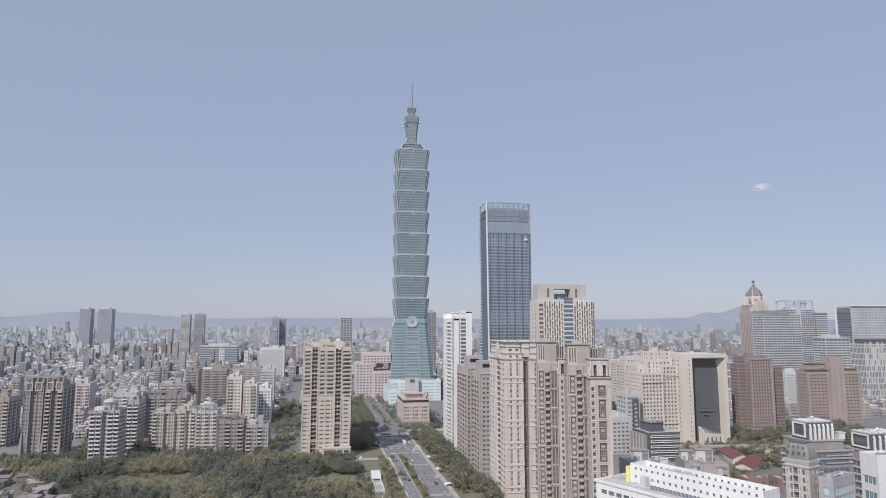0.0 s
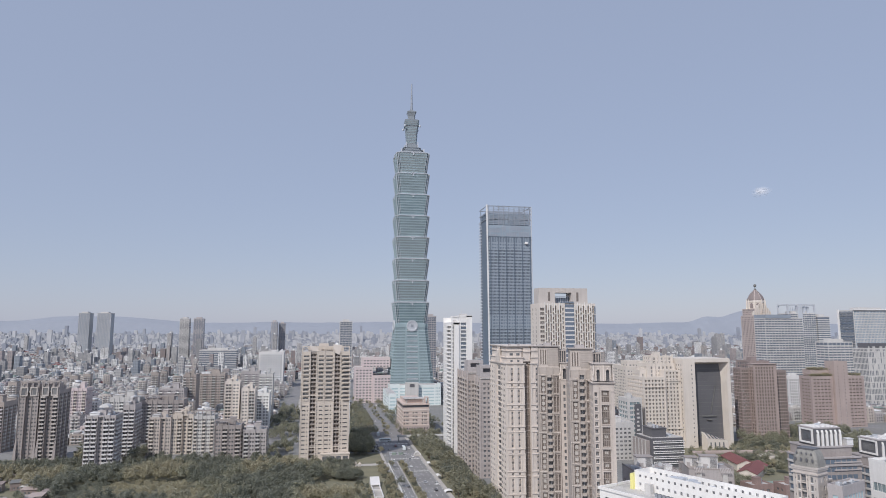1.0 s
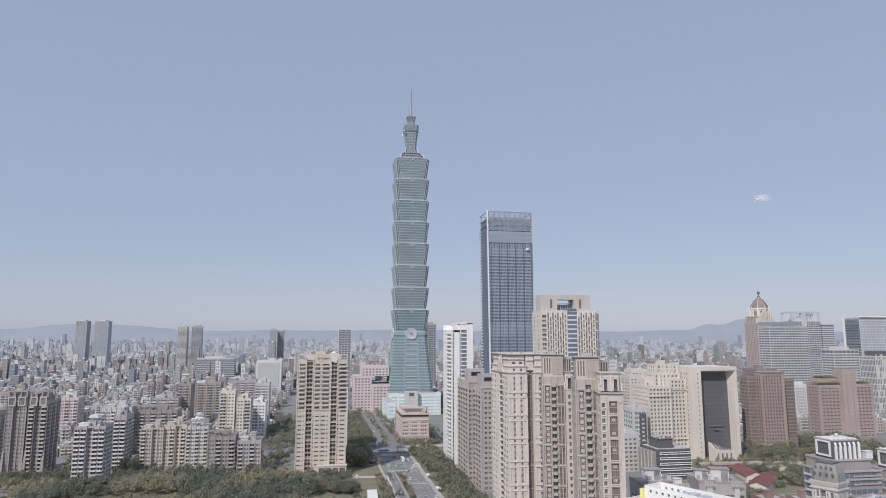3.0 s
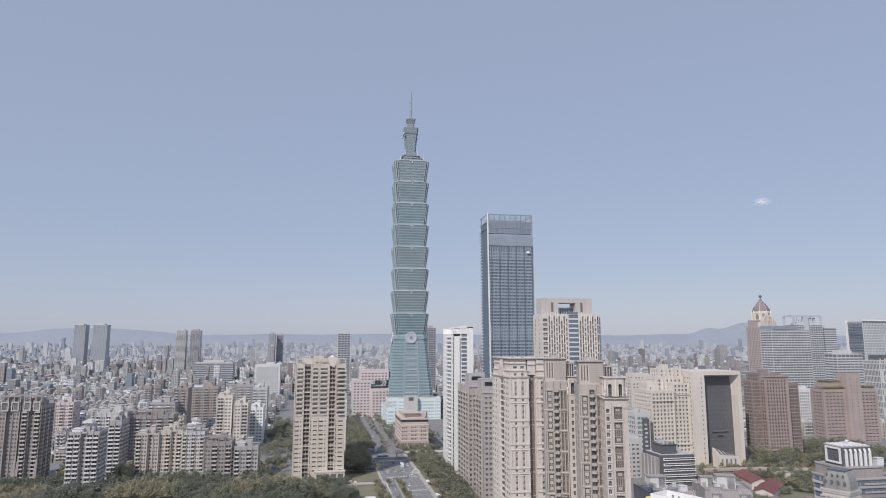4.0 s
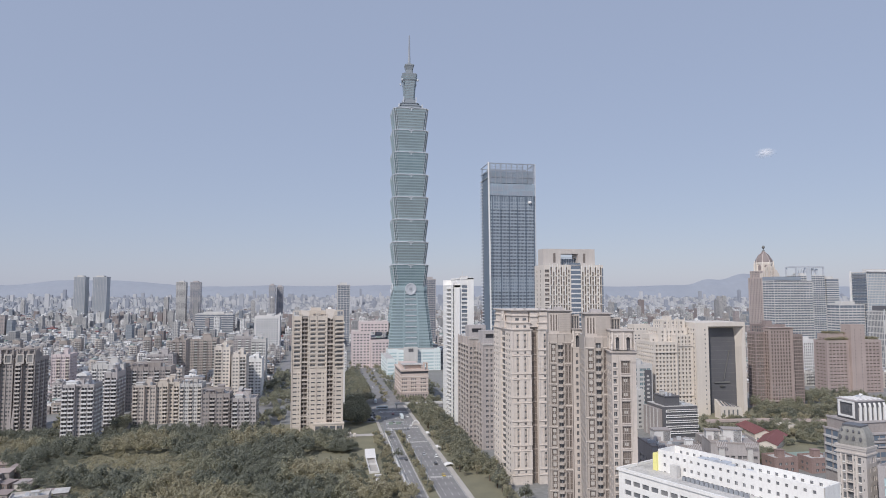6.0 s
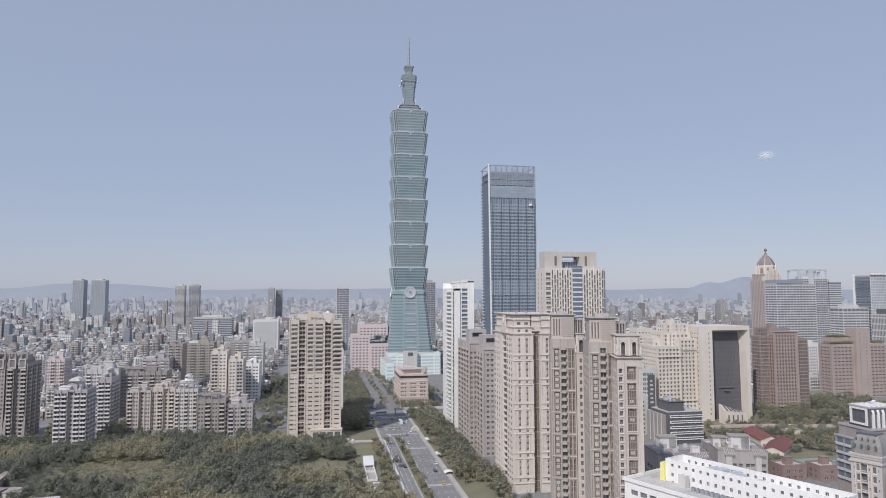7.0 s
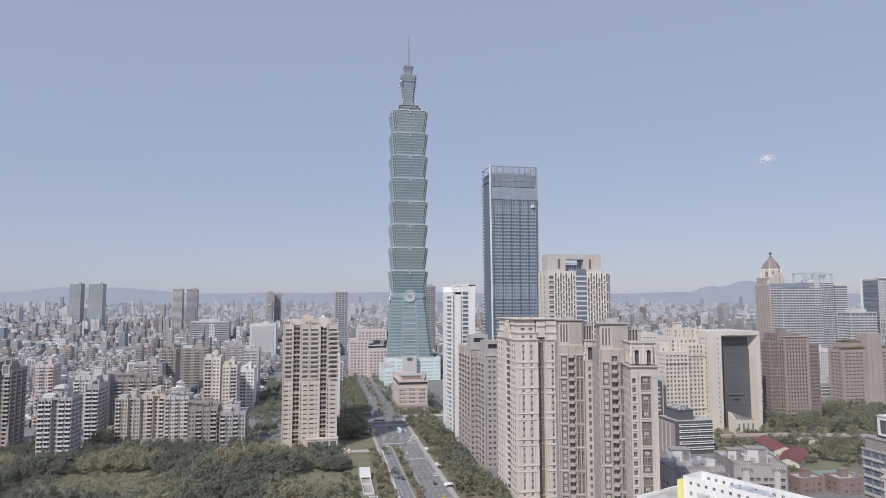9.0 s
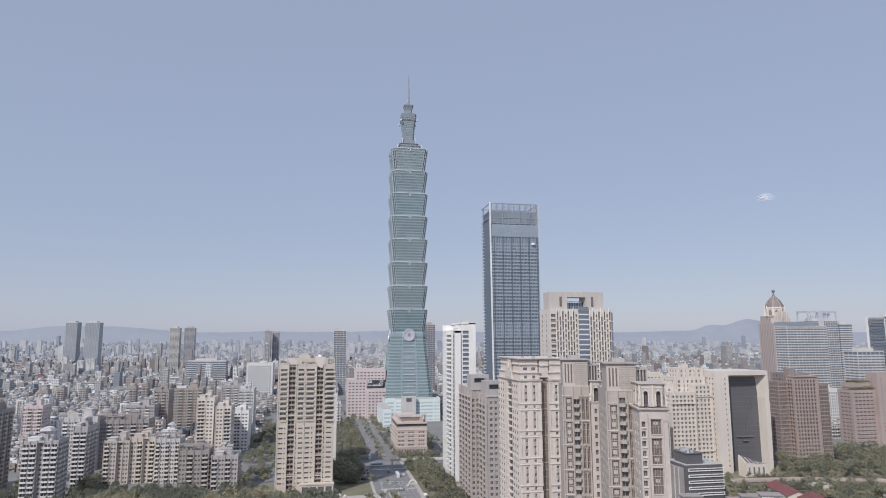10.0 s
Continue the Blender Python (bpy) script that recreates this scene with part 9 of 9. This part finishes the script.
# ---- the joined rest of the street trees ----
tagged(new("street_trees", tri_mesh("street_trees", np.concatenate(GROVE[0]).astype(np.float32), np.concatenate(GROVE[1]).astype(np.int32), None, np.concatenate(GROVE[2]), ("leaf", "leaf_dark", "leaf_olive"))),
       "dense green street and park trees between the blocks", "trees", kind="stuff")


# ---- a small lone cloud ----
def cloud():
    """A lens of thin vapour, denser in the middle."""
    mb, n = MB(), 28
    pts = {}
    for i in range(n + 1):
        for j in range(n + 1):
            x, z = 2 * i / n - 1, 2 * j / n - 1
            d = max(0, 1 - x * x - z * z)
            pts[i, j] = (x * 90, -30 * d - 9 * noise.noise((x * 4, z * 4, 1)), z * 52)
    for i in range(n):
        for j in range(n):
            mb.face([pts[i, j], pts[i + 1, j], pts[i + 1, j + 1], pts[i, j + 1]])
    m = bpy.data.materials.new("cloud_vapour")
    m.use_nodes = True
    nd, l = m.node_tree.nodes, m.node_tree.links
    b = nd["Principled BSDF"]
    b.inputs["Base Color"].default_value, b.inputs["Roughness"].default_value = (.85, .84, .85, 1), 1
    tc, tex = nd.new("ShaderNodeTexCoord"), nd.new("ShaderNodeTexNoise")
    tex.inputs["Scale"].default_value, tex.inputs["Detail"].default_value = 0.016, 4
    l.new(tc.outputs["Object"], tex.inputs["Vector"])
    sc = nd.new("ShaderNodeVectorMath")
    sc.operation, sc.inputs[1].default_value = "MULTIPLY", (1 / 90, 0, 1 / 52)
    l.new(tc.outputs["Object"], sc.inputs[0])
    ln = nd.new("ShaderNodeVectorMath")
    ln.operation = "LENGTH"
    l.new(sc.outputs[0], ln.inputs[0])
    sub = nd.new("ShaderNodeMath")
    sub.operation = "SUBTRACT"
    l.new(tex.outputs["Fac"], sub.inputs[0]), l.new(ln.outputs["Value"], sub.inputs[1])
    rg = nd.new("ShaderNodeMapRange")
    rg.inputs["From Min"].default_value, rg.inputs["From Max"].default_value, rg.inputs["To Max"].default_value = -.30, .45, .5
    l.new(sub.outputs[0], rg.inputs["Value"]), l.new(rg.outputs["Result"], b.inputs["Alpha"])
    M["vapour"] = m
    return mb.mesh("cloud", ["vapour"])


ob = new("cloud", cloud())
ob.rotation_euler = (0, 0, radians(-37))
ob.location = (3169, 4200, 1135)
tagged(ob, "small faint white cloud in clear sky", "cloud")
